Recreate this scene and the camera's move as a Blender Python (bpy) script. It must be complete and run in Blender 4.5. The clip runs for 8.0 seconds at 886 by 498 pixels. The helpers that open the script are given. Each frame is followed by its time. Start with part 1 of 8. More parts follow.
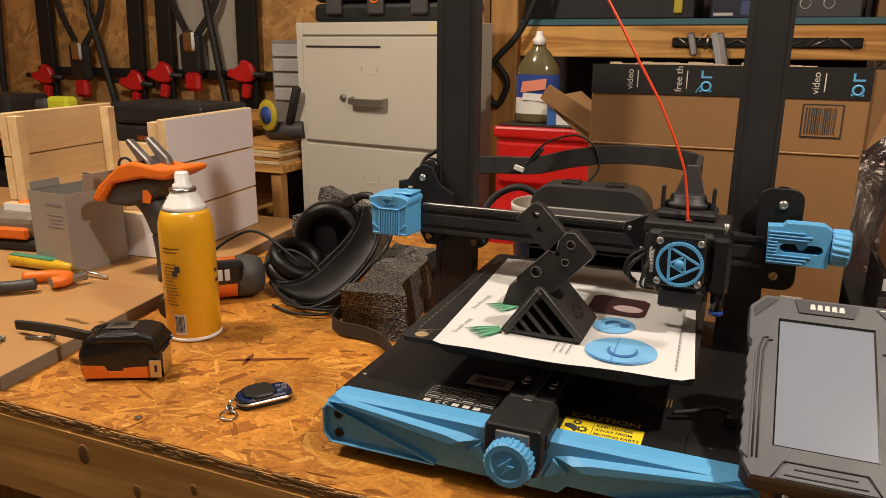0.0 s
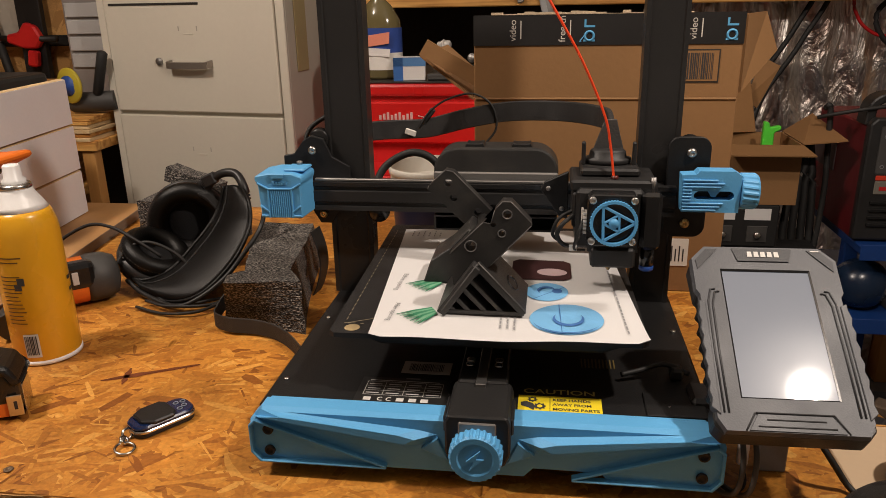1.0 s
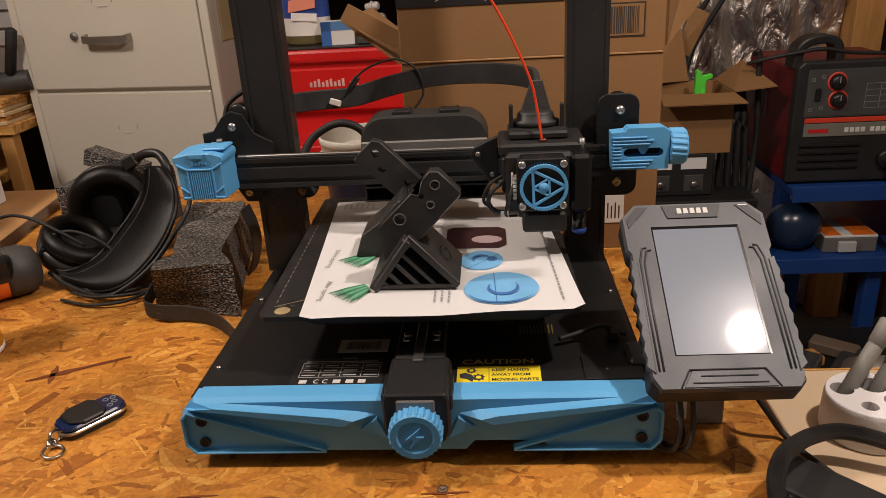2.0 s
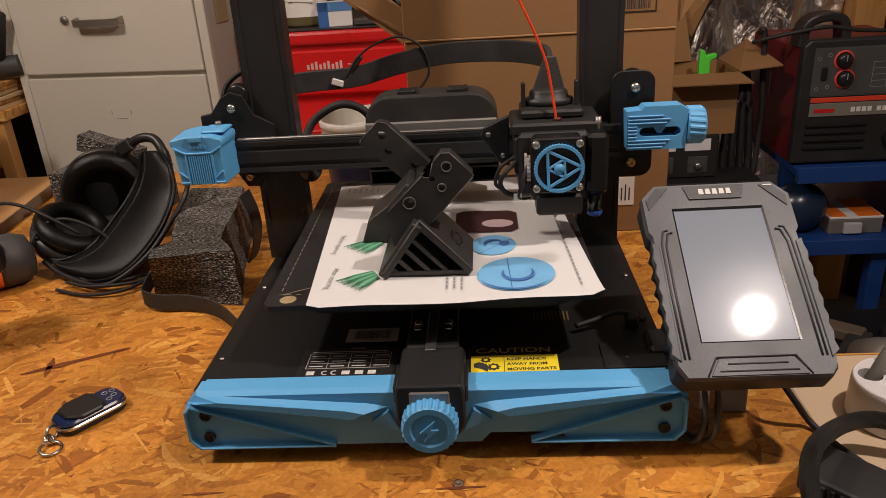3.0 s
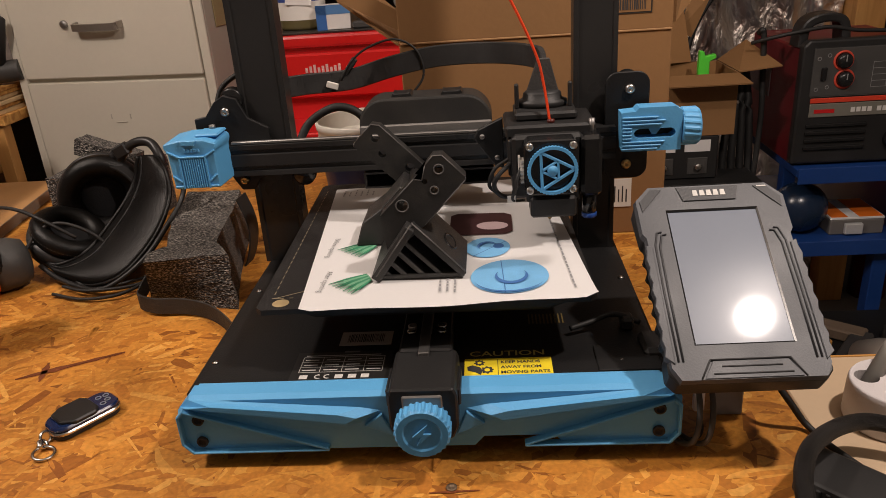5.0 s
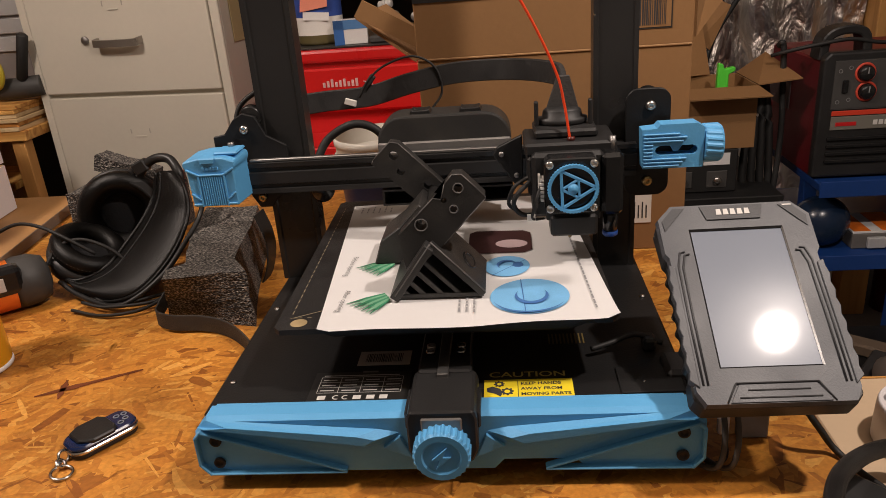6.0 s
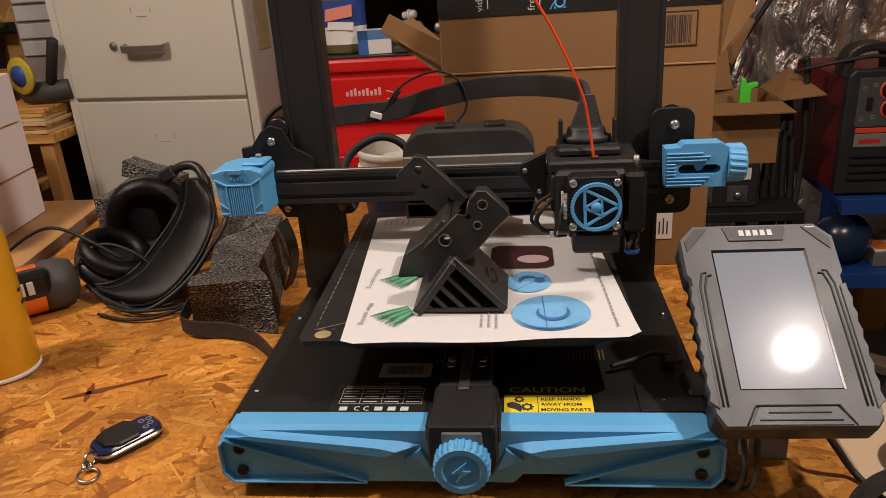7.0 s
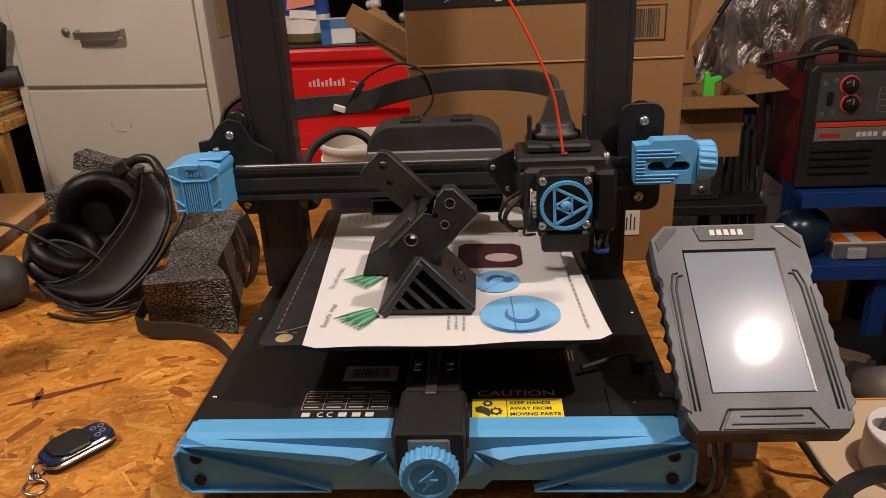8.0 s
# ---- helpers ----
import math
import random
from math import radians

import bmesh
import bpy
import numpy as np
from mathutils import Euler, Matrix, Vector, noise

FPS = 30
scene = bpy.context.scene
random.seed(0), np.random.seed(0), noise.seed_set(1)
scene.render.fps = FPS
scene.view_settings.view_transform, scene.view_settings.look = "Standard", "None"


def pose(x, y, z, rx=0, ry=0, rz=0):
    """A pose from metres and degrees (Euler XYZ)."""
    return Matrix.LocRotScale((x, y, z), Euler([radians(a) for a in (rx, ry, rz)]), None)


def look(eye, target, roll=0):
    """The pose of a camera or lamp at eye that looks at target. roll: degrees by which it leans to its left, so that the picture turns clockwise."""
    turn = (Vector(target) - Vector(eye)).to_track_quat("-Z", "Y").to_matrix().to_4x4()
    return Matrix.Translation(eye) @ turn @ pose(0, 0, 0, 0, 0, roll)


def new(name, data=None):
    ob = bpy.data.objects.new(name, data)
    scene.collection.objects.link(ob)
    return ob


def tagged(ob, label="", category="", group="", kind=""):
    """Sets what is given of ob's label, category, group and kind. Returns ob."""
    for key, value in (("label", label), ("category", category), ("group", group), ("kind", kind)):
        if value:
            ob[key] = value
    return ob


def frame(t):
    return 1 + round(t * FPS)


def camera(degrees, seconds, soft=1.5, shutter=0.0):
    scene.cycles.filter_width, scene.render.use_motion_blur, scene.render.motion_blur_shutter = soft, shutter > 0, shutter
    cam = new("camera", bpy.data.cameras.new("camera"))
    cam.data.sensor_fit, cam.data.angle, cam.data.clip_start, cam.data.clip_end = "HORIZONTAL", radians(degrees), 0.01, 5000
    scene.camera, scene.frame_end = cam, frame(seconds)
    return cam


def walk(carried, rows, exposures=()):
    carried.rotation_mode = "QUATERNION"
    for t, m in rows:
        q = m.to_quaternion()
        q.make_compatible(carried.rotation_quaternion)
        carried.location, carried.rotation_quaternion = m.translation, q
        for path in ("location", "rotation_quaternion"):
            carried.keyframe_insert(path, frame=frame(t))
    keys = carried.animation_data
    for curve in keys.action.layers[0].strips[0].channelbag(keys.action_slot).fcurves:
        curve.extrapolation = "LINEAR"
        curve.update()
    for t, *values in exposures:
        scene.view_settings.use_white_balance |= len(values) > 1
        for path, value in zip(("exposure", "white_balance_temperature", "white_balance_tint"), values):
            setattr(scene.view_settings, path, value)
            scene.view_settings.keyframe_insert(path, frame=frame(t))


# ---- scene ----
cam = camera(61.6, 8.0, 0.6)
PATH = [
    (0, (0.1499, -0.5073, 0.3543), (-0.2233, 0.3817, 0.0890), 0.36),
    (0.5, (0.0301, -0.5106, 0.3646), (-0.2016, 0.4174, 0.0728), 0.12),
    (1, (0.0463, -0.4724, 0.3573), (-0.0902, 0.4635, 0.0327), -1.13),
    (1.5, (0.0651, -0.4631, 0.3606), (-0.0183, 0.4685, 0.0067), -2.39),
    (3, (0.0465, -0.4317, 0.3514), (-0.0182, 0.4850, -0.0428), -3.69),
    (3.5, (0.0461, -0.4314, 0.3415), (-0.0172, 0.4854, -0.0529), -3.52),
    (4, (0.0582, -0.4347, 0.3534), (-0.0041, 0.4819, -0.0415), -3.67),
    (4.5, (0.0553, -0.4334, 0.3491), (-0.0090, 0.4838, -0.0442), -3.81),
    (6, (0.0509, -0.4220, 0.3542), (-0.0379, 0.5004, -0.0218), -4.47),
    (6.5, (0.0417, -0.4306, 0.3539), (-0.0648, 0.4946, -0.0105), -4.15),
    (7, (0.0465, -0.4268, 0.3633), (-0.0638, 0.4970, -0.0032), -3.79),
    (7.5, (0.0529, -0.4187, 0.3579), (-0.0357, 0.5053, -0.0143), -3.47),
    (8, (0.0437, -0.4078, 0.3635), (-0.0196, 0.5144, -0.0179), -2.79),
]
walk(cam, [(t, look(eye, target, roll)) for t, eye, target, roll in PATH], [(0.0, 0.22, 6350, 13), (1.0, 0.0, 6200, 16), (1.7, -0.02, 6150, 18), (3.0, -0.12, 6150, 19), (4.5, -0.12, 6150, 19), (6.0, -0.03, 6150, 19), (8.0, -0.05, 6150, 20)])

# ---- light ----
world = bpy.data.worlds.new("room_air")
scene.world = world
world.use_nodes = True
world.node_tree.nodes["Background"].inputs[0].default_value = (0.9, 0.75, 0.6, 1)
world.node_tree.nodes["Background"].inputs[1].default_value = 0.010


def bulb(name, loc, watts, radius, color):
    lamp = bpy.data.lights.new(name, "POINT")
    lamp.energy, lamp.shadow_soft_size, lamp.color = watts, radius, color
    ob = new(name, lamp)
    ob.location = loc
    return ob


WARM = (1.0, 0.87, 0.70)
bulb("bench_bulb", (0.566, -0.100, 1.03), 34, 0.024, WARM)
bulb("shop_bulb", (-1.0, -0.10, 1.45), 56, 0.06, WARM)


# ---- materials ----
def mat(name, color, rough=0.5, metal=0.0, vary=0.12, size=40.0, bump=0.08, spec=0.5, dust=0.0, coat=0.0):
    """A surface with two scales of variation, roughness changes and fine relief; size is the grain per metre."""
    m = bpy.data.materials.new(name)
    m.use_nodes = True
    n, l = m.node_tree.nodes, m.node_tree.links
    b = n["Principled BSDF"]
    b.inputs["Metallic"].default_value = metal
    b.inputs["Specular IOR Level"].default_value = spec
    b.inputs["Coat Weight"].default_value = coat
    co = n.new("ShaderNodeTexCoord")
    big, fine = n.new("ShaderNodeTexNoise"), n.new("ShaderNodeTexNoise")
    big.inputs["Scale"].default_value, big.inputs["Detail"].default_value = size * 0.25, 6
    fine.inputs["Scale"].default_value, fine.inputs["Detail"].default_value = size * 12, 3
    for k in (big, fine):
        l.new(co.outputs["Object"], k.inputs["Vector"])
    add = n.new("ShaderNodeMath")
    add.operation = "MULTIPLY_ADD"
    l.new(fine.outputs["Fac"], add.inputs[0])
    add.inputs[1].default_value = 0.35
    l.new(big.outputs["Fac"], add.inputs[2])
    ramp = n.new("ShaderNodeMapRange")
    ramp.inputs[1].default_value, ramp.inputs[2].default_value = 0.35, 1.0
    ramp.inputs[3].default_value, ramp.inputs[4].default_value = 1 - vary, 1 + vary
    l.new(add.outputs[0], ramp.inputs[0])
    mul = n.new("ShaderNodeMix")
    mul.data_type, mul.blend_type = "RGBA", "MULTIPLY"
    mul.inputs[0].default_value = 1.0
    mul.inputs[6].default_value = (*color, 1)
    l.new(ramp.outputs[0], mul.inputs[7])
    out = mul.outputs[2]
    if dust:
        d = n.new("ShaderNodeMix")
        d.data_type = "RGBA"
        d.inputs[7].default_value = (0.42, 0.36, 0.28, 1)
        dn = n.new("ShaderNodeTexNoise")
        dn.inputs["Scale"].default_value, dn.inputs["Detail"].default_value = size * 0.6, 8
        l.new(co.outputs["Object"], dn.inputs["Vector"])
        dr = n.new("ShaderNodeMapRange")
        dr.inputs[1].default_value, dr.inputs[2].default_value, dr.inputs[4].default_value = 0.45, 0.8, dust
        l.new(dn.outputs["Fac"], dr.inputs[0])
        l.new(dr.outputs[0], d.inputs[0])
        l.new(out, d.inputs[6])
        out = d.outputs[2]
    l.new(out, b.inputs["Base Color"])
    rr = n.new("ShaderNodeMapRange")
    rr.inputs[1].default_value, rr.inputs[2].default_value = 0.3, 0.75
    rr.inputs[3].default_value, rr.inputs[4].default_value = max(rough - 0.08, 0.02), min(rough + 0.1, 1)
    l.new(big.outputs["Fac"], rr.inputs[0])
    l.new(rr.outputs[0], b.inputs["Roughness"])
    if bump:
        bp = n.new("ShaderNodeBump")
        bp.inputs["Strength"].default_value, bp.inputs["Distance"].default_value = bump, 0.002
        l.new(fine.outputs["Fac"], bp.inputs["Height"])
        l.new(bp.outputs[0], b.inputs["Normal"])
    return m


def wood(name, light, dark, along="X", size=1.0, rough=0.65, streak=1.0):
    """Timber with stretched grain along one axis, and some knots."""
    m = bpy.data.materials.new(name)
    m.use_nodes = True
    n, l = m.node_tree.nodes, m.node_tree.links
    b = n["Principled BSDF"]
    co, mp = n.new("ShaderNodeTexCoord"), n.new("ShaderNodeMapping")
    sc = {"X": (3, 45, 45), "Y": (45, 3, 45), "Z": (45, 45, 3)}[along]
    mp.inputs["Scale"].default_value = [v * size for v in sc]
    l.new(co.outputs["Object"], mp.inputs["Vector"])
    info = n.new("ShaderNodeObjectInfo")
    shift = n.new("ShaderNodeVectorMath")
    shift.operation = "MULTIPLY_ADD"
    l.new(info.outputs["Random"], shift.inputs[0])
    shift.inputs[1].default_value = (37, 53, 29)
    l.new(mp.outputs[0], shift.inputs[2])
    g = n.new("ShaderNodeTexNoise")
    g.inputs["Scale"].default_value, g.inputs["Detail"].default_value, g.inputs["Distortion"].default_value = 1.0, 8, 1.2
    l.new(shift.outputs[0], g.inputs["Vector"])
    r = n.new("ShaderNodeValToRGB")
    r.color_ramp.elements[0].position, r.color_ramp.elements[1].position = 0.5 - 0.2 * streak, 0.5 + 0.14 * streak
    r.color_ramp.elements[0].color, r.color_ramp.elements[1].color = (*dark, 1), (*light, 1)
    l.new(g.outputs["Fac"], r.inputs[0])
    st = n.new("ShaderNodeTexNoise")
    st.inputs["Scale"].default_value, st.inputs["Detail"].default_value = 7 * size, 5
    l.new(co.outputs["Object"], st.inputs["Vector"])
    sm = n.new("ShaderNodeMapRange")
    sm.inputs[1].default_value, sm.inputs[2].default_value, sm.inputs[3].default_value, sm.inputs[4].default_value = 0.3, 0.7, 0.78, 1.12
    l.new(st.outputs["Fac"], sm.inputs[0])
    mul = n.new("ShaderNodeMix")
    mul.data_type, mul.blend_type = "RGBA", "MULTIPLY"
    mul.inputs[0].default_value = 1.0
    l.new(r.outputs[0], mul.inputs[6])
    l.new(sm.outputs[0], mul.inputs[7])
    l.new(mul.outputs[2], b.inputs["Base Color"])
    b.inputs["Roughness"].default_value = rough
    bp = n.new("ShaderNodeBump")
    bp.inputs["Strength"].default_value, bp.inputs["Distance"].default_value = 0.25, 0.0015
    l.new(g.outputs["Fac"], bp.inputs["Height"])
    l.new(bp.outputs[0], b.inputs["Normal"])
    return m


def flake_mat(name, tones, rough=0.6):
    """Pressed wood strands, each with its own tone and fine grain."""
    m = bpy.data.materials.new(name)
    m.use_nodes = True
    n, l = m.node_tree.nodes, m.node_tree.links
    b = n["Principled BSDF"]
    geo, co = n.new("ShaderNodeNewGeometry"), n.new("ShaderNodeTexCoord")
    r = n.new("ShaderNodeValToRGB")
    while len(r.color_ramp.elements) < len(tones):
        r.color_ramp.elements.new(0.5)
    for k, (e, c) in enumerate(zip(r.color_ramp.elements, tones)):
        e.position, e.color = k / (len(tones) - 1), (*c, 1)
    l.new(geo.outputs["Random Per Island"], r.inputs[0])
    g, w = n.new("ShaderNodeTexNoise"), n.new("ShaderNodeTexNoise")
    g.inputs["Scale"].default_value, g.inputs["Detail"].default_value = 260, 6
    w.inputs["Scale"].default_value, w.inputs["Detail"].default_value = 9, 6
    l.new(co.outputs["Object"], g.inputs["Vector"])
    l.new(co.outputs["Object"], w.inputs["Vector"])
    a = n.new("ShaderNodeMath")
    a.operation = "MULTIPLY_ADD"
    l.new(g.outputs["Fac"], a.inputs[0])
    a.inputs[1].default_value = 0.6
    l.new(w.outputs["Fac"], a.inputs[2])
    s = n.new("ShaderNodeMapRange")
    s.inputs[1].default_value, s.inputs[2].default_value, s.inputs[3].default_value, s.inputs[4].default_value = 0.45, 1.1, 0.5, 1.32
    l.new(a.outputs[0], s.inputs[0])
    mul = n.new("ShaderNodeMix")
    mul.data_type, mul.blend_type = "RGBA", "MULTIPLY"
    mul.inputs[0].default_value = 1.0
    l.new(r.outputs[0], mul.inputs[6])
    l.new(s.outputs[0], mul.inputs[7])
    l.new(mul.outputs[2], b.inputs["Base Color"])
    b.inputs["Roughness"].default_value = rough
    bp = n.new("ShaderNodeBump")
    bp.inputs["Strength"].default_value, bp.inputs["Distance"].default_value = 0.2, 0.001
    l.new(g.outputs["Fac"], bp.inputs["Height"])
    l.new(bp.outputs[0], b.inputs["Normal"])
    return m


OSB_TONES = [(0.24, 0.075, 0.009), (0.46, 0.175, 0.021), (0.53, 0.215, 0.027), (0.58, 0.25, 0.036), (0.40, 0.14, 0.016), (0.55, 0.23, 0.030), (0.66, 0.33, 0.066)]
OSB = flake_mat("osb_strand", OSB_TONES, 0.5)
WALL_OSB = flake_mat("wall_strand", [(0.42, 0.21, 0.060), (0.56, 0.30, 0.095), (0.48, 0.25, 0.075), (0.62, 0.36, 0.13)], 0.7)
OSB_CORE = mat("osb_core", (0.50, 0.205, 0.030), 0.6, vary=0.3, size=60)
OSB_EDGE = mat("osb_cut_edge", (0.40, 0.225, 0.08), 0.9, vary=0.5, size=90, bump=0.6)
PINE = wood("pine_lumber", (0.82, 0.45, 0.12), (0.46, 0.18, 0.030), "X", 0.75, streak=0.8)
PINE_Z = wood("pine_upright", (0.60, 0.31, 0.09), (0.42, 0.19, 0.045), "Z", 0.6)
PLANK = wood("planed_plank", (0.78, 0.58, 0.32), (0.66, 0.44, 0.21), "Y", 0.8)
PLANK_X = wood("planed_plank_long", (0.78, 0.58, 0.32), (0.66, 0.44, 0.21), "X", 0.8)
WHITE_PAINT = mat("thin_white_paint", (0.86, 0.85, 0.87), 0.5, vary=0.06, size=25, bump=0.12)
MDF = mat("tan_board", (0.45, 0.235, 0.08), 0.6, vary=0.16, size=22, bump=0.05, dust=0.12)
MDF_EDGE = mat("grey_board_edge", (0.21, 0.17, 0.13), 0.8, vary=0.2, size=60, bump=0.3)
BLACK = mat("black_plastic", (0.019, 0.0185, 0.0185), 0.42, spec=0.35, vary=0.25, size=60, bump=0.06)
BLACK_MATTE = mat("black_coated_steel", (0.012, 0.0118, 0.012), 0.5, spec=0.3, vary=0.2, size=50, bump=0.1)
BLACK_ALU = mat("black_anodised", (0.024, 0.0235, 0.0235), 0.34, spec=0.35, vary=0.15, size=50, bump=0.03)
GLOSS_BLACK = mat("glossy_black", (0.012, 0.012, 0.0125), 0.2, vary=0.2, size=40, bump=0.02)
RUBBER = mat("black_rubber", (0.014, 0.0135, 0.013), 0.65, vary=0.3, size=60, bump=0.15)
PRINTED_BLACK = mat("layered_black_print", (0.022, 0.0215, 0.021), 0.40, vary=0.5, size=80, bump=0.16, dust=0.05, spec=0.45)
BLUE = mat("sky_blue_plastic", (0.105, 0.38, 0.70), 0.5, vary=0.06, size=50, bump=0.1)
BLUE_DEEP = mat("sky_blue_recess", (0.095, 0.35, 0.66), 0.55, vary=0.06, size=50, bump=0.1)
GREY_TAB = mat("dark_grey_case", (0.070, 0.073, 0.082), 0.5, vary=0.08, size=60, bump=0.12)
GREY_TAB_D = mat("darker_grey_inlay", (0.030, 0.031, 0.035), 0.5, vary=0.1, size=60, bump=0.12)
LCD = mat("glowing_glass_screen", (0.115, 0.125, 0.14), 0.22, vary=0.04, size=20, bump=0.0, spec=0.10, coat=0.0)
# Weak emission added in place of the bright surroundings mirrored in the glass.
LCD.node_tree.nodes["Principled BSDF"].inputs["Emission Color"].default_value = (0.85, 0.9, 1, 1)
LCD.node_tree.nodes["Principled BSDF"].inputs["Emission Strength"].default_value = 0.125
LCD.node_tree.nodes["Principled BSDF"].inputs["Coat Weight"].default_value = 1.0
LCD.node_tree.nodes["Principled BSDF"].inputs["Coat Roughness"].default_value = 0.045
STEEL = mat("bright_steel", (0.62, 0.60, 0.57), 0.25, metal=1.0, vary=0.15, size=80, bump=0.04)
DULL_STEEL = mat("dull_steel", (0.33, 0.32, 0.31), 0.42, metal=0.9, vary=0.2, size=70, bump=0.1)
BRASS = mat("brass", (0.55, 0.38, 0.16), 0.35, metal=1.0, vary=0.15, size=80, bump=0.04)
PAPER = mat("white_paper", (0.66, 0.65, 0.645), 0.75, vary=0.03, size=30, bump=0.03)
INK = mat("black_ink", (0.03, 0.03, 0.032), 0.7, vary=0.1)
INK_WHITE = mat("white_ink", (0.62, 0.60, 0.57), 0.6, vary=0.1)
INK_GREY = mat("grey_ink", (0.22, 0.22, 0.22), 0.7, vary=0.1)
INK_BLUE = mat("blue_print", (0.17, 0.43, 0.72), 0.6, vary=0.25, size=90, bump=0)
INK_BLUE_D = mat("deep_blue_print", (0.05, 0.15, 0.40), 0.6, vary=0.3, size=90, bump=0)
INK_GREEN = mat("green_print", (0.03, 0.20, 0.10), 0.6, vary=0.6, size=160, bump=0)
INK_PLUM = mat("plum_print", (0.055, 0.018, 0.020), 0.6, vary=0.3, size=120, bump=0)
INK_PINK = mat("pale_pink_print", (0.66, 0.50, 0.52), 0.6, vary=0.1, bump=0)
YELLOW_LABEL = mat("yellow_label", (0.85, 0.66, 0.02), 0.45, vary=0.04, bump=0)
GOLD_INK = mat("gold_print", (0.50, 0.38, 0.09), 0.5, vary=0.1, bump=0)
CAN_YELLOW = mat("yellow_can_paint", (0.80, 0.40, 0.012), 0.28, vary=0.05, size=20, bump=0.02, coat=0.3)
CAN_WHITE = mat("white_can_paint", (0.88, 0.87, 0.86), 0.35, vary=0.05, size=20, bump=0.02)
ORANGE = mat("orange_plastic", (0.78, 0.17, 0.012), 0.45, vary=0.1, size=50, bump=0.08)
GREY_PLASTIC = mat("charcoal_plastic", (0.05, 0.048, 0.046), 0.55, vary=0.2, size=60, bump=0.12)
RED_PAINT = mat("red_enamel", (0.55, 0.012, 0.010), 0.32, vary=0.1, size=15, bump=0.03, coat=0.3)
RED_PLASTIC = mat("red_plastic", (0.50, 0.012, 0.012), 0.4, vary=0.15, size=30)
DARK_RED = mat("dark_red_paint", (0.14, 0.006, 0.010), 0.4, vary=0.2, size=15)
CABINET = mat("cream_steel_paint", (0.60, 0.56, 0.47), 0.5, vary=0.05, size=8, bump=0.04)
CARD = mat("brown_cardboard", (0.25, 0.128, 0.046), 0.8, vary=0.1, size=14, bump=0.12)
CARD_IN = mat("cardboard_inside", (0.27, 0.138, 0.050), 0.85, vary=0.12, size=14, bump=0.15)
TAPE_BLACK = mat("black_printed_tape", (0.018, 0.017, 0.017), 0.35, vary=0.3, size=20, bump=0.08)
TAPE_BLUE = mat("light_blue_ink", (0.10, 0.36, 0.62), 0.5, vary=0.05, bump=0)
BUCKET = mat("white_bucket_plastic", (0.72, 0.69, 0.62), 0.45, vary=0.05, size=20)
NAVY = mat("navy_label", (0.012, 0.018, 0.05), 0.4, vary=0.15, size=40)
SILVER_CARD = mat("silver_grey_card", (0.36, 0.34, 0.31), 0.4, metal=0.25, vary=0.1, size=30, bump=0.05)
SILVER_CARD_IN = mat("grey_card_inside", (0.30, 0.27, 0.23), 0.8, vary=0.1, size=30)
FIL = mat("red_orange_filament", (0.85, 0.07, 0.015), 0.35, vary=0.05, bump=0)
LEATHER = mat("black_leatherette", (0.0050, 0.0046, 0.0043), 0.36, vary=0.4, size=70, bump=0.25, spec=0.24)
CLEAR_DARK = mat("amber_soap", (0.13, 0.105, 0.045), 0.12, vary=0.1, size=20, bump=0)
GREEN_PLASTIC = mat("bright_green_plastic", (0.10, 0.72, 0.05), 0.45, vary=0.1)
YG = mat("yellow_green_plastic", (0.55, 0.58, 0.03), 0.5, vary=0.1)
BLUE_STEEL = mat("blue_rack_paint", (0.008, 0.042, 0.19), 0.45, vary=0.2, size=15)
CUP = mat("off_white_print", (0.70, 0.66, 0.66), 0.55, vary=0.04, size=60, bump=0.2)
MARKER = mat("grey_marker", (0.22, 0.21, 0.19), 0.5, vary=0.1)
CONCRETE = mat("concrete_floor", (0.16, 0.15, 0.14), 0.8, vary=0.25, size=6, bump=0.3)
DARK_WALL = mat("dark_block_wall", (0.07, 0.055, 0.045), 0.9, vary=0.4, size=5, bump=0.3)
PLASTER = mat("grey_ceiling_board", (0.42, 0.39, 0.35), 0.9, vary=0.1, size=4, bump=0.2)
TEAL = mat("teal_shelf_edge", (0.045, 0.14, 0.17), 0.6, vary=0.2, size=20)
CLEAR_BIN = mat("frosted_bin", (0.42, 0.42, 0.42), 0.3, vary=0.15, size=30)


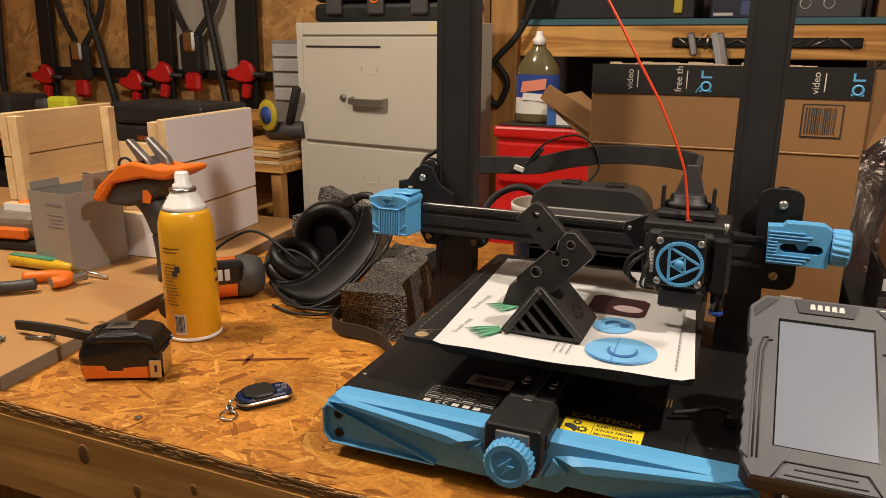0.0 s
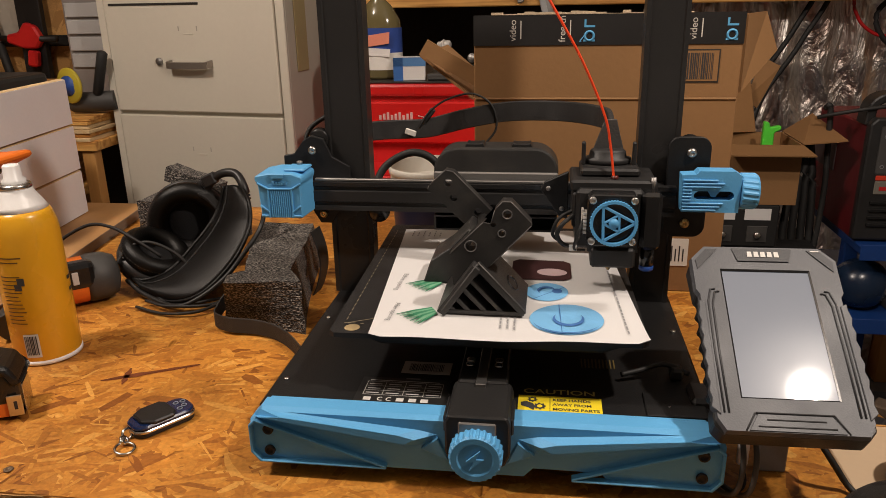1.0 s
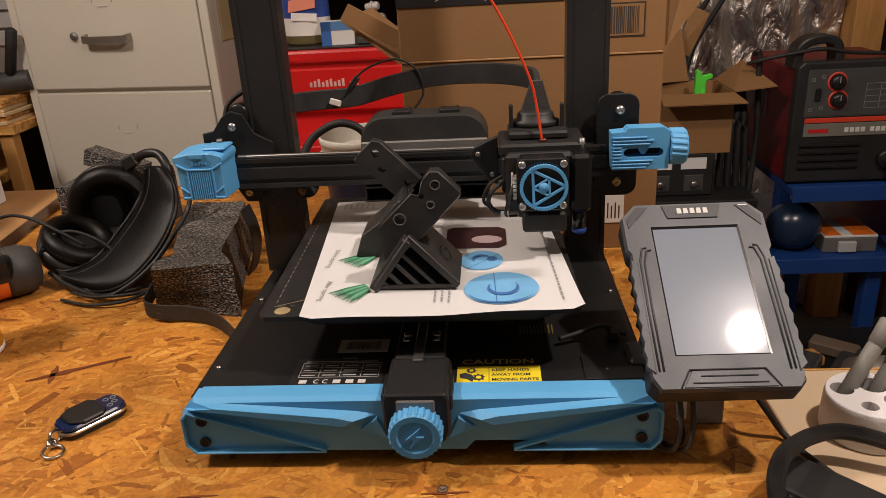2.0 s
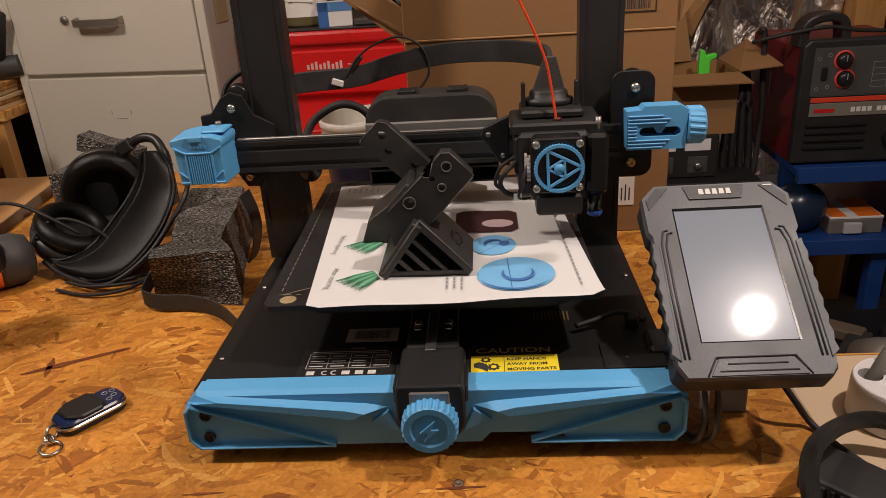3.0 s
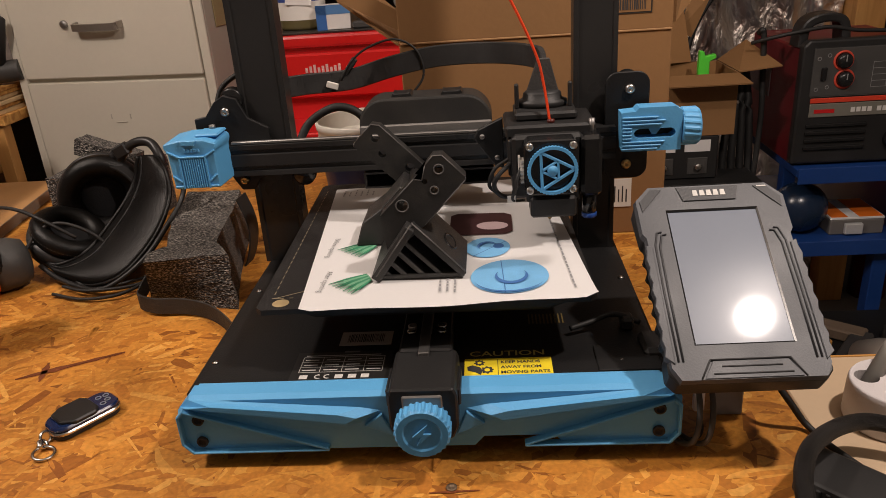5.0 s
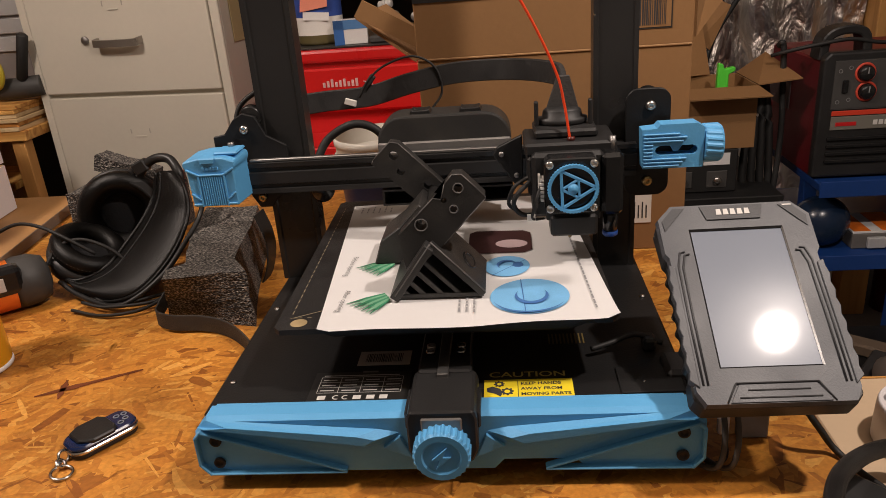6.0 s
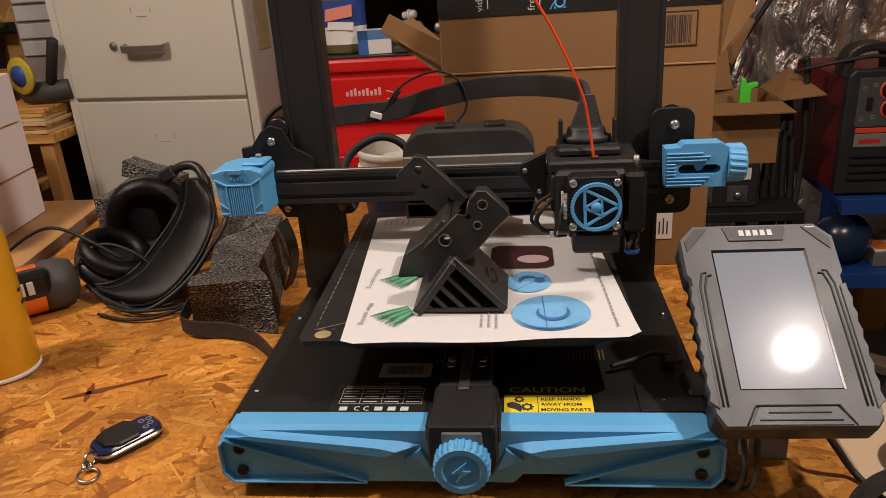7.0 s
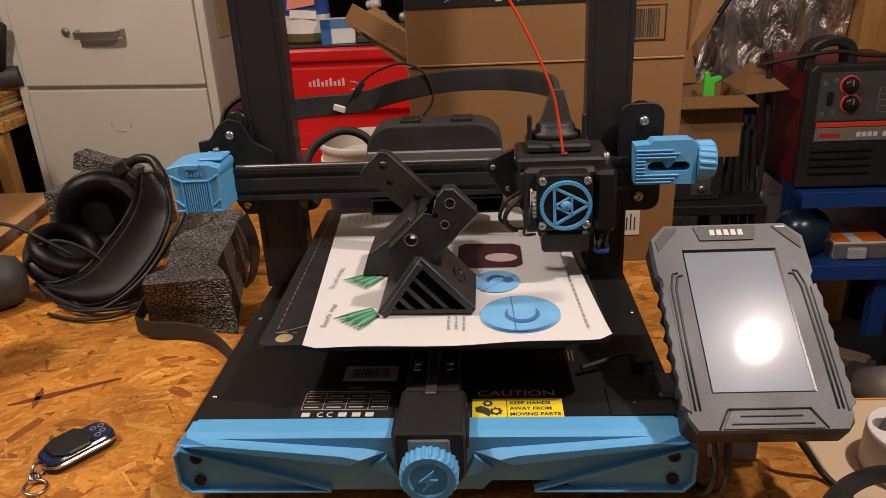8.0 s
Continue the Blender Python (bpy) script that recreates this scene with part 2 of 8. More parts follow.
def foil_mat():
    m = bpy.data.materials.new("foil_wrap")
    m.use_nodes = True
    n, l = m.node_tree.nodes, m.node_tree.links
    b = n["Principled BSDF"]
    co = n.new("ShaderNodeTexCoord")
    mp = n.new("ShaderNodeMapping")
    mp.inputs["Scale"].default_value = (7.0, 7.0, 2.6)
    mp.inputs["Rotation"].default_value = (0, radians(25), 0)
    l.new(co.outputs["Object"], mp.inputs["Vector"])
    w = n.new("ShaderNodeTexNoise")
    w.inputs["Scale"].default_value, w.inputs["Detail"].default_value, w.inputs["Distortion"].default_value = 2.0, 6, 1.1
    l.new(mp.outputs[0], w.inputs["Vector"])
    bp = n.new("ShaderNodeBump")
    bp.inputs["Strength"].default_value, bp.inputs["Distance"].default_value = 1.0, 0.035
    l.new(w.outputs["Fac"], bp.inputs["Height"])
    l.new(bp.outputs[0], b.inputs["Normal"])
    # Dark folds and pale crest glints are painted into the colour from the bump noise.
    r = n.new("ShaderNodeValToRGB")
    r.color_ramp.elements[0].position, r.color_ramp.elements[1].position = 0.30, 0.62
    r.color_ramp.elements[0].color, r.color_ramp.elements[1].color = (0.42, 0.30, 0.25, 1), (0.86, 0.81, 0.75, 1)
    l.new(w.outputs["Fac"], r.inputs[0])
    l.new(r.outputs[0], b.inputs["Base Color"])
    b.inputs["Metallic"].default_value, b.inputs["Roughness"].default_value = 0.95, 0.34
    return m


FOIL = foil_mat()


def foam_mat():
    """Coarse charcoal packing foam; its pale specks paint in the glints of shiny cells."""
    m = bpy.data.materials.new("packing_foam")
    m.use_nodes = True
    n, l = m.node_tree.nodes, m.node_tree.links
    b = n["Principled BSDF"]
    co = n.new("ShaderNodeTexCoord")
    v = n.new("ShaderNodeTexVoronoi")
    v.inputs["Scale"].default_value = 330
    z = n.new("ShaderNodeTexNoise")
    z.inputs["Scale"].default_value, z.inputs["Detail"].default_value = 640, 3
    mp = n.new("ShaderNodeMapping")
    mp.inputs["Scale"].default_value = (0.55, 1.9, 1.5)
    l.new(co.outputs["Object"], mp.inputs["Vector"])
    for k in (v, z):
        l.new(mp.outputs[0], k.inputs["Vector"])
    r = n.new("ShaderNodeValToRGB")
    r.color_ramp.elements[0].position, r.color_ramp.elements[1].position = 0.49, 0.70
    r.color_ramp.elements[0].color, r.color_ramp.elements[1].color = (0.008, 0.0072, 0.0068, 1), (0.44, 0.40, 0.355, 1)
    l.new(z.outputs["Fac"], r.inputs[0])
    l.new(r.outputs[0], b.inputs["Base Color"])
    b.inputs["Roughness"].default_value = 0.8
    bp = n.new("ShaderNodeBump")
    bp.inputs["Strength"].default_value, bp.inputs["Distance"].default_value = 0.8, 0.002
    l.new(v.outputs["Distance"], bp.inputs["Height"])
    l.new(bp.outputs[0], b.inputs["Normal"])
    return m


FOAM = foam_mat()


# ---- mesh helpers ----
def box(bm, lo, hi, bev=0.0, m=None, seg=1):
    """A box between two corners, with bevelled edges."""
    t = bmesh.new()
    bmesh.ops.create_cube(t, size=1)
    for v in t.verts:
        v.co = Vector([lo[k] + (hi[k] - lo[k]) * (v.co[k] + 0.5) for k in range(3)])
    if bev:
        bmesh.ops.bevel(t, geom=t.edges[:], offset=bev, segments=seg, affect="EDGES", profile=0.5)
    return merge(bm, t, m)


def merge(bm, t, m=None):
    if m is not None:
        t.transform(m)
    me = bpy.data.meshes.new("tmp")
    t.to_mesh(me)
    t.free()
    bm.from_mesh(me)
    bpy.data.meshes.remove(me)
    return bm


def prism(bm, pts, y0, y1, bev=0.0, m=None, seg=1):
    """A polygon of (x, z) drawn out along y."""
    t = bmesh.new()
    a = [t.verts.new((x, y0, z)) for x, z in pts]
    f = t.faces.new(a)
    r = bmesh.ops.extrude_face_region(t, geom=[f])
    for v in r["geom"]:
        if isinstance(v, bmesh.types.BMVert):
            v.co.y = y1
    bmesh.ops.recalc_face_normals(t, faces=t.faces)
    if bev:
        bmesh.ops.bevel(t, geom=t.edges[:], offset=bev, segments=seg, affect="EDGES", profile=0.5)
    return merge(bm, t, m)


def turn(bm, prof, m=None, seg=40, cap=True):
    """A profile of (radius, z) turned round the z axis."""
    t = bmesh.new()
    rings = []
    for r, z in prof:
        rings.append([t.verts.new((r * math.cos(2 * math.pi * k / seg), r * math.sin(2 * math.pi * k / seg), z)) for k in range(seg)])
    for a, b in zip(rings, rings[1:]):
        for k in range(seg):
            t.faces.new((a[k], a[(k + 1) % seg], b[(k + 1) % seg], b[k]))
    if cap:
        if prof[0][0] > 1e-5:
            t.faces.new(rings[0][::-1])
        if prof[-1][0] > 1e-5:
            t.faces.new(rings[-1])
    bmesh.ops.remove_doubles(t, verts=t.verts, dist=1e-6)
    bmesh.ops.recalc_face_normals(t, faces=t.faces)
    for f in t.faces:
        f.smooth = True
    return merge(bm, t, m)


def rod(bm, a, b, r, seg=16, bev=0.0):
    a, b = Vector(a), Vector(b)
    h = (b - a).length
    m = Matrix.Translation(a) @ (b - a).to_track_quat("Z", "Y").to_matrix().to_4x4()
    k = min(bev, r * 0.9)
    return turn(bm, [(r - k, 0), (r, k), (r, h - k), (r - k, h)] if k else [(r, 0), (r, h)], m, seg)


def smooth_path(pts, steps=8):
    p = [Vector(q) for q in pts]
    p = [2 * p[0] - p[1]] + p + [2 * p[-1] - p[-2]]
    out = []
    for i in range(1, len(p) - 2):
        for k in range(steps):
            s = k / steps
            a, b, c, d = p[i - 1 : i + 3]
            out.append(0.5 * (2 * b + (c - a) * s + (2 * a - 5 * b + 4 * c - d) * s * s + (3 * b - a - 3 * c + d) * s**3))
    out.append(p[-2])
    return out


def sweep(bm, pts, r, seg=10, steps=8, flat=None, up=None, face=None):
    """A round cable, or with flat=(width, thickness) a band, along a smooth path."""
    path = smooth_path(pts, steps)
    t = bmesh.new()
    rings = []
    for i, q in enumerate(path):
        d = (path[min(i + 1, len(path) - 1)] - path[max(i - 1, 0)]).normalized()
        u = Vector(up) if up else Vector((0, 0, 1))
        if abs(d.dot(u)) > 0.98 and not up:
            u = Vector((0, 1, 0))
        s = d.cross(u).normalized()
        if face:
            s = (Vector(face) - d * d.dot(Vector(face))).normalized()
        w = s.cross(d).normalized()
        if flat:
            a, b = flat[0] / 2, flat[1] / 2
            ring = [q + w * x + s * y for x, y in ((a, b * 0.6), (a * 0.92, b), (-a * 0.92, b), (-a, b * 0.6), (-a, -b * 0.6), (-a * 0.92, -b), (a * 0.92, -b), (a, -b * 0.6))]
        else:
            ring = [q + r * (s * math.cos(2 * math.pi * k / seg) + w * math.sin(2 * math.pi * k / seg)) for k in range(seg)]
        rings.append([t.verts.new(v) for v in ring])
    n = len(rings[0])
    for a, b in zip(rings, rings[1:]):
        for k in range(n):
            f = t.faces.new((a[k], a[(k + 1) % n], b[(k + 1) % n], b[k]))
            f.smooth = not flat
    t.faces.new(rings[0][::-1])
    t.faces.new(rings[-1])
    bmesh.ops.recalc_face_normals(t, faces=t.faces)
    return merge(bm, t)


def flat_poly(bm, pts, z, m=None):
    t = bmesh.new()
    t.faces.new([t.verts.new((x, y, z)) for x, y in pts])
    bmesh.ops.recalc_face_normals(t, faces=t.faces)
    for f in t.faces:
        if f.normal.z < 0:
            f.normal_flip()
    return merge(bm, t, m)


def oval(cx, cy, rx, ry, n=40, a0=0.0, a1=360.0):
    return [(cx + rx * math.cos(radians(a0 + (a1 - a0) * k / n)), cy + ry * math.sin(radians(a0 + (a1 - a0) * k / n))) for k in range(n)]


def part(name, bm, material, parent=None, label="", m=None):
    """Links a bmesh as one mesh object, under a thing or a part."""
    me = bpy.data.meshes.new(name)
    bm.to_mesh(me)
    bm.free()
    me.materials.append(material)
    ob = new(name, me)
    ob.parent = parent
    if m is not None:
        ob.matrix_local = m
    if label:
        ob["label"] = label
    return ob


def thing(name, m, label, category, group=""):
    ob = new(name)
    ob.empty_display_size = 0.02
    ob.matrix_world = m
    return tagged(ob, label, category, group)


def solid(name, bm, material, label, category, group="", m=None):
    return tagged(part(name, bm, material, None, "", m), label, category, group)


def words(text, size, material, parent, m, name="lettering", bold=0.0):
    """Flat lettering in the built-in font, its baseline start at the origin of m."""
    c = bpy.data.curves.new("words", "FONT")
    c.body, c.size, c.offset = text, size, bold
    o = bpy.data.objects.new("words", c)
    scene.collection.objects.link(o)
    bpy.context.view_layer.update()
    me = bpy.data.meshes.new_from_object(o.evaluated_get(bpy.context.evaluated_depsgraph_get()))
    bpy.data.objects.remove(o)
    me.materials.clear()
    me.materials.append(material)
    ob = new(name, me)
    ob.parent = parent
    ob.matrix_local = m
    return ob


def structure(name, bm, material, label=""):
    return tagged(part(name, bm, material), label, "", "", "structure")


NB = bmesh.new

# ---- the room ----
structure("floor", box(NB(), (-4.2, -2.6, -0.97), (3.4, 2.75, -0.92)), CONCRETE, "grey concrete floor")
structure("ceiling", box(NB(), (-4.2, -2.6, 1.62), (3.4, 2.75, 1.70)), PLASTER, "plain grey board ceiling")
structure("wall_north", box(NB(), (-0.62, 2.45, -0.92), (3.4, 2.6, 1.62)), DARK_WALL, "dark block wall behind the shelf")
structure("wall_south", box(NB(), (-4.2, -2.75, -0.92), (3.4, -2.6, 1.62)), PLASTER, "plain wall behind the camera")
structure("wall_west", box(NB(), (-4.35, -2.6, -0.92), (-4.2, 2.75, 1.62)), OSB_CORE, "plain wood panel wall")
structure("wall_east", box(NB(), (3.4, -2.6, -0.92), (3.55, 2.75, 1.62)), PLASTER, "plain wall")


def osb_flakes(x0, x1, y0, y1, count, seed, keep=None, lift=0.0004, big=1.0, base=0.0):
    """Pressed strands as thin sheets, each a little higher than the one before."""
    rnd = random.Random(seed)
    verts, faces = [], []
    for k in range(count):
        cx, cy = rnd.uniform(x0, x1), rnd.uniform(y0, y1)
        if keep and not keep(cx, cy):
            continue
        a = rnd.gauss(0.3, 0.75)
        ln, wd = rnd.uniform(0.014, 0.066) * big, rnd.uniform(0.0025, 0.014) * big
        z = base + lift * rnd.random()
        pts = [(-1, -0.5), (-0.45, -1), (0.6, -0.9), (1, -0.1), (0.75, 0.8), (-0.3, 1), (-0.9, 0.6)]
        i0 = len(verts)
        for px, py in pts:
            u = px * ln / 2 * rnd.uniform(0.7, 1.1)
            w = py * wd / 2 * rnd.uniform(0.5, 1.15)
            x, y = cx + u * math.cos(a) - w * math.sin(a), cy + u * math.sin(a) + w * math.cos(a)
            verts.append((min(max(x, x0), x1), min(max(y, y0), y1), z))
        faces.append(tuple(range(i0, i0 + len(pts))))
    me = bpy.data.meshes.new("osb_strand")
    me.from_pydata(verts, [], faces)
    me.materials.append(OSB)
    return me


# ---- the bench ----
bench = thing("workbench", pose(0, 0, -0.92), "wooden workbench with strand board top and lumber frame", "workbench")
up = pose(0, 0, 0.92)
part("bench_top", box(NB(), (-1.75, -0.043, -0.012), (0.276, 0.76, -0.0004)), OSB_CORE, bench, "orange strand board top", up)
ob = new("osb_strand", osb_flakes(-0.72, 0.276, -0.043, 0.76, 17000, 5, None, 0.00022, 0.92))
ob.parent, ob.matrix_local, ob["kind"] = bench, up, "stuff"
b = NB()
rnd = random.Random(8)
for k in range(900):
    x = rnd.uniform(-1.2, 0.27)
    z = rnd.uniform(-0.0115, -0.002)
    w = rnd.uniform(0.004, 0.022)
    box(b, (x, -0.0435 - rnd.uniform(0.0003, 0.0016), z), (min(x + w, 0.2755), -0.041, min(z + rnd.uniform(0.0006, 0.002), -0.0006)))
part("cut_edge", b, OSB_EDGE, bench, "rough dark cut edge of the strand board", up)
b = NB()
box(b, (-1.75, -0.045, -0.105), (0.27, -0.011, -0.0125), 0.003)
part("front_rail", b, PINE, bench, "pine two by four front rail", up)
KNOT = mat("pine_knot", (0.20, 0.085, 0.022), 0.7)
for x, z, r in ((-0.425, -0.035, 0.0075), (-0.36, -0.060, 0.005), (-0.29, -0.040, 0.004), (-0.62, -0.055, 0.006), (-0.1, -0.05, 0.005)):
    part("knot", turn(NB(), [(r, 0), (r * 0.75, 0.0003), (0, 0.0004)], pose(x, -0.0450, z, 90) @ Matrix.Diagonal((1.0, 1.5, 1, 1)), 14), KNOT, bench, "dark brown knot", up)
for x in (-1.6, 0.18):
    for y in (-0.01, 0.62):
        part("leg", box(NB(), (x, y, -0.92), (x + 0.09, y + 0.09, -0.0125), 0.003), PINE_Z, bench, "", up)
part("back_rail", box(NB(), (-1.75, 0.715, -0.105), (0.27, 0.755, -0.0125), 0.003), PINE, bench, "", up)

# the thin board that lies on the bench, and the lighter table beside it
b = NB()
t = bmesh.new()
pts = [(-0.553, -0.030), (-0.600, 0.29), (-0.655, 0.71), (-1.72, 0.71), (-1.72, -0.030)]
f = t.faces.new([t.verts.new((x, y, 0.0012)) for x, y in pts])
r = bmesh.ops.extrude_face_region(t, geom=[f])
for v in r["geom"]:
    if isinstance(v, bmesh.types.BMVert):
        v.co.z = 0.0165
bmesh.ops.recalc_face_normals(t, faces=t.faces)
merge(b, t)
board = solid("loose_board", b, MDF, "tan fibreboard sheet lying on the bench", "board")
b = NB()
for p, q in zip(pts[:2], pts[1:3]):
    d = (Vector(q) - Vector(p)).to_3d()
    a = math.degrees(math.atan2(d.y, d.x))
    box(b, (0, -0.0012, 0.0008), (d.length, 0.0, 0.0162), 0, pose(p[0], p[1], 0, 0, 0, a))
part("board_edge", b, MDF_EDGE, board, "grey dusty cut edge")
rnd = random.Random(4)
GLUE = mat("brown_glue_stain", (0.22, 0.10, 0.03), 0.5)
for k in range(5):
    part("stain", flat_poly(NB(), oval(-0.66 + 0.02 * k, 0.09 + 0.012 * k + rnd.uniform(-0.01, 0.01), rnd.uniform(0.004, 0.015), rnd.uniform(0.002, 0.005), 14), 0.0167 + 0.0001 * k), GLUE, board, "brown glue stain")

side = thing("side_table", pose(0.279, 0, -0.92), "small table with a smooth light tan top", "table")
b = NB()
box(b, (0.002, -0.5, 0.904), (0.62, 0.127, 0.9195), 0.001)
part("tabletop", b, mat("beige_laminate", (0.62, 0.46, 0.30), 0.45, vary=0.05, size=12), side)
part("edge_band", box(NB(), (0.002, 0.1275, 0.904), (0.62, 0.1295, 0.9195)), PINE, side, "orange wood edge")
for x in (0.03, 0.55):
    for y in (-0.47, 0.067):
        part("leg", box(NB(), (x, y, 0), (x + 0.045, y + 0.045, 0.904), 0.002), PINE_Z, side)

# dark stains and screw head in the strand board
STAIN = mat("dark_brown_stain", (0.17, 0.042, 0.010), 0.55, vary=0.4, size=120)
for cx, cy, ln, wd, a in ((-0.345, 0.150, 0.095, 0.0075, 27), (-0.366, 0.140, 0.034, 0.006, 105), (-0.44, 0.07, 0.03, 0.003, 10), (-0.16, -0.032, 0.03, 0.002, 4), (0.02, -0.030, 0.035, 0.002, 3)):
    rnd = random.Random(int(ln * 1e4))
    c, s = math.cos(radians(a)), math.sin(radians(a))
    top, low = [], []
    for k in range(12):
        u = (k / 11 - 0.5) * ln
        w = wd / 2 * (0.25 + math.sin(math.pi * (k + 0.5) / 12)) * rnd.uniform(0.55, 1.1)
        top.append((cx + u * c - w * s, cy + u * s + w * c))
        low.append((cx + u * c + w * s, cy + u * s - w * c))
    part("stain", flat_poly(NB(), low + top[::-1], 0.0008), STAIN, bench, "dark brown stain", up)
DARK_SCREW = mat("tarnished_screw", (0.16, 0.11, 0.07), 0.55, metal=0.6, vary=0.3)
for x, y in ((0.018, -0.026), (-0.378, -0.017)):
    part("screw_head", turn(NB(), [(0.004, 0.0008), (0.0038, 0.0014), (0.0014, 0.0014), (0.0012, 0.0009), (0, 0.0009)], pose(x, y, 0), 18), DARK_SCREW, bench, "sunk steel screw head", up)

# ---- the 3D printer ----
printer = thing("desktop_printer", pose(0, 0, 0), "black desktop 3D printer with sky blue trim", "3D printer")
part("base", box(NB(), (-0.1745, 0.016, 0.013), (0.1745, 0.335, 0.0555), 0.0025), BLACK_MATTE, printer, "black coated steel base box")
for x in (-0.145, 0.145):
    for y in (0.05, 0.30):
        part("foot", turn(NB(), [(0.015, 0), (0.016, 0.003), (0.014, 0.0132)], pose(x, y, 0), 20), RUBBER, printer)


def front_bar():
    """The blue front trim, of sloped facets with sunk triangles."""
    b = NB()
    out = [(-0.1795, 0.0205), (-0.1795, 0.0450), (-0.169, 0.0575), (0.169, 0.0575), (0.1795, 0.0450), (0.1795, 0.0205), (0.172, 0.0108), (0.099, 0.0108), (0.092, 0.0190), (0.042, 0.0190), (0.035, 0.0108), (-0.172, 0.0108)]
    t = bmesh.new()
    front = [t.verts.new((x * 0.988, 0.0045, 0.034 + (z - 0.034) * 0.93)) for x, z in out]
    mid = [t.verts.new((x, 0.010, z)) for x, z in out]
    back = [t.verts.new((x, 0.0225, z)) for x, z in out]
    n = len(out)
    t.faces.new(front)
    t.faces.new(back[::-1])
    for a, c in ((front, mid), (mid, back)):
        for k in range(n):
            t.faces.new((a[k], a[(k + 1) % n], c[(k + 1) % n], c[k]))
    bmesh.ops.recalc_face_normals(t, faces=t.faces)
    merge(b, t)
    for s in (-1, 1):
        # the sloped band that runs down towards the middle
        t = bmesh.new()
        lo = [(-0.1745, 0.0520), (-0.168, 0.0578), (-0.045, 0.0475), (-0.0305, 0.0445), (-0.0450, 0.0345)]
        hi = [(-0.167, 0.0545), (-0.150, 0.0555), (-0.060, 0.0462), (-0.047, 0.0430), (-0.055, 0.0385)]
        a = [t.verts.new((s * -x if s > 0 else x, 0.0042, z)) for x, z in lo]
        c = [t.verts.new((s * -x if s > 0 else x, -0.0030, z)) for x, z in hi]
        t.faces.new(a)
        t.faces.new(c)
        for k in range(5):
            t.faces.new((a[k], a[(k + 1) % 5], c[(k + 1) % 5], c[k]))
        bmesh.ops.recalc_face_normals(t, faces=t.faces)
        merge(b, t)
        # the frame round the sunk triangle
        for p, q, w in (((-0.1720, 0.0490), (-0.071, 0.0152), 0.0020), ((-0.1700, 0.0138), (-0.071, 0.0142), 0.0018), ((-0.1765, 0.0215), (-0.1765, 0.0445), 0.0022), ((-0.1765, 0.0215), (-0.1700, 0.0138), 0.0022), ((-0.1765, 0.0445), (-0.1720, 0.0490), 0.0022)):
            d = Vector((q[0] - p[0], 0, q[1] - p[1]))
            a = math.degrees(math.atan2(d.z, d.x))
            m = pose(p[0], 0, p[1], 0, -a, 0)
            if s > 0:
                m = Matrix.Diagonal((-1, 1, 1, 1)) @ m
            box(b, (-0.001, -0.0005, -w / 2), (d.length + 0.001, 0.006, w / 2), 0.0006, m)
        # small arrow facet near the middle
        pts = [(-0.043, 0.033), (-0.030, 0.043), (-0.022, 0.024)]
        prism(b, [(s * -x if s > 0 else x, z) for x, z in pts], 0.0012, 0.0048, 0.0006)
    box(b, (-0.167, 0.0225, 0.050), (0.167, 0.026, 0.0572), 0.0008)
    bmesh.ops.recalc_face_normals(b, faces=b.faces)
    return b


bar = part("front_trim", front_bar(), BLUE, printer, "sky blue faceted plastic front trim")
for x in (-0.163, 0.163):
    for z in (0.0405, 0.0220):
        s = part("screw", turn(NB(), [(0.0042, 0), (0.0042, 0.0018), (0.0028, 0.0020), (0.0026, 0.0008), (0, 0.0008)], pose(x, 0.0038, z, 90), 20), RUBBER, bar, "black socket screw")


def knurled(r, h, teeth, skew=0.0, inset=0.62):
    """A knob with a toothed rim and a dished face, along +z."""
    b = NB()
    t = bmesh.new()
    prof = [(0.93, 0.0), (1.0, 0.08), (1.0, 0.86), (0.90, 1.0), (inset + 0.06, 1.0), (inset, 0.93), (0.0, 0.93)]
    n = teeth * 4
    rings = []
    for ri, (pr, pz) in enumerate(prof[:-1]):
        ring = []
        for k in range(n):
            a = 2 * math.pi * (k + skew * pz * 4) / n
            dent = (1 - 0.055 * (k % 4 in (2, 3))) if ri in (1, 2) else 1
            ring.append(t.verts.new((r * pr * dent * math.cos(a), r * pr * dent * math.sin(a), pz * h)))
        rings.append(ring)
    for a, c in zip(rings, rings[1:]):
        for k in range(n):
            t.faces.new((a[k], a[(k + 1) % n], c[(k + 1) % n], c[k]))
    t.faces.new(rings[0][::-1])
    t.faces.new(rings[-1])
    bmesh.ops.recalc_face_normals(t, faces=t.faces)
    return merge(b, t)


# belt tensioner in the middle of the front
b = NB()
prism(b, [(-0.0225, 0.040), (-0.0225, 0.066), (-0.020, 0.0715), (0.0225, 0.0715), (0.025, 0.066), (0.025, 0.040), (0.0205, 0.030), (-0.018, 0.030)], -0.012, 0.040, 0.0015)
box(b, (-0.0245, -0.004, 0.052), (0.0270, 0.026, 0.066), 0.0012)
box(b, (-0.0185, 0.036, 0.056), (0.0205, 0.060, 0.0735), 0.0015)
tens = part("belt_tensioner", b, BLACK, printer, "black plastic belt tensioner block")
part("face_plate", box(NB(), (-0.0125, -0.0142, 0.0565), (0.0150, -0.0118, 0.0672), 0.001), mat("grey_plate", (0.22, 0.21, 0.20), 0.4, metal=0.5), tens, "grey metal plate")
knob = part("knob", knurled(0.0195, 0.016, 26), BLUE, printer, "sky blue knurled tensioner knob", pose(0.0008, -0.009, 0.0440, 90))
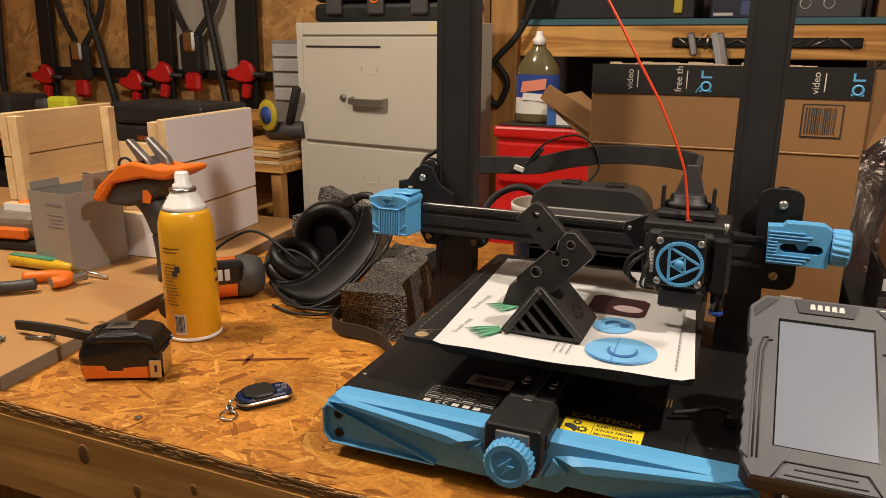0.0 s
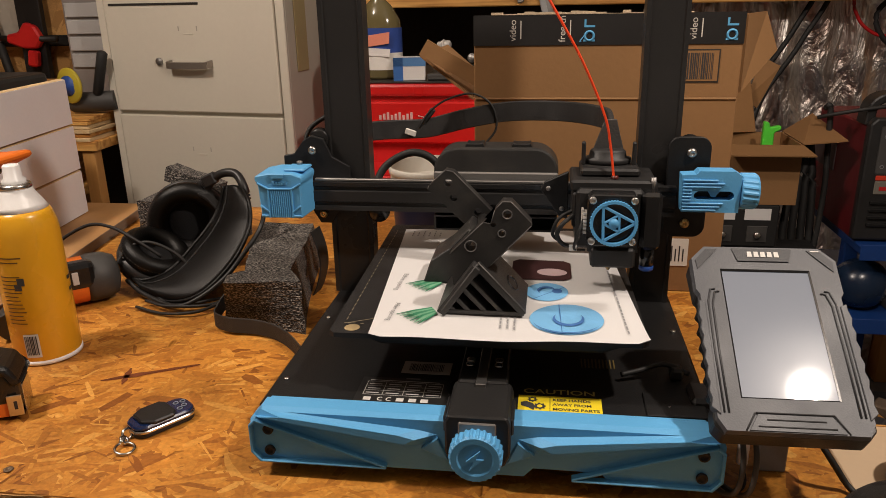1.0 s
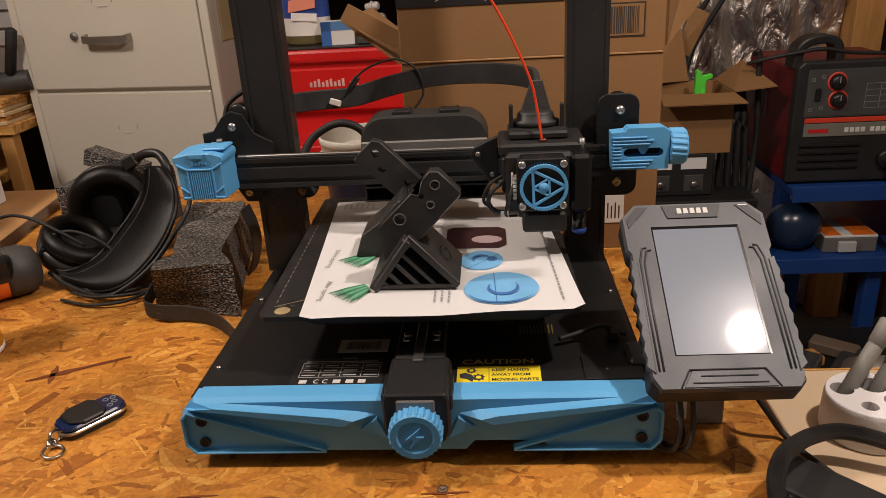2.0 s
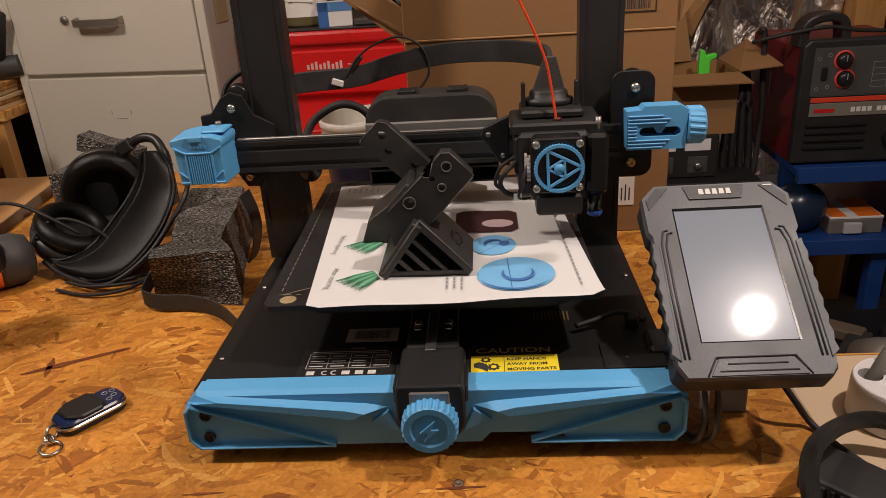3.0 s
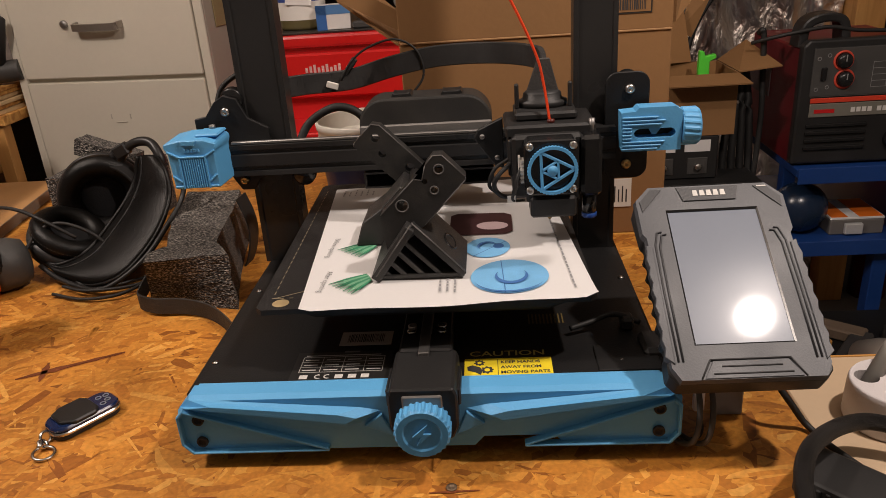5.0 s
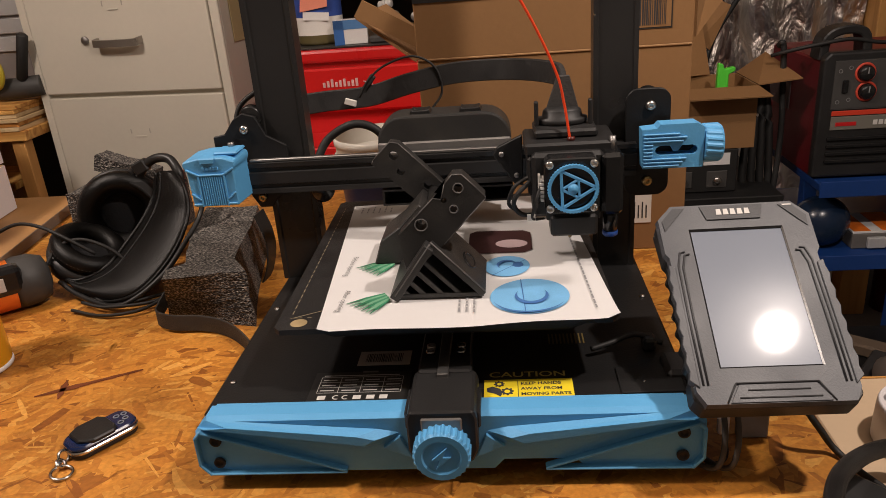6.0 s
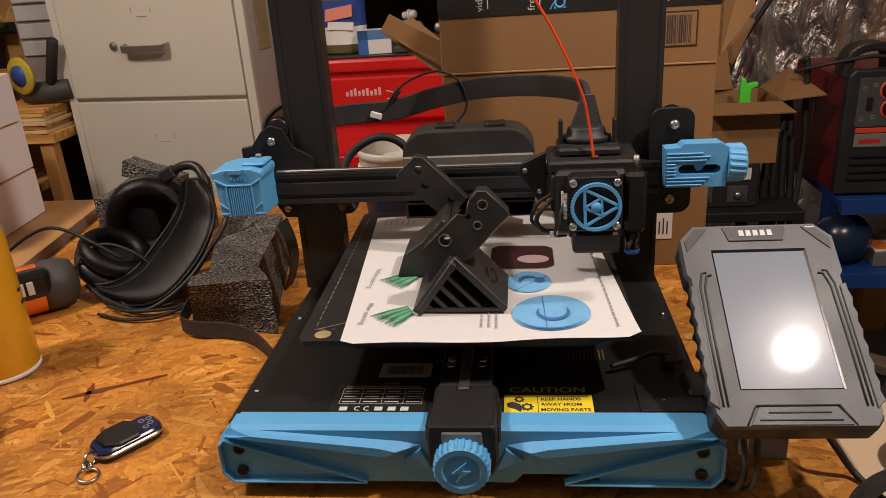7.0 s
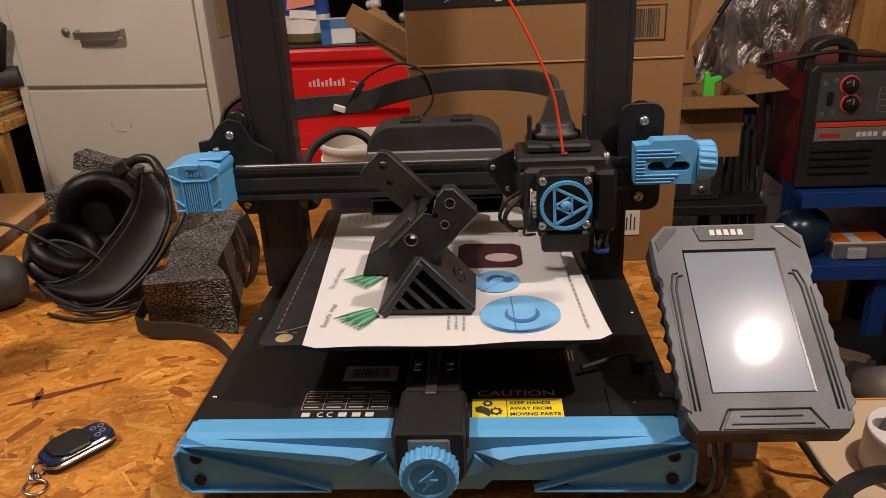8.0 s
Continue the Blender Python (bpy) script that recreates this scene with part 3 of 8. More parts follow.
part("bolt_mark", prism(NB(), [(0.004, 0.0085), (-0.0065, -0.001), (-0.001, -0.0012), (-0.004, -0.0085), (0.0065, 0.0012), (0.001, 0.0012)], 0, 0.0016, 0.0002, pose(0, 0, 0.0168, -90)), BLUE, knob, "raised zigzag mark")
b = NB()
box(b, (-0.019, 0.060, 0.0556), (0.019, 0.33, 0.0700), 0.001)
rail = part("bed_rail", b, BLACK_ALU, printer, "black aluminium bed rail")
part("rail_strip", box(NB(), (-0.004, 0.030, 0.0702), (0.004, 0.33, 0.0745), 0.0005), DULL_STEEL, rail, "dull steel guide strip")
for x in (-0.0115, 0.0115):
    for y in (0.066, 0.074):
        part("screw", turn(NB(), [(0.0034, 0), (0.0034, 0.003), (0.0018, 0.0033), (0.0016, 0.0015), (0, 0.0015)], pose(x, y, 0.070), 16), STEEL, rail)

# heated bed with its spring steel sheet
b = NB()
prism(b, [(-0.085, 0.0), (-0.100, 0.006), (-0.104, 0.0115), (0.112, 0.0115), (0.108, 0.006), (0.093, 0.0)], 0.066, 0.315, 0.003, pose(0, 0, 0.086), 2)
part("bed_frame", b, BLACK, printer, "black bed carriage frame")
b = NB()
pts = [(-0.1215, 0.046), (-0.117, 0.0415), (0.121, 0.0455), (0.126, 0.050), (0.119, 0.325), (0.114, 0.33), (-0.122, 0.33), (-0.127, 0.325)]
t = bmesh.new()
f = t.faces.new([t.verts.new((x, y, 0.1030)) for x, y in pts])
r = bmesh.ops.extrude_face_region(t, geom=[f])
for v in r["geom"]:
    if isinstance(v, bmesh.types.BMVert):
        v.co.z = 0.1072
bmesh.ops.recalc_face_normals(t, faces=t.faces)
merge(b, t)
sheet = part("build_sheet", b, mat("textured_black_sheet", (0.012, 0.0105, 0.010), 0.55, vary=0.3, size=150, bump=0.3), printer, "textured black spring steel build sheet")
b = NB()
for k in range(26):
    box(b, (-0.1130 - 0.00022 * k, 0.066 + k * 0.0095, 0.1073), (-0.1124 - 0.00022 * k, 0.0715 + k * 0.0095, 0.1075))
for x0, y0, x1, y1 in ((-0.1130, 0.0595, -0.1040, 0.0601), (-0.100, 0.0595, -0.0970, 0.0601)):
    box(b, (x0, y0, 0.1073), (x1, y1, 0.1075))
box(b, (0, -0.0003, 0), (0.022, 0.0003, 0.0002), 0, pose(-0.1105, 0.060, 0.1073, 0, 0, 28))
part("print_marks", b, mat("pale_mark", (0.30, 0.25, 0.16), 0.6), sheet, "pale dashed alignment lines")
part("logo_dot", flat_poly(NB(), oval(-0.1045, 0.0515, 0.0062, 0.0062), 0.1075), mat("gold_dot", (0.36, 0.27, 0.14), 0.45, vary=0.4, size=300), sheet, "round gold mark")
b = NB()
for k in range(10):
    box(b, (0.079 + k * 0.0030, 0.1005, 0.0556), (0.0802 + k * 0.0030, 0.116, 0.0562))
part("vent_slots", b, mat("brown_gold_slot", (0.14, 0.10, 0.03), 0.5), printer, "dull gold vent slots")

# labels on the base
def base_label(x0, y0, x1, y1, material, name, label, z=0.0557):
    return part(name, box(NB(), (x0, y0, z), (x1, y1, z + 0.0003)), material, printer, label)


lab = base_label(0.0285, 0.0245, 0.0925, 0.0495, YELLOW_LABEL, "caution_label", "yellow warning label with black gears")
b = NB()
for cx, cy, r in ((0.0395, 0.0435, 0.0034), (0.0452, 0.0338, 0.0042)):
    pts = []
    for k in range(32):
        rr = r * (1.18 if k % 4 < 2 else 0.92)
        pts.append((cx + rr * math.cos(2 * math.pi * k / 32), cy + rr * math.sin(2 * math.pi * k / 32)))
    flat_poly(b, pts, 0.05612)
flat_poly(b, [(0.0305, 0.0385), (0.0345, 0.0405), (0.0400, 0.0375), (0.0420, 0.0330), (0.0405, 0.0275), (0.0365, 0.0310), (0.0310, 0.0335)], 0.05616)
box(b, (0.0528, 0.0262, 0.0560), (0.0533, 0.0478, 0.05612))
part("gear_sign", b, INK, lab)
b = NB()
for cx, cy, r in ((0.0395, 0.0435, 0.0016), (0.0452, 0.0338, 0.0021)):
    flat_poly(b, oval(cx, cy, r, r, 20), 0.0562)
part("gear_hole", b, YELLOW_LABEL, lab)
for k, s in enumerate(("KEEP HANDS", "AWAY FROM", "MOVING PARTS")):
    words(s, 0.0050, INK, lab, pose(0.0550, 0.0422 - k * 0.0068, 0.0562), bold=0.00012)
words("CAUTION", 0.0098, GOLD_INK, printer, pose(0.0318, 0.0530, 0.0561) @ Matrix.Diagonal((1.28, 1, 1, 1)), "caution_lettering", 0.0001)
b = NB()
box(b, (-0.1010, 0.0255, 0.0557), (-0.0270, 0.066, 0.0559))
lab = part("rating_label", b, mat("black_sticker", (0.02, 0.019, 0.018), 0.4, bump=0), printer, "black rating label with white table")
b = NB()
for y in (0.0375, 0.0445, 0.0515, 0.0585):
    box(b, (-0.0955, y, 0.0560), (-0.0325, y + 0.0004, 0.05606))
for x in (-0.0955, -0.0800, -0.0635, -0.0470, -0.0329):
    box(b, (x, 0.0375, 0.0560), (x + 0.0004, 0.0587, 0.05606))
for j in range(3):
    for k in range(4):
        box(b, (-0.0935 + k * 0.0163, 0.0402 + j * 0.007, 0.0560), (-0.0830 + k * 0.0163, 0.0413 + j * 0.007, 0.05606))
box(b, (-0.094, 0.0606, 0.0560), (-0.036, 0.0614, 0.05606))
part("table_lines", b, INK_WHITE, lab)
b = NB()
for k, x in enumerate((-0.0905, -0.0795, -0.0725, -0.0640, -0.0540, -0.0445)):
    if k in (1, 2):
        prism(b, oval(0, 0, 0.0028, 0.0028, 14, 50, 310) + oval(0, 0, 0.0019, 0.0019, 14, 310, 50), 0, 0.0002, 0, pose(x, 0.0315, 0.0560, 90))
    else:
        box(b, (x - 0.003, 0.0290, 0.0560), (x + 0.003, 0.0340, 0.05606))
part("approval_marks", b, INK_WHITE, lab)
box_b = NB()
box(box_b, (-0.0650, 0.0648, 0.0560), (-0.0530, 0.0668, 0.05606))
part("maker_mark", box_b, INK_GREY, lab)
lab = base_label(-0.0715, 0.0755, -0.0300, 0.0965, mat("grey_sticker", (0.50, 0.46, 0.42), 0.5), "barcode_sticker", "grey barcode sticker")
b = NB()
rnd = random.Random(3)
x = -0.0655
while x < -0.036:
    w = rnd.choice((0.0003, 0.0005, 0.0008))
    box(b, (x, 0.080, 0.0560), (x + w, 0.0925, 0.05610))
    x += w + rnd.choice((0.0004, 0.0007))
part("barcode", b, INK, lab)
for x, y in ((-0.1648, 0.0557), (-0.1648, 0.180), (0.1640, 0.0560), (0.1660, 0.180), (0.143, 0.042)):
    part("screw", turn(NB(), [(0.0025, 0.0555), (0.0024, 0.0568), (0, 0.0572)], pose(x, y, 0), 12), STEEL, printer)
part("bed_wire", sweep(NB(), [(0.165, 0.09, 0.060), (0.145, 0.092, 0.067), (0.125, 0.085, 0.064), (0.11, 0.08, 0.062)], 0.0022), RUBBER, printer, "black bed cable")
part("wire_clip", box(NB(), (0.150, 0.084, 0.0556), (0.160, 0.098, 0.066), 0.002), BLACK, printer)
part("corner_plate", box(NB(), (0.125, 0.028, 0.0556), (0.170, 0.062, 0.0570), 0.0005), BLACK_MATTE, printer)

# uprights: slotted aluminium
def upright(x0, x1):
    b = NB()
    w = x1 - x0
    s = [(0, 0), (w * 0.10, 0), (w * 0.13, 0.0012), (w * 0.87, 0.0012), (w * 0.90, 0), (w, 0)]
    t = bmesh.new()
    pts = [(x0 + x, 0.250 + y) for x, y in s] + [(x1, 0.270), (x0, 0.270)]
    f = t.faces.new([t.verts.new((x, y, 0.0556)) for x, y in pts])
    r = bmesh.ops.extrude_face_region(t, geom=[f])
    for v in r["geom"]:
        if isinstance(v, bmesh.types.BMVert):
            v.co.z = 0.52
    bmesh.ops.recalc_face_normals(t, faces=t.faces)
    return merge(b, t)


part("upright", upright(-0.1765, -0.1325), BLACK_ALU, printer, "black slotted aluminium upright")
part("upright", upright(0.1310, 0.1700), BLACK_ALU, printer, "black slotted aluminium upright")

# the cross beam, behind the tool head and in front of the roller plates
def beam_length(x0, x1, back):
    prof = [(0.2300, 0.1810), (0.2305, 0.1768), (0.2325, 0.1758), (0.2325, 0.1728), (0.2300, 0.1718), (0.2300, 0.1612), (0.2325, 0.1602), (0.2325, 0.1572), (0.2305, 0.1562), (0.2300, 0.1520), (back, 0.1520), (back, 0.1810)]
    t = bmesh.new()
    f = t.faces.new([t.verts.new((x0, y, z)) for y, z in prof])
    r = bmesh.ops.extrude_face_region(t, geom=[f])
    for v in r["geom"]:
        if isinstance(v, bmesh.types.BMVert):
            v.co.x = x1
    bmesh.ops.recalc_face_normals(t, faces=t.faces)
    return t


b = merge(NB(), beam_length(-0.149, 0.157, 0.2495))
merge(b, beam_length(-0.192, -0.149, 0.2384))
merge(b, beam_length(0.157, 0.167, 0.2384))
beam = part("cross_beam", b, BLACK_ALU, printer, "black grooved aluminium cross beam")
part("top_rail", box(NB(), (-0.186, 0.2335, 0.1812), (0.075, 0.2383, 0.1840), 0.0006), DULL_STEEL, beam, "steel linear rail")


def frame_box(x0, x1, z0, z1, w, y0, y1):
    """A rectangular frame in xz, drawn out along y."""
    b = NB()
    for lo, hi in (((x0, z0), (x1, z0 + w)), ((x0, z1 - w), (x1, z1)), ((x0, z0 + w), (x0 + w, z1 - w)), ((x1 - w, z0 + w), (x1, z1 - w))):
        box(b, (lo[0], y0, lo[1]), (hi[0], y1, hi[1]), 0.0003)
    return b


def round_plate(x0, x1, z0, z1, y0, y1, r):
    pts = []
    for cx, cz, a in ((x1 - r, z1 - r, 0), (x0 + r, z1 - r, 90), (x0 + r, z0 + r, 180), (x1 - r, z0 + r, 270)):
        for k in range(7):
            pts.append((cx + r * math.cos(radians(a + 15 * k)), cz + r * math.sin(radians(a + 15 * k))))
    return prism(NB(), pts, y0, y1, 0.0006)


pl = part("side_plate", prism(NB(), [(-0.218, 0.196), (-0.218, 0.206), (-0.207, 0.208), (-0.197, 0.221), (-0.188, 0.2265), (-0.176, 0.223), (-0.168, 0.205), (-0.150, 0.195), (-0.150, 0.150), (-0.165, 0.146), (-0.172, 0.136), (-0.184, 0.136), (-0.190, 0.146), (-0.196, 0.160)], 0.2385, 0.2425, 0.0006), BLACK_MATTE, printer, "black steel roller plate")
for x, z, m in ((-0.1874, 0.2117, STEEL), (-0.1800, 0.1460, BRASS), (-0.173, 0.156, STEEL)):
    part("screw", turn(NB(), [(0.0042, 0), (0.0042, 0.0022), (0.0030, 0.0034), (0.0014, 0.0036), (0.0012, 0.0022), (0, 0.0022)], pose(x, 0.2385, z, 90), 18), m, pl)
for z in (0.215, 0.146):
    part("roller", turn(NB(), [(0.009, 0), (0.011, 0.002), (0.009, 0.005), (0.011, 0.008), (0.009, 0.010)], pose(-0.1250, 0.256, z, 90) if z < 0.2 else pose(-0.183, 0.256, z + 0.006, 90), 22), GLOSS_BLACK, pl)
pl = part("side_plate", round_plate(0.158, 0.197, 0.130, 0.2275, 0.2385, 0.2425, 0.011), BLACK_MATTE, printer, "black steel roller plate")
for x, z, m in ((0.1794, 0.2125, STEEL), (0.1780, 0.1440, BRASS)):
    part("screw", turn(NB(), [(0.0045, 0), (0.0045, 0.0022), (0.0032, 0.0036), (0.0014, 0.0038), (0.0012, 0.0022), (0, 0.0022)], pose(x, 0.2385, z, 90), 18), m, pl)
for z in (0.2165, 0.140):
    part("roller", turn(NB(), [(0.009, 0), (0.011, 0.002), (0.009, 0.005), (0.011, 0.008), (0.009, 0.010)], pose(0.179, 0.256, z, 90), 22), GLOSS_BLACK, pl)

def motor_cover():
    """The shell of the cover: a tapered box under a sloped, lipped cap."""
    b = NB()
    t = bmesh.new()
    y0, y1 = 0.1985, 0.2320
    sec = [(-0.2310, 0.1520), (-0.2325, 0.1850), (-0.2355, 0.1895), (-0.2350, 0.1935), (-0.2205, 0.1965), (-0.1980, 0.1965), (-0.1880, 0.1930), (-0.1872, 0.1890), (-0.1895, 0.1850), (-0.1892, 0.1525)]
    f = t.faces.new([t.verts.new((x, y0, z)) for x, z in sec])
    r = bmesh.ops.extrude_face_region(t, geom=[f])
    for v in r["geom"]:
        if isinstance(v, bmesh.types.BMVert):
            v.co.y = y1
            v.co.x += 0.0025
            v.co.z += 0.0020 if v.co.z > 0.188 else 0.0
    bmesh.ops.recalc_face_normals(t, faces=t.faces)
    bmesh.ops.bevel(t, geom=t.edges[:], offset=0.0010, segments=1, affect="EDGES")
    return merge(b, t)


cov = part("motor_cover", motor_cover(), BLUE, printer, "sky blue ribbed motor cover")
YC = 0.1985
for k in range(10):
    x = -0.2198 + k * 0.0020
    part("rib", box(NB(), (x, YC - 0.0012, 0.1530), (x + 0.0011, YC + 0.0008, 0.1800), 0.0003), BLUE, cov)
for p, q, w in (((-0.2222, 0.1530), (-0.2222, 0.1815), 0.0016), ((-0.1985, 0.1530), (-0.1985, 0.1815), 0.0016), ((-0.2222, 0.1815), (-0.1985, 0.1815), 0.0016), ((-0.2322, 0.1868), (-0.2222, 0.1815), 0.0018), ((-0.1985, 0.1815), (-0.1895, 0.1868), 0.0018), ((-0.2305, 0.1645), (-0.2232, 0.1590), 0.0018), ((-0.1975, 0.1590), (-0.1905, 0.1645), 0.0018), ((-0.2300, 0.1545), (-0.2232, 0.1545), 0.0018), ((-0.1975, 0.1545), (-0.1905, 0.1545), 0.0018)):
    d = Vector((q[0] - p[0], 0, q[1] - p[1]))
    part("raised_edge", box(NB(), (-0.0006, -0.0016, -w / 2), (d.length + 0.0006, 0.0008, w / 2), 0.0004, Matrix.Translation((p[0], YC, p[1])) @ pose(0, 0, 0, 0, -math.degrees(math.atan2(d.z, d.x)), 0)), BLUE, cov)
part("lip_catch", prism(NB(), [(-0.2195, 0.1965), (-0.2175, 0.1920), (-0.2060, 0.1920), (-0.2040, 0.1965)], YC - 0.0022, YC + 0.001, 0.0005), BLUE, cov)
for k in range(5):
    part("maker_mark", box(NB(), (-0.2175 + k * 0.0031, YC - 0.0009, 0.1858), (-0.2152 + k * 0.0031, YC + 0.0005, 0.1888), 0.0003), BLUE_DEEP, cov)
part("cap_step", box(NB(), (-0.2080, 0.2060, 0.1968), (-0.1865, 0.2315, 0.1995), 0.0012), BLUE, cov)
part("screw", turn(NB(), [(0.0030, 0), (0.0030, 0.0036), (0.0012, 0.0038), (0.0012, 0.0020), (0, 0.0020)], pose(-0.1985, 0.2285, 0.1990), 14), DULL_STEEL, cov)


def tension_cover():
    """The shell of the cover, a frame round a long round-ended slot."""
    x0, x1, y0, y1 = 0.1680, 0.2200, 0.2125, 0.2290
    out = [(x0 + 0.0015, 0.1625), (x1, 0.1625), (x1 + 0.0005, 0.1970), (0.2140, 0.2010), (0.1835, 0.2010), (0.1805, 0.1978), (x0, 0.1970)]
    hole = [(0.2115, 0.1740), (0.2145, 0.1760), (0.2152, 0.1785), (0.2140, 0.1810), (0.2110, 0.1825), (0.1835, 0.1825), (0.1805, 0.1810), (0.1793, 0.1785), (0.1805, 0.1755), (0.1835, 0.1740)]
    t = bmesh.new()
    o = [t.verts.new((x, y0, z)) for x, z in out]
    h = [t.verts.new((x, y0, z)) for x, z in hole]
    es = [t.edges.new((a, c)) for ring in (o, h) for a, c in zip(ring, ring[1:] + ring[:1])]
    bmesh.ops.triangle_fill(t, use_beauty=True, edges=es)
    r = bmesh.ops.extrude_face_region(t, geom=t.faces[:])
    for v in r["geom"]:
        if isinstance(v, bmesh.types.BMVert):
            v.co.y = y1
    bmesh.ops.recalc_face_normals(t, faces=t.faces)
    return merge(NB(), t)


cov = part("tensioner_cover", tension_cover(), BLUE, printer, "sky blue slotted belt tensioner cover")
for k in range(10):
    z = 0.1640 + k * 0.0031
    xr = 0.1775 if 0.171 < z < 0.1835 else 0.2000 + 0.0030 * (k % 3)
    part("rib", box(NB(), (0.1692, 0.2111, z), (xr, 0.2129, z + 0.0014), 0.0004), BLUE, cov)
part("slot_tongue", prism(NB(), [(0.1920, 0.1822), (0.2030, 0.1822), (0.1990, 0.1765), (0.1955, 0.1765)], 0.2150, 0.2180, 0.0003), BLUE, cov)
part("slot_back", box(NB(), (0.1800, 0.2262, 0.1720), (0.2150, 0.2282, 0.1850)), BLACK, cov, "dark slot interior")
part("knob", knurled(0.0168, 0.0155, 18, 0.32), BLUE, cov, "sky blue spiral-toothed knob", pose(0.2212, 0.2240, 0.1805, 0, 90, 0))

# tool head
b = NB()
box(b, (0.071, 0.142, 0.148), (0.127, 0.205, 0.200), 0.003)
box(b, (0.066, 0.150, 0.196), (0.138, 0.205, 0.2060), 0.002)
box(b, (0.068, 0.148, 0.1645), (0.076, 0.200, 0.196), 0.002)
head = part("tool_head", b, BLACK, printer, "black tool head with blue fan guard")
gus = part("gusset_plate", prism(NB(), [(0.040, 0.186), (0.044, 0.193), (0.0655, 0.203), (0.0655, 0.158), (0.058, 0.160), (0.050, 0.172)], 0.196, 0.2005, 0.0008), BLACK_MATTE, head, "black gusset plate")
for x, z in ((0.0475, 0.187), (0.0600, 0.168)):
    part("screw", turn(NB(), [(0.0024, 0), (0.0022, 0.0012), (0, 0.0013)], pose(x, 0.196, z, 90), 14), DULL_STEEL, gus)
part("wire_loom", sweep(NB(), [(0.070, 0.150, 0.176), (0.060, 0.146, 0.168), (0.056, 0.148, 0.158), (0.062, 0.152, 0.148), (0.074, 0.155, 0.146)], 0.0020, 8), RUBBER, head, "thin black wires")
part("wire_loom", sweep(NB(), [(0.070, 0.152, 0.180), (0.057, 0.150, 0.172), (0.052, 0.152, 0.158), (0.058, 0.156, 0.150)], 0.0016, 8), RUBBER, head)
part("motor_face", prism(NB(), [(0.0795, 0.160), (0.0835, 0.156), (0.1175, 0.156), (0.1215, 0.160), (0.1215, 0.196), (0.1175, 0.200), (0.0835, 0.200), (0.0795, 0.196)], 0.1265, 0.143, 0.001), GLOSS_BLACK, head, "glossy black motor face")
for x in (0.0838, 0.1172):
    for z in (0.1605, 0.1955):
        part("screw", turn(NB(), [(0.0030, 0), (0.0030, 0.0024), (0.0016, 0.0026), (0.0014, 0.0012), (0, 0.0012)], pose(x, 0.1265, z, 90), 16), STEEL, head)


def fan_guard():
    b = NB()
    n, ro, ri = 96, 0.0196, 0.0168
    t = bmesh.new()
    rings = []
    for rr, y in ((ro, 0.0), (ro, 0.0035), (ri, 0.0035), (ri, 0.0)):
        rings.append([t.verts.new((rr * (0.966 if (k % 2 and rr == ro) else 1) * math.cos(2 * math.pi * k / n), y, rr * (0.966 if (k % 2 and rr == ro) else 1) * math.sin(2 * math.pi * k / n))) for k in range(n)])
    for a, c in zip(rings, rings[1:] + rings[:1]):
        for k in range(n):
            t.faces.new((a[k], a[(k + 1) % n], c[(k + 1) % n], c[k]))
    bmesh.ops.recalc_face_normals(t, faces=t.faces)
    merge(b, t)
    tri = [Vector((0.0172 * math.cos(radians(a)), 0, 0.0172 * math.sin(radians(a)))) for a in (2, 122, 242)]
    inn = [(tri[k] + tri[(k + 1) % 3]) / 2 for k in range(3)]
    for p, q, w in [(tri[k], tri[(k + 1) % 3], 0.0022) for k in range(3)] + [(inn[k], inn[(k + 1) % 3], 0.0018) for k in range(3)]:
        d = q - p
        box(b, (0, 0.0004, -w / 2), (d.length, 0.003, w / 2), 0.0003, Matrix.Translation(p) @ pose(0, 0, 0, 0, -math.degrees(math.atan2(d.z, d.x)), 0))
    rod(b, (0, 0.0002, 0.0), (0, 0.003, 0.0), 0.0042, 18)
    return b


part("fan_guard", fan_guard(), BLUE, head, "round sky blue fan guard with triangle", pose(0.1012, 0.1215, 0.1768))
b = NB()
box(b, (0.0845, 0.136, 0.133), (0.1215, 0.165, 0.1505), 0.002)
box(b, (0.0815, 0.139, 0.146), (0.124, 0.17, 0.1565), 0.001)
part("part_fan", b, BLACK, head, "black blower below the motor")
part("nozzle", turn(NB(), [(0.004, 0.012), (0.004, 0.005), (0.001, 0.0)], pose(0.102, 0.165, 0.121), 14), BRASS, head)
b = NB()
box(b, (0.1245, 0.135, 0.150), (0.141, 0.170, 0.1995), 0.003)
rod(b, (0.133, 0.150, 0.128), (0.133, 0.150, 0.152), 0.0058, 16)
part("level_probe", b, GLOSS_BLACK, head, "black bed probe")
part("probe_tip", rod(NB(), (0.133, 0.150, 0.1275), (0.133, 0.150, 0.1325), 0.0062, 16, 0.001), mat("dark_blue_cap", (0.02, 0.08, 0.35), 0.4), head, "dark blue probe end")
b = NB()
for k in range(6):
    box(b, (0.0765, 0.1275, 0.166 + k * 0.0032), (0.0795, 0.137, 0.1685 + k * 0.0032), 0.0003)
box(b, (0.0752, 0.129, 0.165), (0.0770, 0.137, 0.1865), 0.0003)
part("plug", b, mat("white_plug", (0.66, 0.63, 0.58), 0.5), head, "white cable plug")
b = NB()
for k in range(4):
    sweep(b, [(0.0770, 0.130, 0.167 + k * 0.004), (0.0725, 0.124, 0.162 + k * 0.002), (0.0700, 0.130, 0.152), (0.0765 + k * 0.001, 0.142, 0.147)], 0.0010, 6, 6)
part("wire", b, RUBBER, head, "thin black wires")
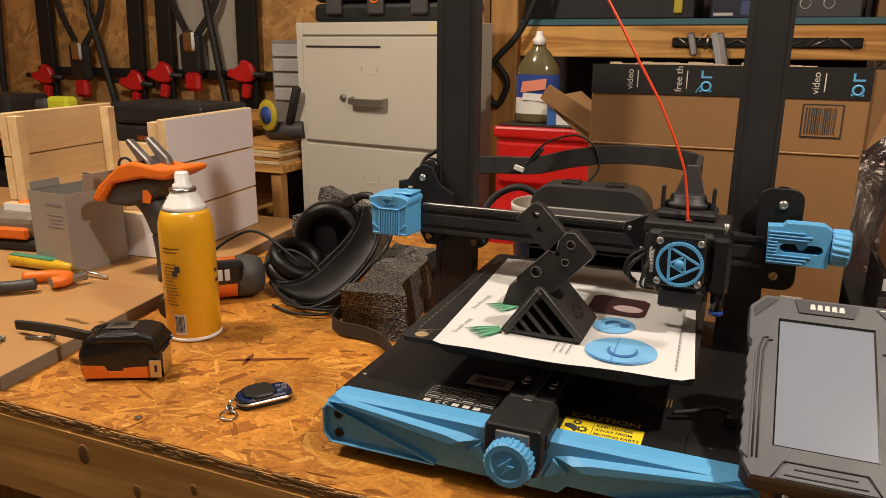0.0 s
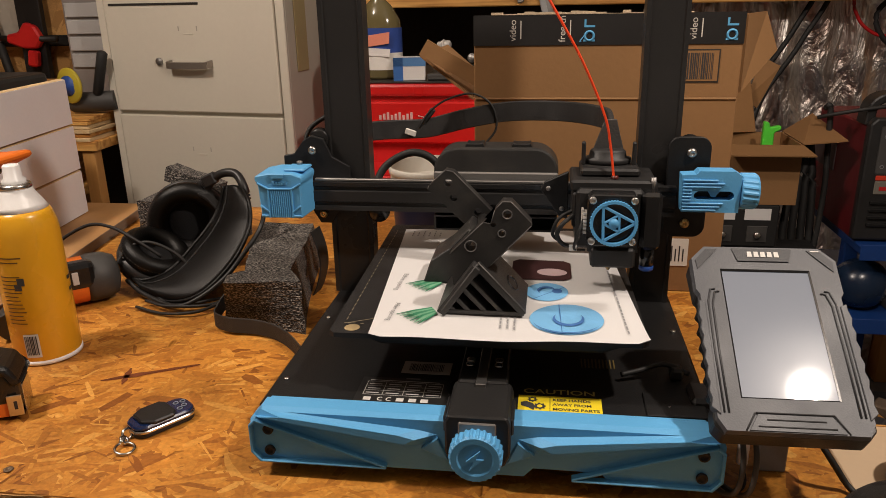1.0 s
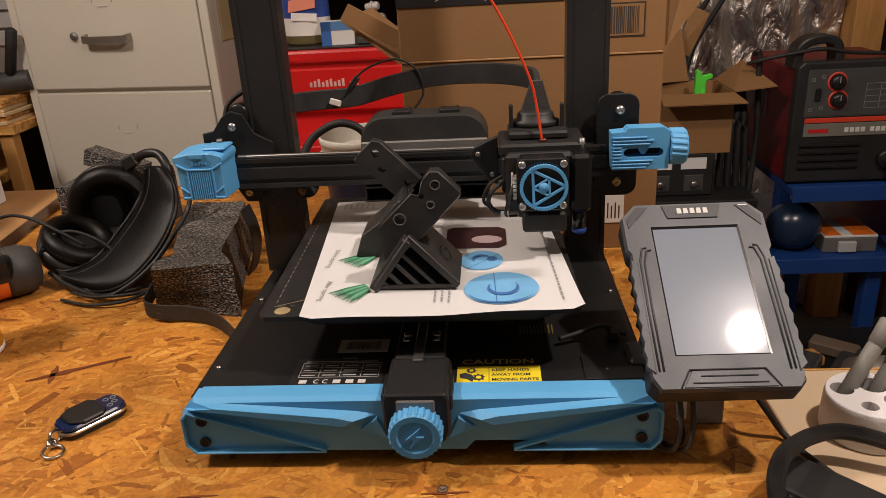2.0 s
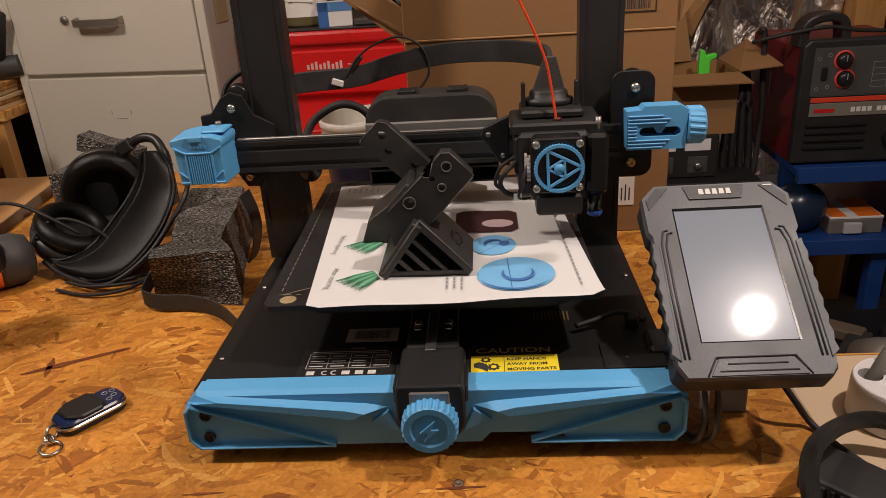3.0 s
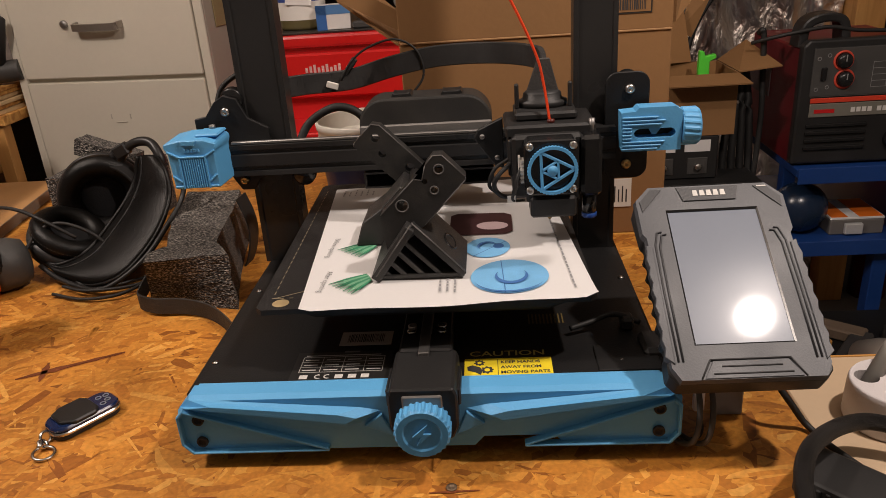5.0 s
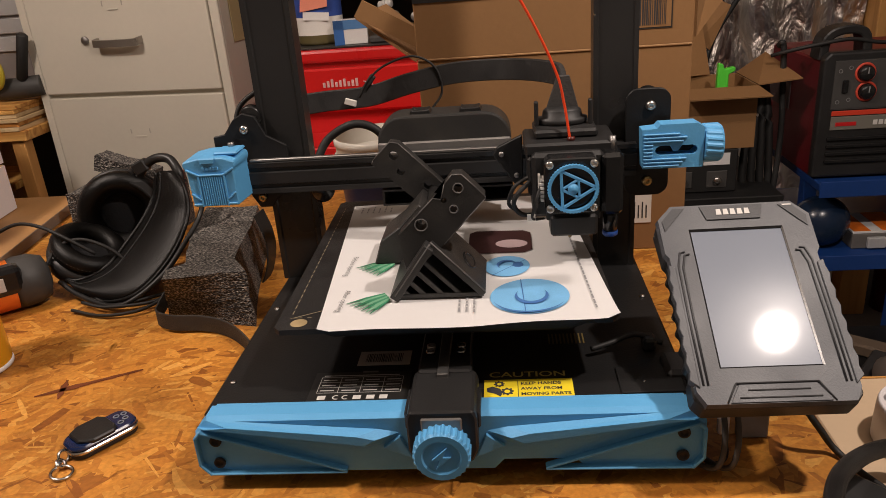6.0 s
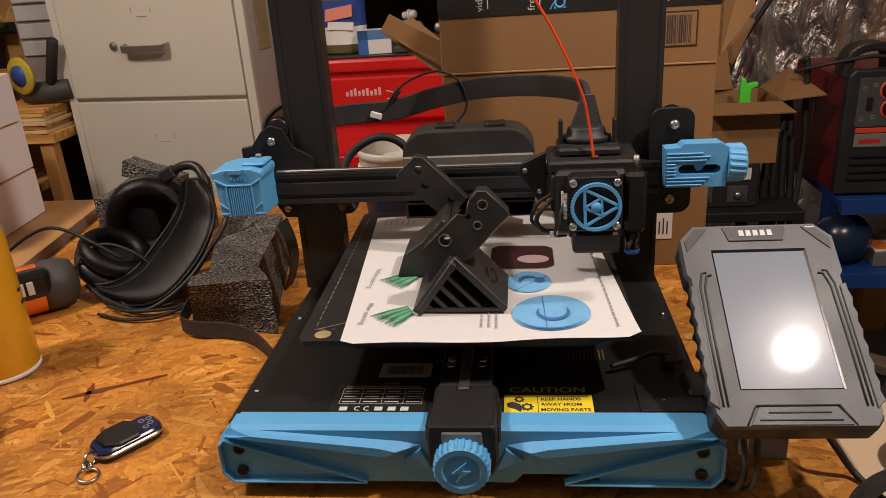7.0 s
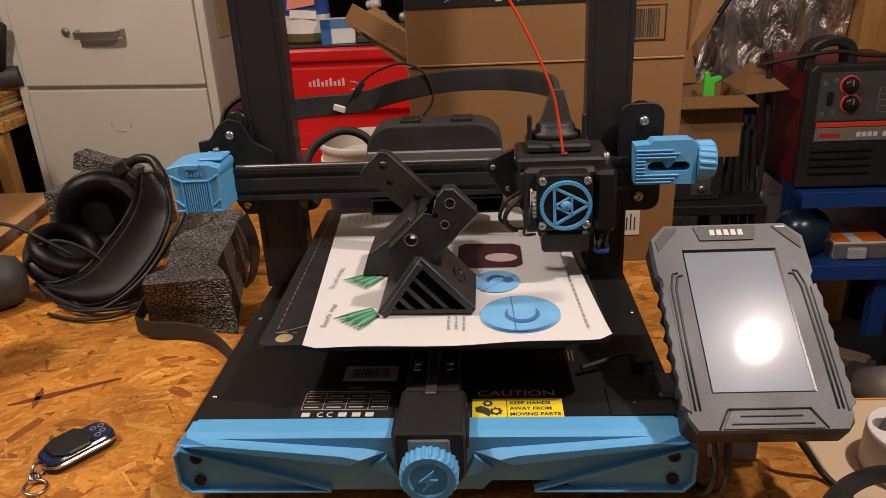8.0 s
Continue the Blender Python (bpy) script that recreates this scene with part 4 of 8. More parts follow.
part("white_tab", box(NB(), (0.066, 0.132, 0.1490), (0.0725, 0.133, 0.1545), 0.0002, pose(0, 0, 0, 0, 0, 0)), mat("white_tab", (0.7, 0.68, 0.64), 0.5), head)
part("head_deck", box(NB(), (0.0745, 0.164, 0.2058), (0.1250, 0.205, 0.2130), 0.002), BLACK, head)
b = turn(NB(), [(0.0195, 0.0), (0.0205, 0.002), (0.0205, 0.005), (0.0165, 0.006), (0.0155, 0.011), (0.0130, 0.013), (0, 0.013)], pose(0.0985, 0.190, 0.2128) @ Matrix.Diagonal((1, 0.72, 1, 1)), 28)
part("cable_clamp", b, BLACK, head, "round black cable clamp")
for x in (0.0755, 0.1190):
    part("clamp_ear", box(NB(), (x, 0.180, 0.2125), (x + 0.0035, 0.186, 0.2330), 0.001), BLACK, head)
part("idler_screw", rod(NB(), (0.1345, 0.152, 0.199), (0.1345, 0.152, 0.209), 0.0024, 12), DULL_STEEL, head)
part("filament_inlet", rod(NB(), (0.1030, 0.158, 0.2055), (0.1030, 0.158, 0.2085), 0.003, 14), mat("dark_red_inlet", (0.10, 0.015, 0.01), 0.4), head)
part("filament", sweep(NB(), [(0.103, 0.158, 0.2), (0.0982, 0.1621, 0.2341), (0.0918, 0.1621, 0.26), (0.0717, 0.1621, 0.3041), (0.0447, 0.1621, 0.3503), (0.0205, 0.1621, 0.3916), (-0.0264, 0.1621, 0.4648)], 0.0011, 8), FIL, printer, "red orange plastic filament")

# flat cable loom behind the tool head
part("cable_loom", sweep(NB(), [(0.1, 0.196, 0.218), (0.1021, 0.2257, 0.2402), (0.0964, 0.2851, 0.2388), (0.0589, 0.3112, 0.2401), (0.0054, 0.3183, 0.2388), (-0.0411, 0.3201, 0.2308), (-0.084, 0.3291, 0.2192), (-0.1286, 0.3246, 0.2174), (-0.1509, 0.3112, 0.2174)], 0, flat=(0.0205, 0.005), steps=8), mat("braided_black_sleeve", (0.024, 0.0225, 0.022), 0.6, vary=0.5, size=200, bump=0.4), printer, "flat black braided cable loom")
part("loom_fan", prism(NB(), [(-0.013, 0), (0.013, 0), (0.006, 0.026), (-0.004, 0.026)], -0.002, 0.002, 0.0005, pose(0.099, 0.192, 0.2250)), mat("grey_sleeve", (0.05, 0.048, 0.046), 0.7, bump=0.3), printer)
b = NB()
box(b, (-0.006, -0.012, -0.003), (0.006, -0.008, 0.003), 0.0005, pose(-0.1027, 0.3326, 0.2151, 0, 18, 0))
part("cable_tag", b, mat("white_tag", (0.68, 0.65, 0.60), 0.5), printer, "small white cable tag")
part("thin_wire", sweep(NB(), [(-0.0929, 0.3201, 0.22), (-0.0795, 0.3157, 0.2388), (-0.0616, 0.3157, 0.2513), (-0.0348, 0.3157, 0.2576), (-0.0143, 0.3157, 0.2459), (-0.0089, 0.3157, 0.2218), (-0.0214, 0.3112, 0.204)], 0.0012, 6), RUBBER, printer, "thin black wire loop")
part("wire_joint", box(NB(), (-0.010, -0.003, -0.003), (0.010, 0.003, 0.003), 0.001, pose(-0.084, 0.3291, 0.2317, 0, -52, 0)), RUBBER, printer)
part("black_hose", sweep(NB(), [(-0.142, 0.3023, 0.1584), (-0.1286, 0.3112, 0.1808), (-0.1018, 0.3112, 0.195), (-0.0795, 0.3112, 0.1897), (-0.0679, 0.3112, 0.1718), (-0.0661, 0.3023, 0.1495)], 0.0042, 10), RUBBER, printer, "thick black cable")
part("side_cable", sweep(NB(), [(-0.205, 0.262, 0.205), (-0.200, 0.27, 0.226), (-0.185, 0.275, 0.238), (-0.165, 0.275, 0.245)], 0.0025, 8), RUBBER, printer)

# rounded cover on the back of the cross beam
pts = []
for cx, cz, r, a in ((0.033, 0.189, 0.024, 0), (-0.043, 0.189, 0.024, 90)):
    for k in range(9):
        pts.append((cx + r * math.cos(radians(a + 11.25 * k)), cz + r * math.sin(radians(a + 11.25 * k))))
pts += [(-0.067, 0.146), (0.057, 0.146)]
DUSTY_BLACK = mat("dusty_black_plastic", (0.026, 0.025, 0.024), 0.48, vary=0.2, size=40, bump=0.06, dust=0.05, spec=0.5)
cov = part("rear_cover", prism(NB(), pts, 0.2500, 0.2860, 0.0022, None, 2), DUSTY_BLACK, printer, "rounded black rear cover")
part("cover_band", box(NB(), (-0.0665, 0.2455, 0.1800), (0.0565, 0.2498, 0.1895), 0.0012), mat("satin_grey_band", (0.26, 0.25, 0.24), 0.35, metal=0.6), cov, "satin grey band")
part("under_tray", frame_box(-0.0668, 0.0568, 0.1295, 0.1455, 0.0022, 0.2440, 0.2850), DUSTY_BLACK, cov, "black open tray below the beam")
part("tray_back", box(NB(), (-0.0645, 0.2760, 0.1318), (0.0545, 0.2840, 0.1432)), GLOSS_BLACK, cov)
for x0, x1 in ((-0.036, -0.016), (0.010, 0.031)):
    part("cover_nub", prism(NB(), [(x0, 0.2122), (x1, 0.2122), (x1 - 0.002, 0.2168), (x1 - 0.005, 0.2160), (x0 + 0.004, 0.2160), (x0 + 0.002, 0.2168)], 0.2560, 0.2740, 0.0006), BLACK, cov)

# tablet screen on its arm
U, V = Vector((0.9998, 0.0216, -0.0025)), Vector((-0.0165, 0.829, 0.5644))
N = U.cross(V).normalized()
V = N.cross(U)
TAB = Matrix((U, V, N)).transposed().to_4x4()
TAB.translation = Vector((0.2144, 0.0470, 0.1210))


def slab(pts, z0, z1, bev=0.0):
    b = NB()
    t = bmesh.new()
    f = t.faces.new([t.verts.new((x, y, z0)) for x, y in pts])
    r = bmesh.ops.extrude_face_region(t, geom=[f])
    for v in r["geom"]:
        if isinstance(v, bmesh.types.BMVert):
            v.co.z = z1
    bmesh.ops.recalc_face_normals(t, faces=t.faces)
    if bev:
        bmesh.ops.bevel(t, geom=t.edges[:], offset=bev, segments=1, affect="EDGES")
    return merge(b, t)


side_l = [(-0.0545, 0.060)]
for k in range(7):
    y = 0.030 - k * 0.0135
    side_l += [(-0.0525, y + 0.003), (-0.0500, y), (-0.0500, y - 0.005), (-0.0520, y - 0.008)]
outline = [(-0.043, 0.0745), (-0.0545, 0.062)] + side_l[1:] + [(-0.0525, -0.073), (-0.0465, -0.0800), (0.0465, -0.0800), (0.0525, -0.073)] + [(-x, y) for x, y in side_l[:0:-1]] + [(0.0545, 0.062), (0.043, 0.0745)]
tab = part("touchscreen", slab(outline, -0.020, -0.003, 0.001), BLACK, printer, "rugged dark grey tablet screen on an arm", TAB)
# grey face with the screen opening
face = [(-0.043, 0.0750), (-0.0535, 0.0635), (-0.0530, 0.034), (-0.0505, 0.030), (-0.0505, -0.070), (-0.0455, -0.0790), (0.0455, -0.0790), (0.0505, -0.070), (0.0505, 0.030), (0.0530, 0.034), (0.0535, 0.0635), (0.043, 0.0750)]
hole = [(-0.0330, 0.0545), (-0.0330, -0.0545), (0.0330, -0.0545), (0.0330, 0.0545)]


def frame_with_hole(face, hole, z0, z1):
    b = NB()
    t = bmesh.new()
    o = [t.verts.new((x, y, z1)) for x, y in face]
    h = [t.verts.new((x, y, z1 - 0.0008)) for x, y in hole]
    es = [t.edges.new((a, c)) for ring in (o, h) for a, c in zip(ring, ring[1:] + ring[:1])]
    bmesh.ops.triangle_fill(t, use_beauty=True, edges=es)
    o2 = [t.verts.new((x * 1.02, y * 1.012, z0)) for x, y in face]
    h2 = [t.verts.new((x, y, z0)) for x, y in hole]
    for a, c in ((o, o2), (h, h2)):
        for k in range(len(a)):
            t.faces.new((a[k], a[(k + 1) % len(a)], c[(k + 1) % len(a)], c[k]))
    bmesh.ops.recalc_face_normals(t, faces=t.faces)
    return merge(b, t)


part("face_frame", frame_with_hole(face, hole, -0.0045, 0.0012), GREY_TAB, tab, "dark grey rugged frame")
part("screen", slab([(-0.0335, 0.055), (-0.0335, -0.055), (0.0335, -0.055), (0.0335, 0.055)], -0.0030, -0.0008), LCD, tab, "grey reflecting glass screen")
part("screen_border", frame_with_hole([(-0.0330, 0.0545), (-0.0330, -0.0545), (0.0330, -0.0545), (0.0330, 0.0545)], [(-0.0318, 0.0528), (-0.0318, -0.0533), (0.0318, -0.0533), (0.0318, 0.0528)], -0.0007, 0.0004), GLOSS_BLACK, tab)
for s in (-1, 1):
    part("corner_inlay", slab([(s * 0.0335, 0.0725), (s * 0.0420, 0.0725), (s * 0.0510, 0.0620), (s * 0.0500, 0.0530)], 0.0012, 0.0018), GREY_TAB_D, tab)
    b = NB()
    for y0, y1, x in ((-0.066, 0.024, 0.0455), (-0.066, 0.022, 0.0425)):
        sweep(b, [(s * x, y0, 0.0013), (s * x, y1, 0.0013), (s * (x - 0.006), y1 + 0.011, 0.0013)], 0.0007, 6, 2)
    part("groove_line", b, GREY_TAB_D, tab)
    part("side_grip", slab([(s * 0.0480, 0.022), (s * 0.0525, 0.024)] + [(s * (0.0525 + 0.0014 * (k % 2)), 0.018 - k * 0.0062) for k in range(14)] + [(s * 0.0480, -0.068)], -0.004, 0.0024, 0.0004), GREY_TAB, tab)
part("badge", slab([(-0.0225, 0.0735), (0.0225, 0.0735), (0.0190, 0.0615), (-0.0190, 0.0615)], 0.0012, 0.0018), GREY_TAB_D, tab, "dark badge")
b = NB()
for k in range(5):
    x = -0.0115 + k * 0.0050
    b2 = slab([(x, 0.0652), (x + 0.0038, 0.0652), (x + 0.0034, 0.0702), (x + 0.0004, 0.0702)], 0.0019, 0.0023)
    merge(b, b2)
part("maker_mark", b, INK_WHITE, tab, "pale maker mark")
part("chin", slab([(-0.031, -0.0785), (-0.024, -0.0665), (0.024, -0.0665), (0.031, -0.0785)], 0.0012, 0.0020, 0.0002), GREY_TAB, tab)
b = NB()
for pts in ([(-0.033, -0.0785, 0.0014), (-0.0255, -0.0655, 0.0018), (0.0255, -0.0655, 0.0018), (0.033, -0.0785, 0.0014)], [(-0.019, -0.0705, 0.0021), (0.019, -0.0705, 0.0021)], [(-0.025, -0.0755, 0.0021), (0.025, -0.0755, 0.0021)]):
    for p, q in zip(pts, pts[1:]):
        rod(b, p, q, 0.0006, 6)
part("chin_line", b, INK, tab)
part("light_bar", slab([(0.036, 0.0722), (0.0425, 0.0722), (0.043, 0.0712), (0.0365, 0.0712)], 0.0018, 0.0021), INK_WHITE, tab)
b = NB()
box(b, (0.160, 0.045, 0.048), (0.205, 0.075, 0.062), 0.003)
box(b, (0.185, 0.050, 0.055), (0.215, 0.072, 0.100), 0.003, pose(0, 0, 0))
part("screen_arm", b, BLACK, printer, "black screen bracket")
b = NB()
box(b, (0.206, 0.018, 0.0545), (0.226, 0.040, 0.0625), 0.001)
part("memory_stick", b, mat("grey_usb", (0.42, 0.42, 0.44), 0.4, metal=0.5), printer, "grey memory stick")
part("plug", box(NB(), (0.190, 0.016, 0.058), (0.198, 0.03, 0.068), 0.001), mat("white_plug_b", (0.6, 0.58, 0.56), 0.5), printer)
for k, x in enumerate((0.190, 0.199)):
    part("screen_cable", sweep(NB(), [(x, 0.022, 0.062), (x + 0.001, 0.006, 0.035), (x - 0.004, 0.002, 0.012), (x - 0.016, 0.02, 0.005), (x - 0.03, 0.05, 0.01)], 0.0021, 8), mat("grey_cord_%d" % k, (0.06, 0.055, 0.05), 0.6), printer)

# ---- on the print bed ----
INK_PALE = mat("pale_grey_ink", (0.30, 0.30, 0.31), 0.7, vary=0.2)
INK_GREEN_L = mat("pale_green_ink", (0.16, 0.36, 0.22), 0.7, vary=0.3, size=200)
sheet = thing("printed_sheet", pose(-0.0878, 0.0318, 0.1078, 0, 0, 2.0), "white printed instruction sheet lying on the bed", "paper")
b = NB()
t = bmesh.new()
nx, ny = 22, 28


def sheet_z(u, v):
    lift = 0.0016 * max(0, 0.10 - v) * 10 * (0.4 + 0.6 * abs(math.sin(5 * u + 0.5)))
    corner = 0.0008 * max(0, u - 0.85) / 0.15 * max(0, 0.2 - v) / 0.2
    return lift + corner + 0.0004 + 0.0006 * math.sin(9 * u) * math.sin(7 * v)


def sheet_xy(u, v):
    x, y = u * 0.2145 - v * 0.0115, v * 0.279
    if v < 0.02:
        y += 0.006 * max(0, 0.05 - u) / 0.05 + 0.008 * max(0, u - 0.95) / 0.05 + 0.0012 * math.sin(11 * u)
    return x, y


g = [[t.verts.new((*sheet_xy(i / nx, j / ny), sheet_z(i / nx, j / ny))) for i in range(nx + 1)] for j in range(ny + 1)]
for j in range(ny):
    for i in range(nx):
        f = t.faces.new((g[j][i], g[j][i + 1], g[j + 1][i + 1], g[j + 1][i]))
        f.smooth = True
merge(b, t)
part("page", b, PAPER, sheet)


def on_sheet(pts, lift=0.0008):
    """A flat print that follows the sheet; points in world plan."""
    inv = sheet.matrix_world.inverted()
    t = bmesh.new()
    vs = []
    for x, y in pts:
        p = inv @ Vector((x, y, 0.1078))
        u, v = p.x / 0.2145, p.y / 0.279
        vs.append(t.verts.new((p.x, p.y, sheet_z(u, v) + lift)))
    f = t.faces.new(vs)
    f.normal_update()
    if f.normal.z < 0:
        f.normal_flip()
    return merge(NB(), t)


part("print_disc", on_sheet(oval(0.0645, 0.0800, 0.0295, 0.0300)), INK_BLUE, sheet, "blue printed disc")
part("print_disc", on_sheet(oval(0.0485, 0.1375, 0.0185, 0.0205)), INK_BLUE, sheet, "small blue printed disc")
def arc_band(cx, cy, rx, ry, w, a0, a1, n=22):
    """A curved stroke that thins out at both ends."""
    out, inn = [], []
    for k in range(n + 1):
        a = radians(a0 + (a1 - a0) * k / n)
        h = w * math.sin(math.pi * (k + 0.3) / (n + 0.6))
        out.append((cx + (rx + h) * math.cos(a), cy + (ry + h) * math.sin(a)))
        inn.append((cx + (rx - h) * math.cos(a), cy + (ry - h) * math.sin(a)))
    return out + inn[::-1]


part("print_shade", on_sheet(arc_band(0.066, 0.080, 0.0115, 0.0130, 0.0022, 150, 390), 0.0019), INK_BLUE_D, sheet)
part("print_shade", on_sheet(arc_band(0.0645, 0.080, 0.0280, 0.0285, 0.0010, 200, 330), 0.0019), INK_BLUE_D, sheet)
part("print_shade", on_sheet(arc_band(0.0485, 0.1375, 0.0075, 0.0085, 0.0016, 20, 220), 0.0019), INK_BLUE_D, sheet)
part("print_line", on_sheet([(0.0605, 0.0515), (0.0611, 0.0515), (0.0590, 0.1095), (0.0584, 0.1095)], 0.0011), INK_BLUE_D, sheet)
part("print_line", on_sheet([(0.036, 0.120), (0.0365, 0.1195), (0.064, 0.148), (0.0635, 0.1485)], 0.0011), INK_BLUE_D, sheet)
part("print_shade", on_sheet(oval(0.0575, 0.139, 0.0045, 0.0055, 16), 0.0010), INK_BLUE_D, sheet)
part("print_plate", on_sheet([(0.0155, 0.172), (0.0215, 0.1655), (0.064, 0.1655), (0.0705, 0.172), (0.0705, 0.212), (0.064, 0.2175), (0.0215, 0.2175), (0.0155, 0.212)]), INK_PLUM, sheet, "dark plum printed plate")
part("print_window", on_sheet(oval(0.0530, 0.185, 0.0140, 0.0095, 24), 0.0011), INK_PINK, sheet, "pale pink window in the plate")
for cx, cy in ((-0.055, 0.0800), (-0.060, 0.148)):
    for k in range(7):
        a = radians(40 + 5 * k)
        dx, dy = 0.018 * math.cos(a), 0.021 * math.sin(a)
        ox, oy = -0.005 + 0.0022 * k, -0.0026 * k + 0.005
        p0, p1 = (cx + ox - dx, cy + oy - dy * 0.6), (cx + ox + dx, cy + oy + dy * 0.6)
        wd = 0.0014 + 0.0004 * (k % 3)
        part("print_stroke", on_sheet([p0, (p0[0] + 0.0008, p0[1] - 0.0006), ((p0[0] + p1[0]) / 2 + wd, (p0[1] + p1[1]) / 2 - wd), (p1[0] + 0.0004, p1[1] - wd * 1.5), p1, ((p0[0] + p1[0]) / 2 - wd * 0.6, (p0[1] + p1[1]) / 2 + wd * 0.6)], 0.0009 + 0.0001 * k), (INK_GREEN, INK_GREEN_L)[k % 2], sheet, "green printed stroke")
for s, x, y in (("Before opening", -0.0845, 0.170), ("After opening", -0.0785, 0.101)):
    inv = sheet.matrix_world.inverted()
    w = words(s, 0.0066, INK_GREY, sheet, inv @ pose(x, y, 0.1091, 0, 0, -92))
rnd = random.Random(12)
for x0, y0, x1, y1 in ((0.1105, 0.055, 0.1035, 0.195), (0.012, 0.058, 0.0115, 0.080), (0.0175, 0.058, 0.017, 0.086), (0.023, 0.056, 0.0225, 0.092), (-0.098, 0.284, -0.0982, 0.302), (-0.092, 0.284, -0.0922, 0.300), (-0.086, 0.284, -0.0862, 0.302), (-0.080, 0.284, -0.0802, 0.300), (-0.074, 0.284, -0.0742, 0.302), (-0.068, 0.284, -0.0682, 0.298)):
    L, s = math.hypot(x1 - x0, y1 - y0), 0.0
    while s < L - 0.003:
        e = min(s + rnd.uniform(0.003, 0.009), L)
        ax, ay, bx, by = (x0 + (x1 - x0) * s / L, y0 + (y1 - y0) * s / L, x0 + (x1 - x0) * e / L, y0 + (y1 - y0) * e / L)
        part("print_bar", on_sheet([(ax, ay), (ax + 0.0014, ay), (bx + 0.0014, by), (bx, by)], 0.0010), INK_PALE, sheet)
        s = e + 0.0018


def torus(b, m, R, r, n=36, k=14, sq=1.0):
    t = bmesh.new()
    rings = []
    for i in range(n):
        a = 2 * math.pi * i / n
        rings.append([t.verts.new(((R + r * math.cos(2 * math.pi * j / k)) * math.cos(a) * sq, (R + r * math.cos(2 * math.pi * j / k)) * math.sin(a), r * math.sin(2 * math.pi * j / k))) for j in range(k)])
    for i in range(n):
        for j in range(k):
            f = t.faces.new((rings[i][j], rings[(i + 1) % n][j], rings[(i + 1) % n][(j + 1) % k], rings[i][(j + 1) % k]))
            f.smooth = True
    bmesh.ops.recalc_face_normals(t, faces=t.faces)
    return merge(b, t, m)


def plate_with_holes(pts, holes, thick, m, n=18):
    """A plate in local xz with round holes through it."""
    b = NB()
    t = bmesh.new()
    o = [t.verts.new((x, 0, z)) for x, z in pts]
    rings = [[t.verts.new((cx + r * math.cos(2 * math.pi * k / n), 0, cz + r * math.sin(2 * math.pi * k / n))) for k in range(n)] for cx, cz, r in holes]
    es = [t.edges.new((a, c)) for ring in [o] + rings for a, c in zip(ring, ring[1:] + ring[:1])]
    bmesh.ops.triangle_fill(t, use_beauty=True, edges=es)
    r = bmesh.ops.extrude_face_region(t, geom=t.faces[:])
    for v in r["geom"]:
        if isinstance(v, bmesh.types.BMVert):
            v.co.y += thick
    bmesh.ops.recalc_face_normals(t, faces=t.faces)
    return merge(b, t, m)


def merge_to(b, src):
    me = bpy.data.meshes.new("tmp")
    src.to_mesh(me)
    src.free()
    b.from_mesh(me)
    bpy.data.meshes.remove(me)


def torus_early(R, r, n=24, k=8):
    return torus(NB(), None, R, r, n, k)


def gable_bar(p, q, w, y0, y1):
    """A straight bar between two (x, z) points, drawn out along y."""
    d = Vector((q[0] - p[0], q[1] - p[1])).normalized() * (w / 2)
    n = Vector((-d.y, d.x))
    return prism(NB(), [(p[0] - n.x, p[1] - n.y), (q[0] - n.x, q[1] - n.y), (q[0] + n.x, q[1] + n.y), (p[0] + n.x, p[1] + n.y)], y0, y1, 0.0005)


SCUFF = mat("scuffed_grey_print", (0.11, 0.105, 0.10), 0.6, vary=0.6, size=250, bump=0.2)
holder = thing("printed_bracket", pose(0, 0, 0.1092), "black 3D-printed hinged bracket standing on the sheet", "bracket")
down = pose(0, 0, -0.1092)
GL, GR, GA = (-0.0370, 0.1112), (0.0305, 0.1112), (-0.0075, 0.1520)
b = NB()
merge_to(b, gable_bar(GL, GA, 0.0074, 0.076, 0.142))
merge_to(b, gable_bar(GA, GR, 0.0050, 0.080, 0.142))
merge_to(b, gable_bar(GL, GR, 0.0034, 0.081, 0.142))
prism(b, [GL, GR, GA], 0.106, 0.140)
foot = part("wedge_foot", b, PRINTED_BLACK, holder, "black wedge foot with open slatted end", down)
for k in (0.26, 0.46, 0.66, 0.84):
    p = (GA[0] + k * (GL[0] - GA[0]), GA[1] + k * (GL[1] - GA[1]))
    q = (GL[0] + (1 - k) * (GR[0] - GL[0]), GL[1])
    part("slat", gable_bar(p, q, 0.0036, 0.082, 0.107), PRINTED_BLACK, foot)
for p, q in ((GL, GA), (GA, GR)):
    part("worn_edge", rod(NB(), (p[0] + 0.001, 0.0762 + 0.004 * (q is GR), p[1] + 0.0032), (q[0] + 0.001, 0.0762 + 0.004 * (q is GR), q[1] + 0.0032), 0.0006, 6), SCUFF, foot, "pale scuffed edge")
part("side_hole", torus_early(0.0060, 0.0012), GLOSS_BLACK, foot, "", Matrix.Translation((0.0195, 0.112, 0.1262)) @ pose(0, 0, 0, 0, 50, 0) @ Matrix.Diagonal((1.0, 1.7, 1, 1)))
b = prism(NB(), [(-0.0630, 0.1094), (-0.0330, 0.1094), (-0.0160, 0.1560), (-0.0215, 0.1610), (-0.0390, 0.1420), (-0.0560, 0.1300)], 0.150, 0.194, 0.001)
part("wedge_foot", b, PRINTED_BLACK, holder, "black rear wedge foot", down)
lo = [(-0.03, 0.159), (-0.003, 0.186), (0.003, 0.185), (0.006, 0.196), (0.012, 0.203), (0.019, 0.203), (0.035, 0.186), (0.035, 0.184), (0.003, 0.15), (-0.011, 0.138), (-0.027, 0.13), (-0.029, 0.144)]
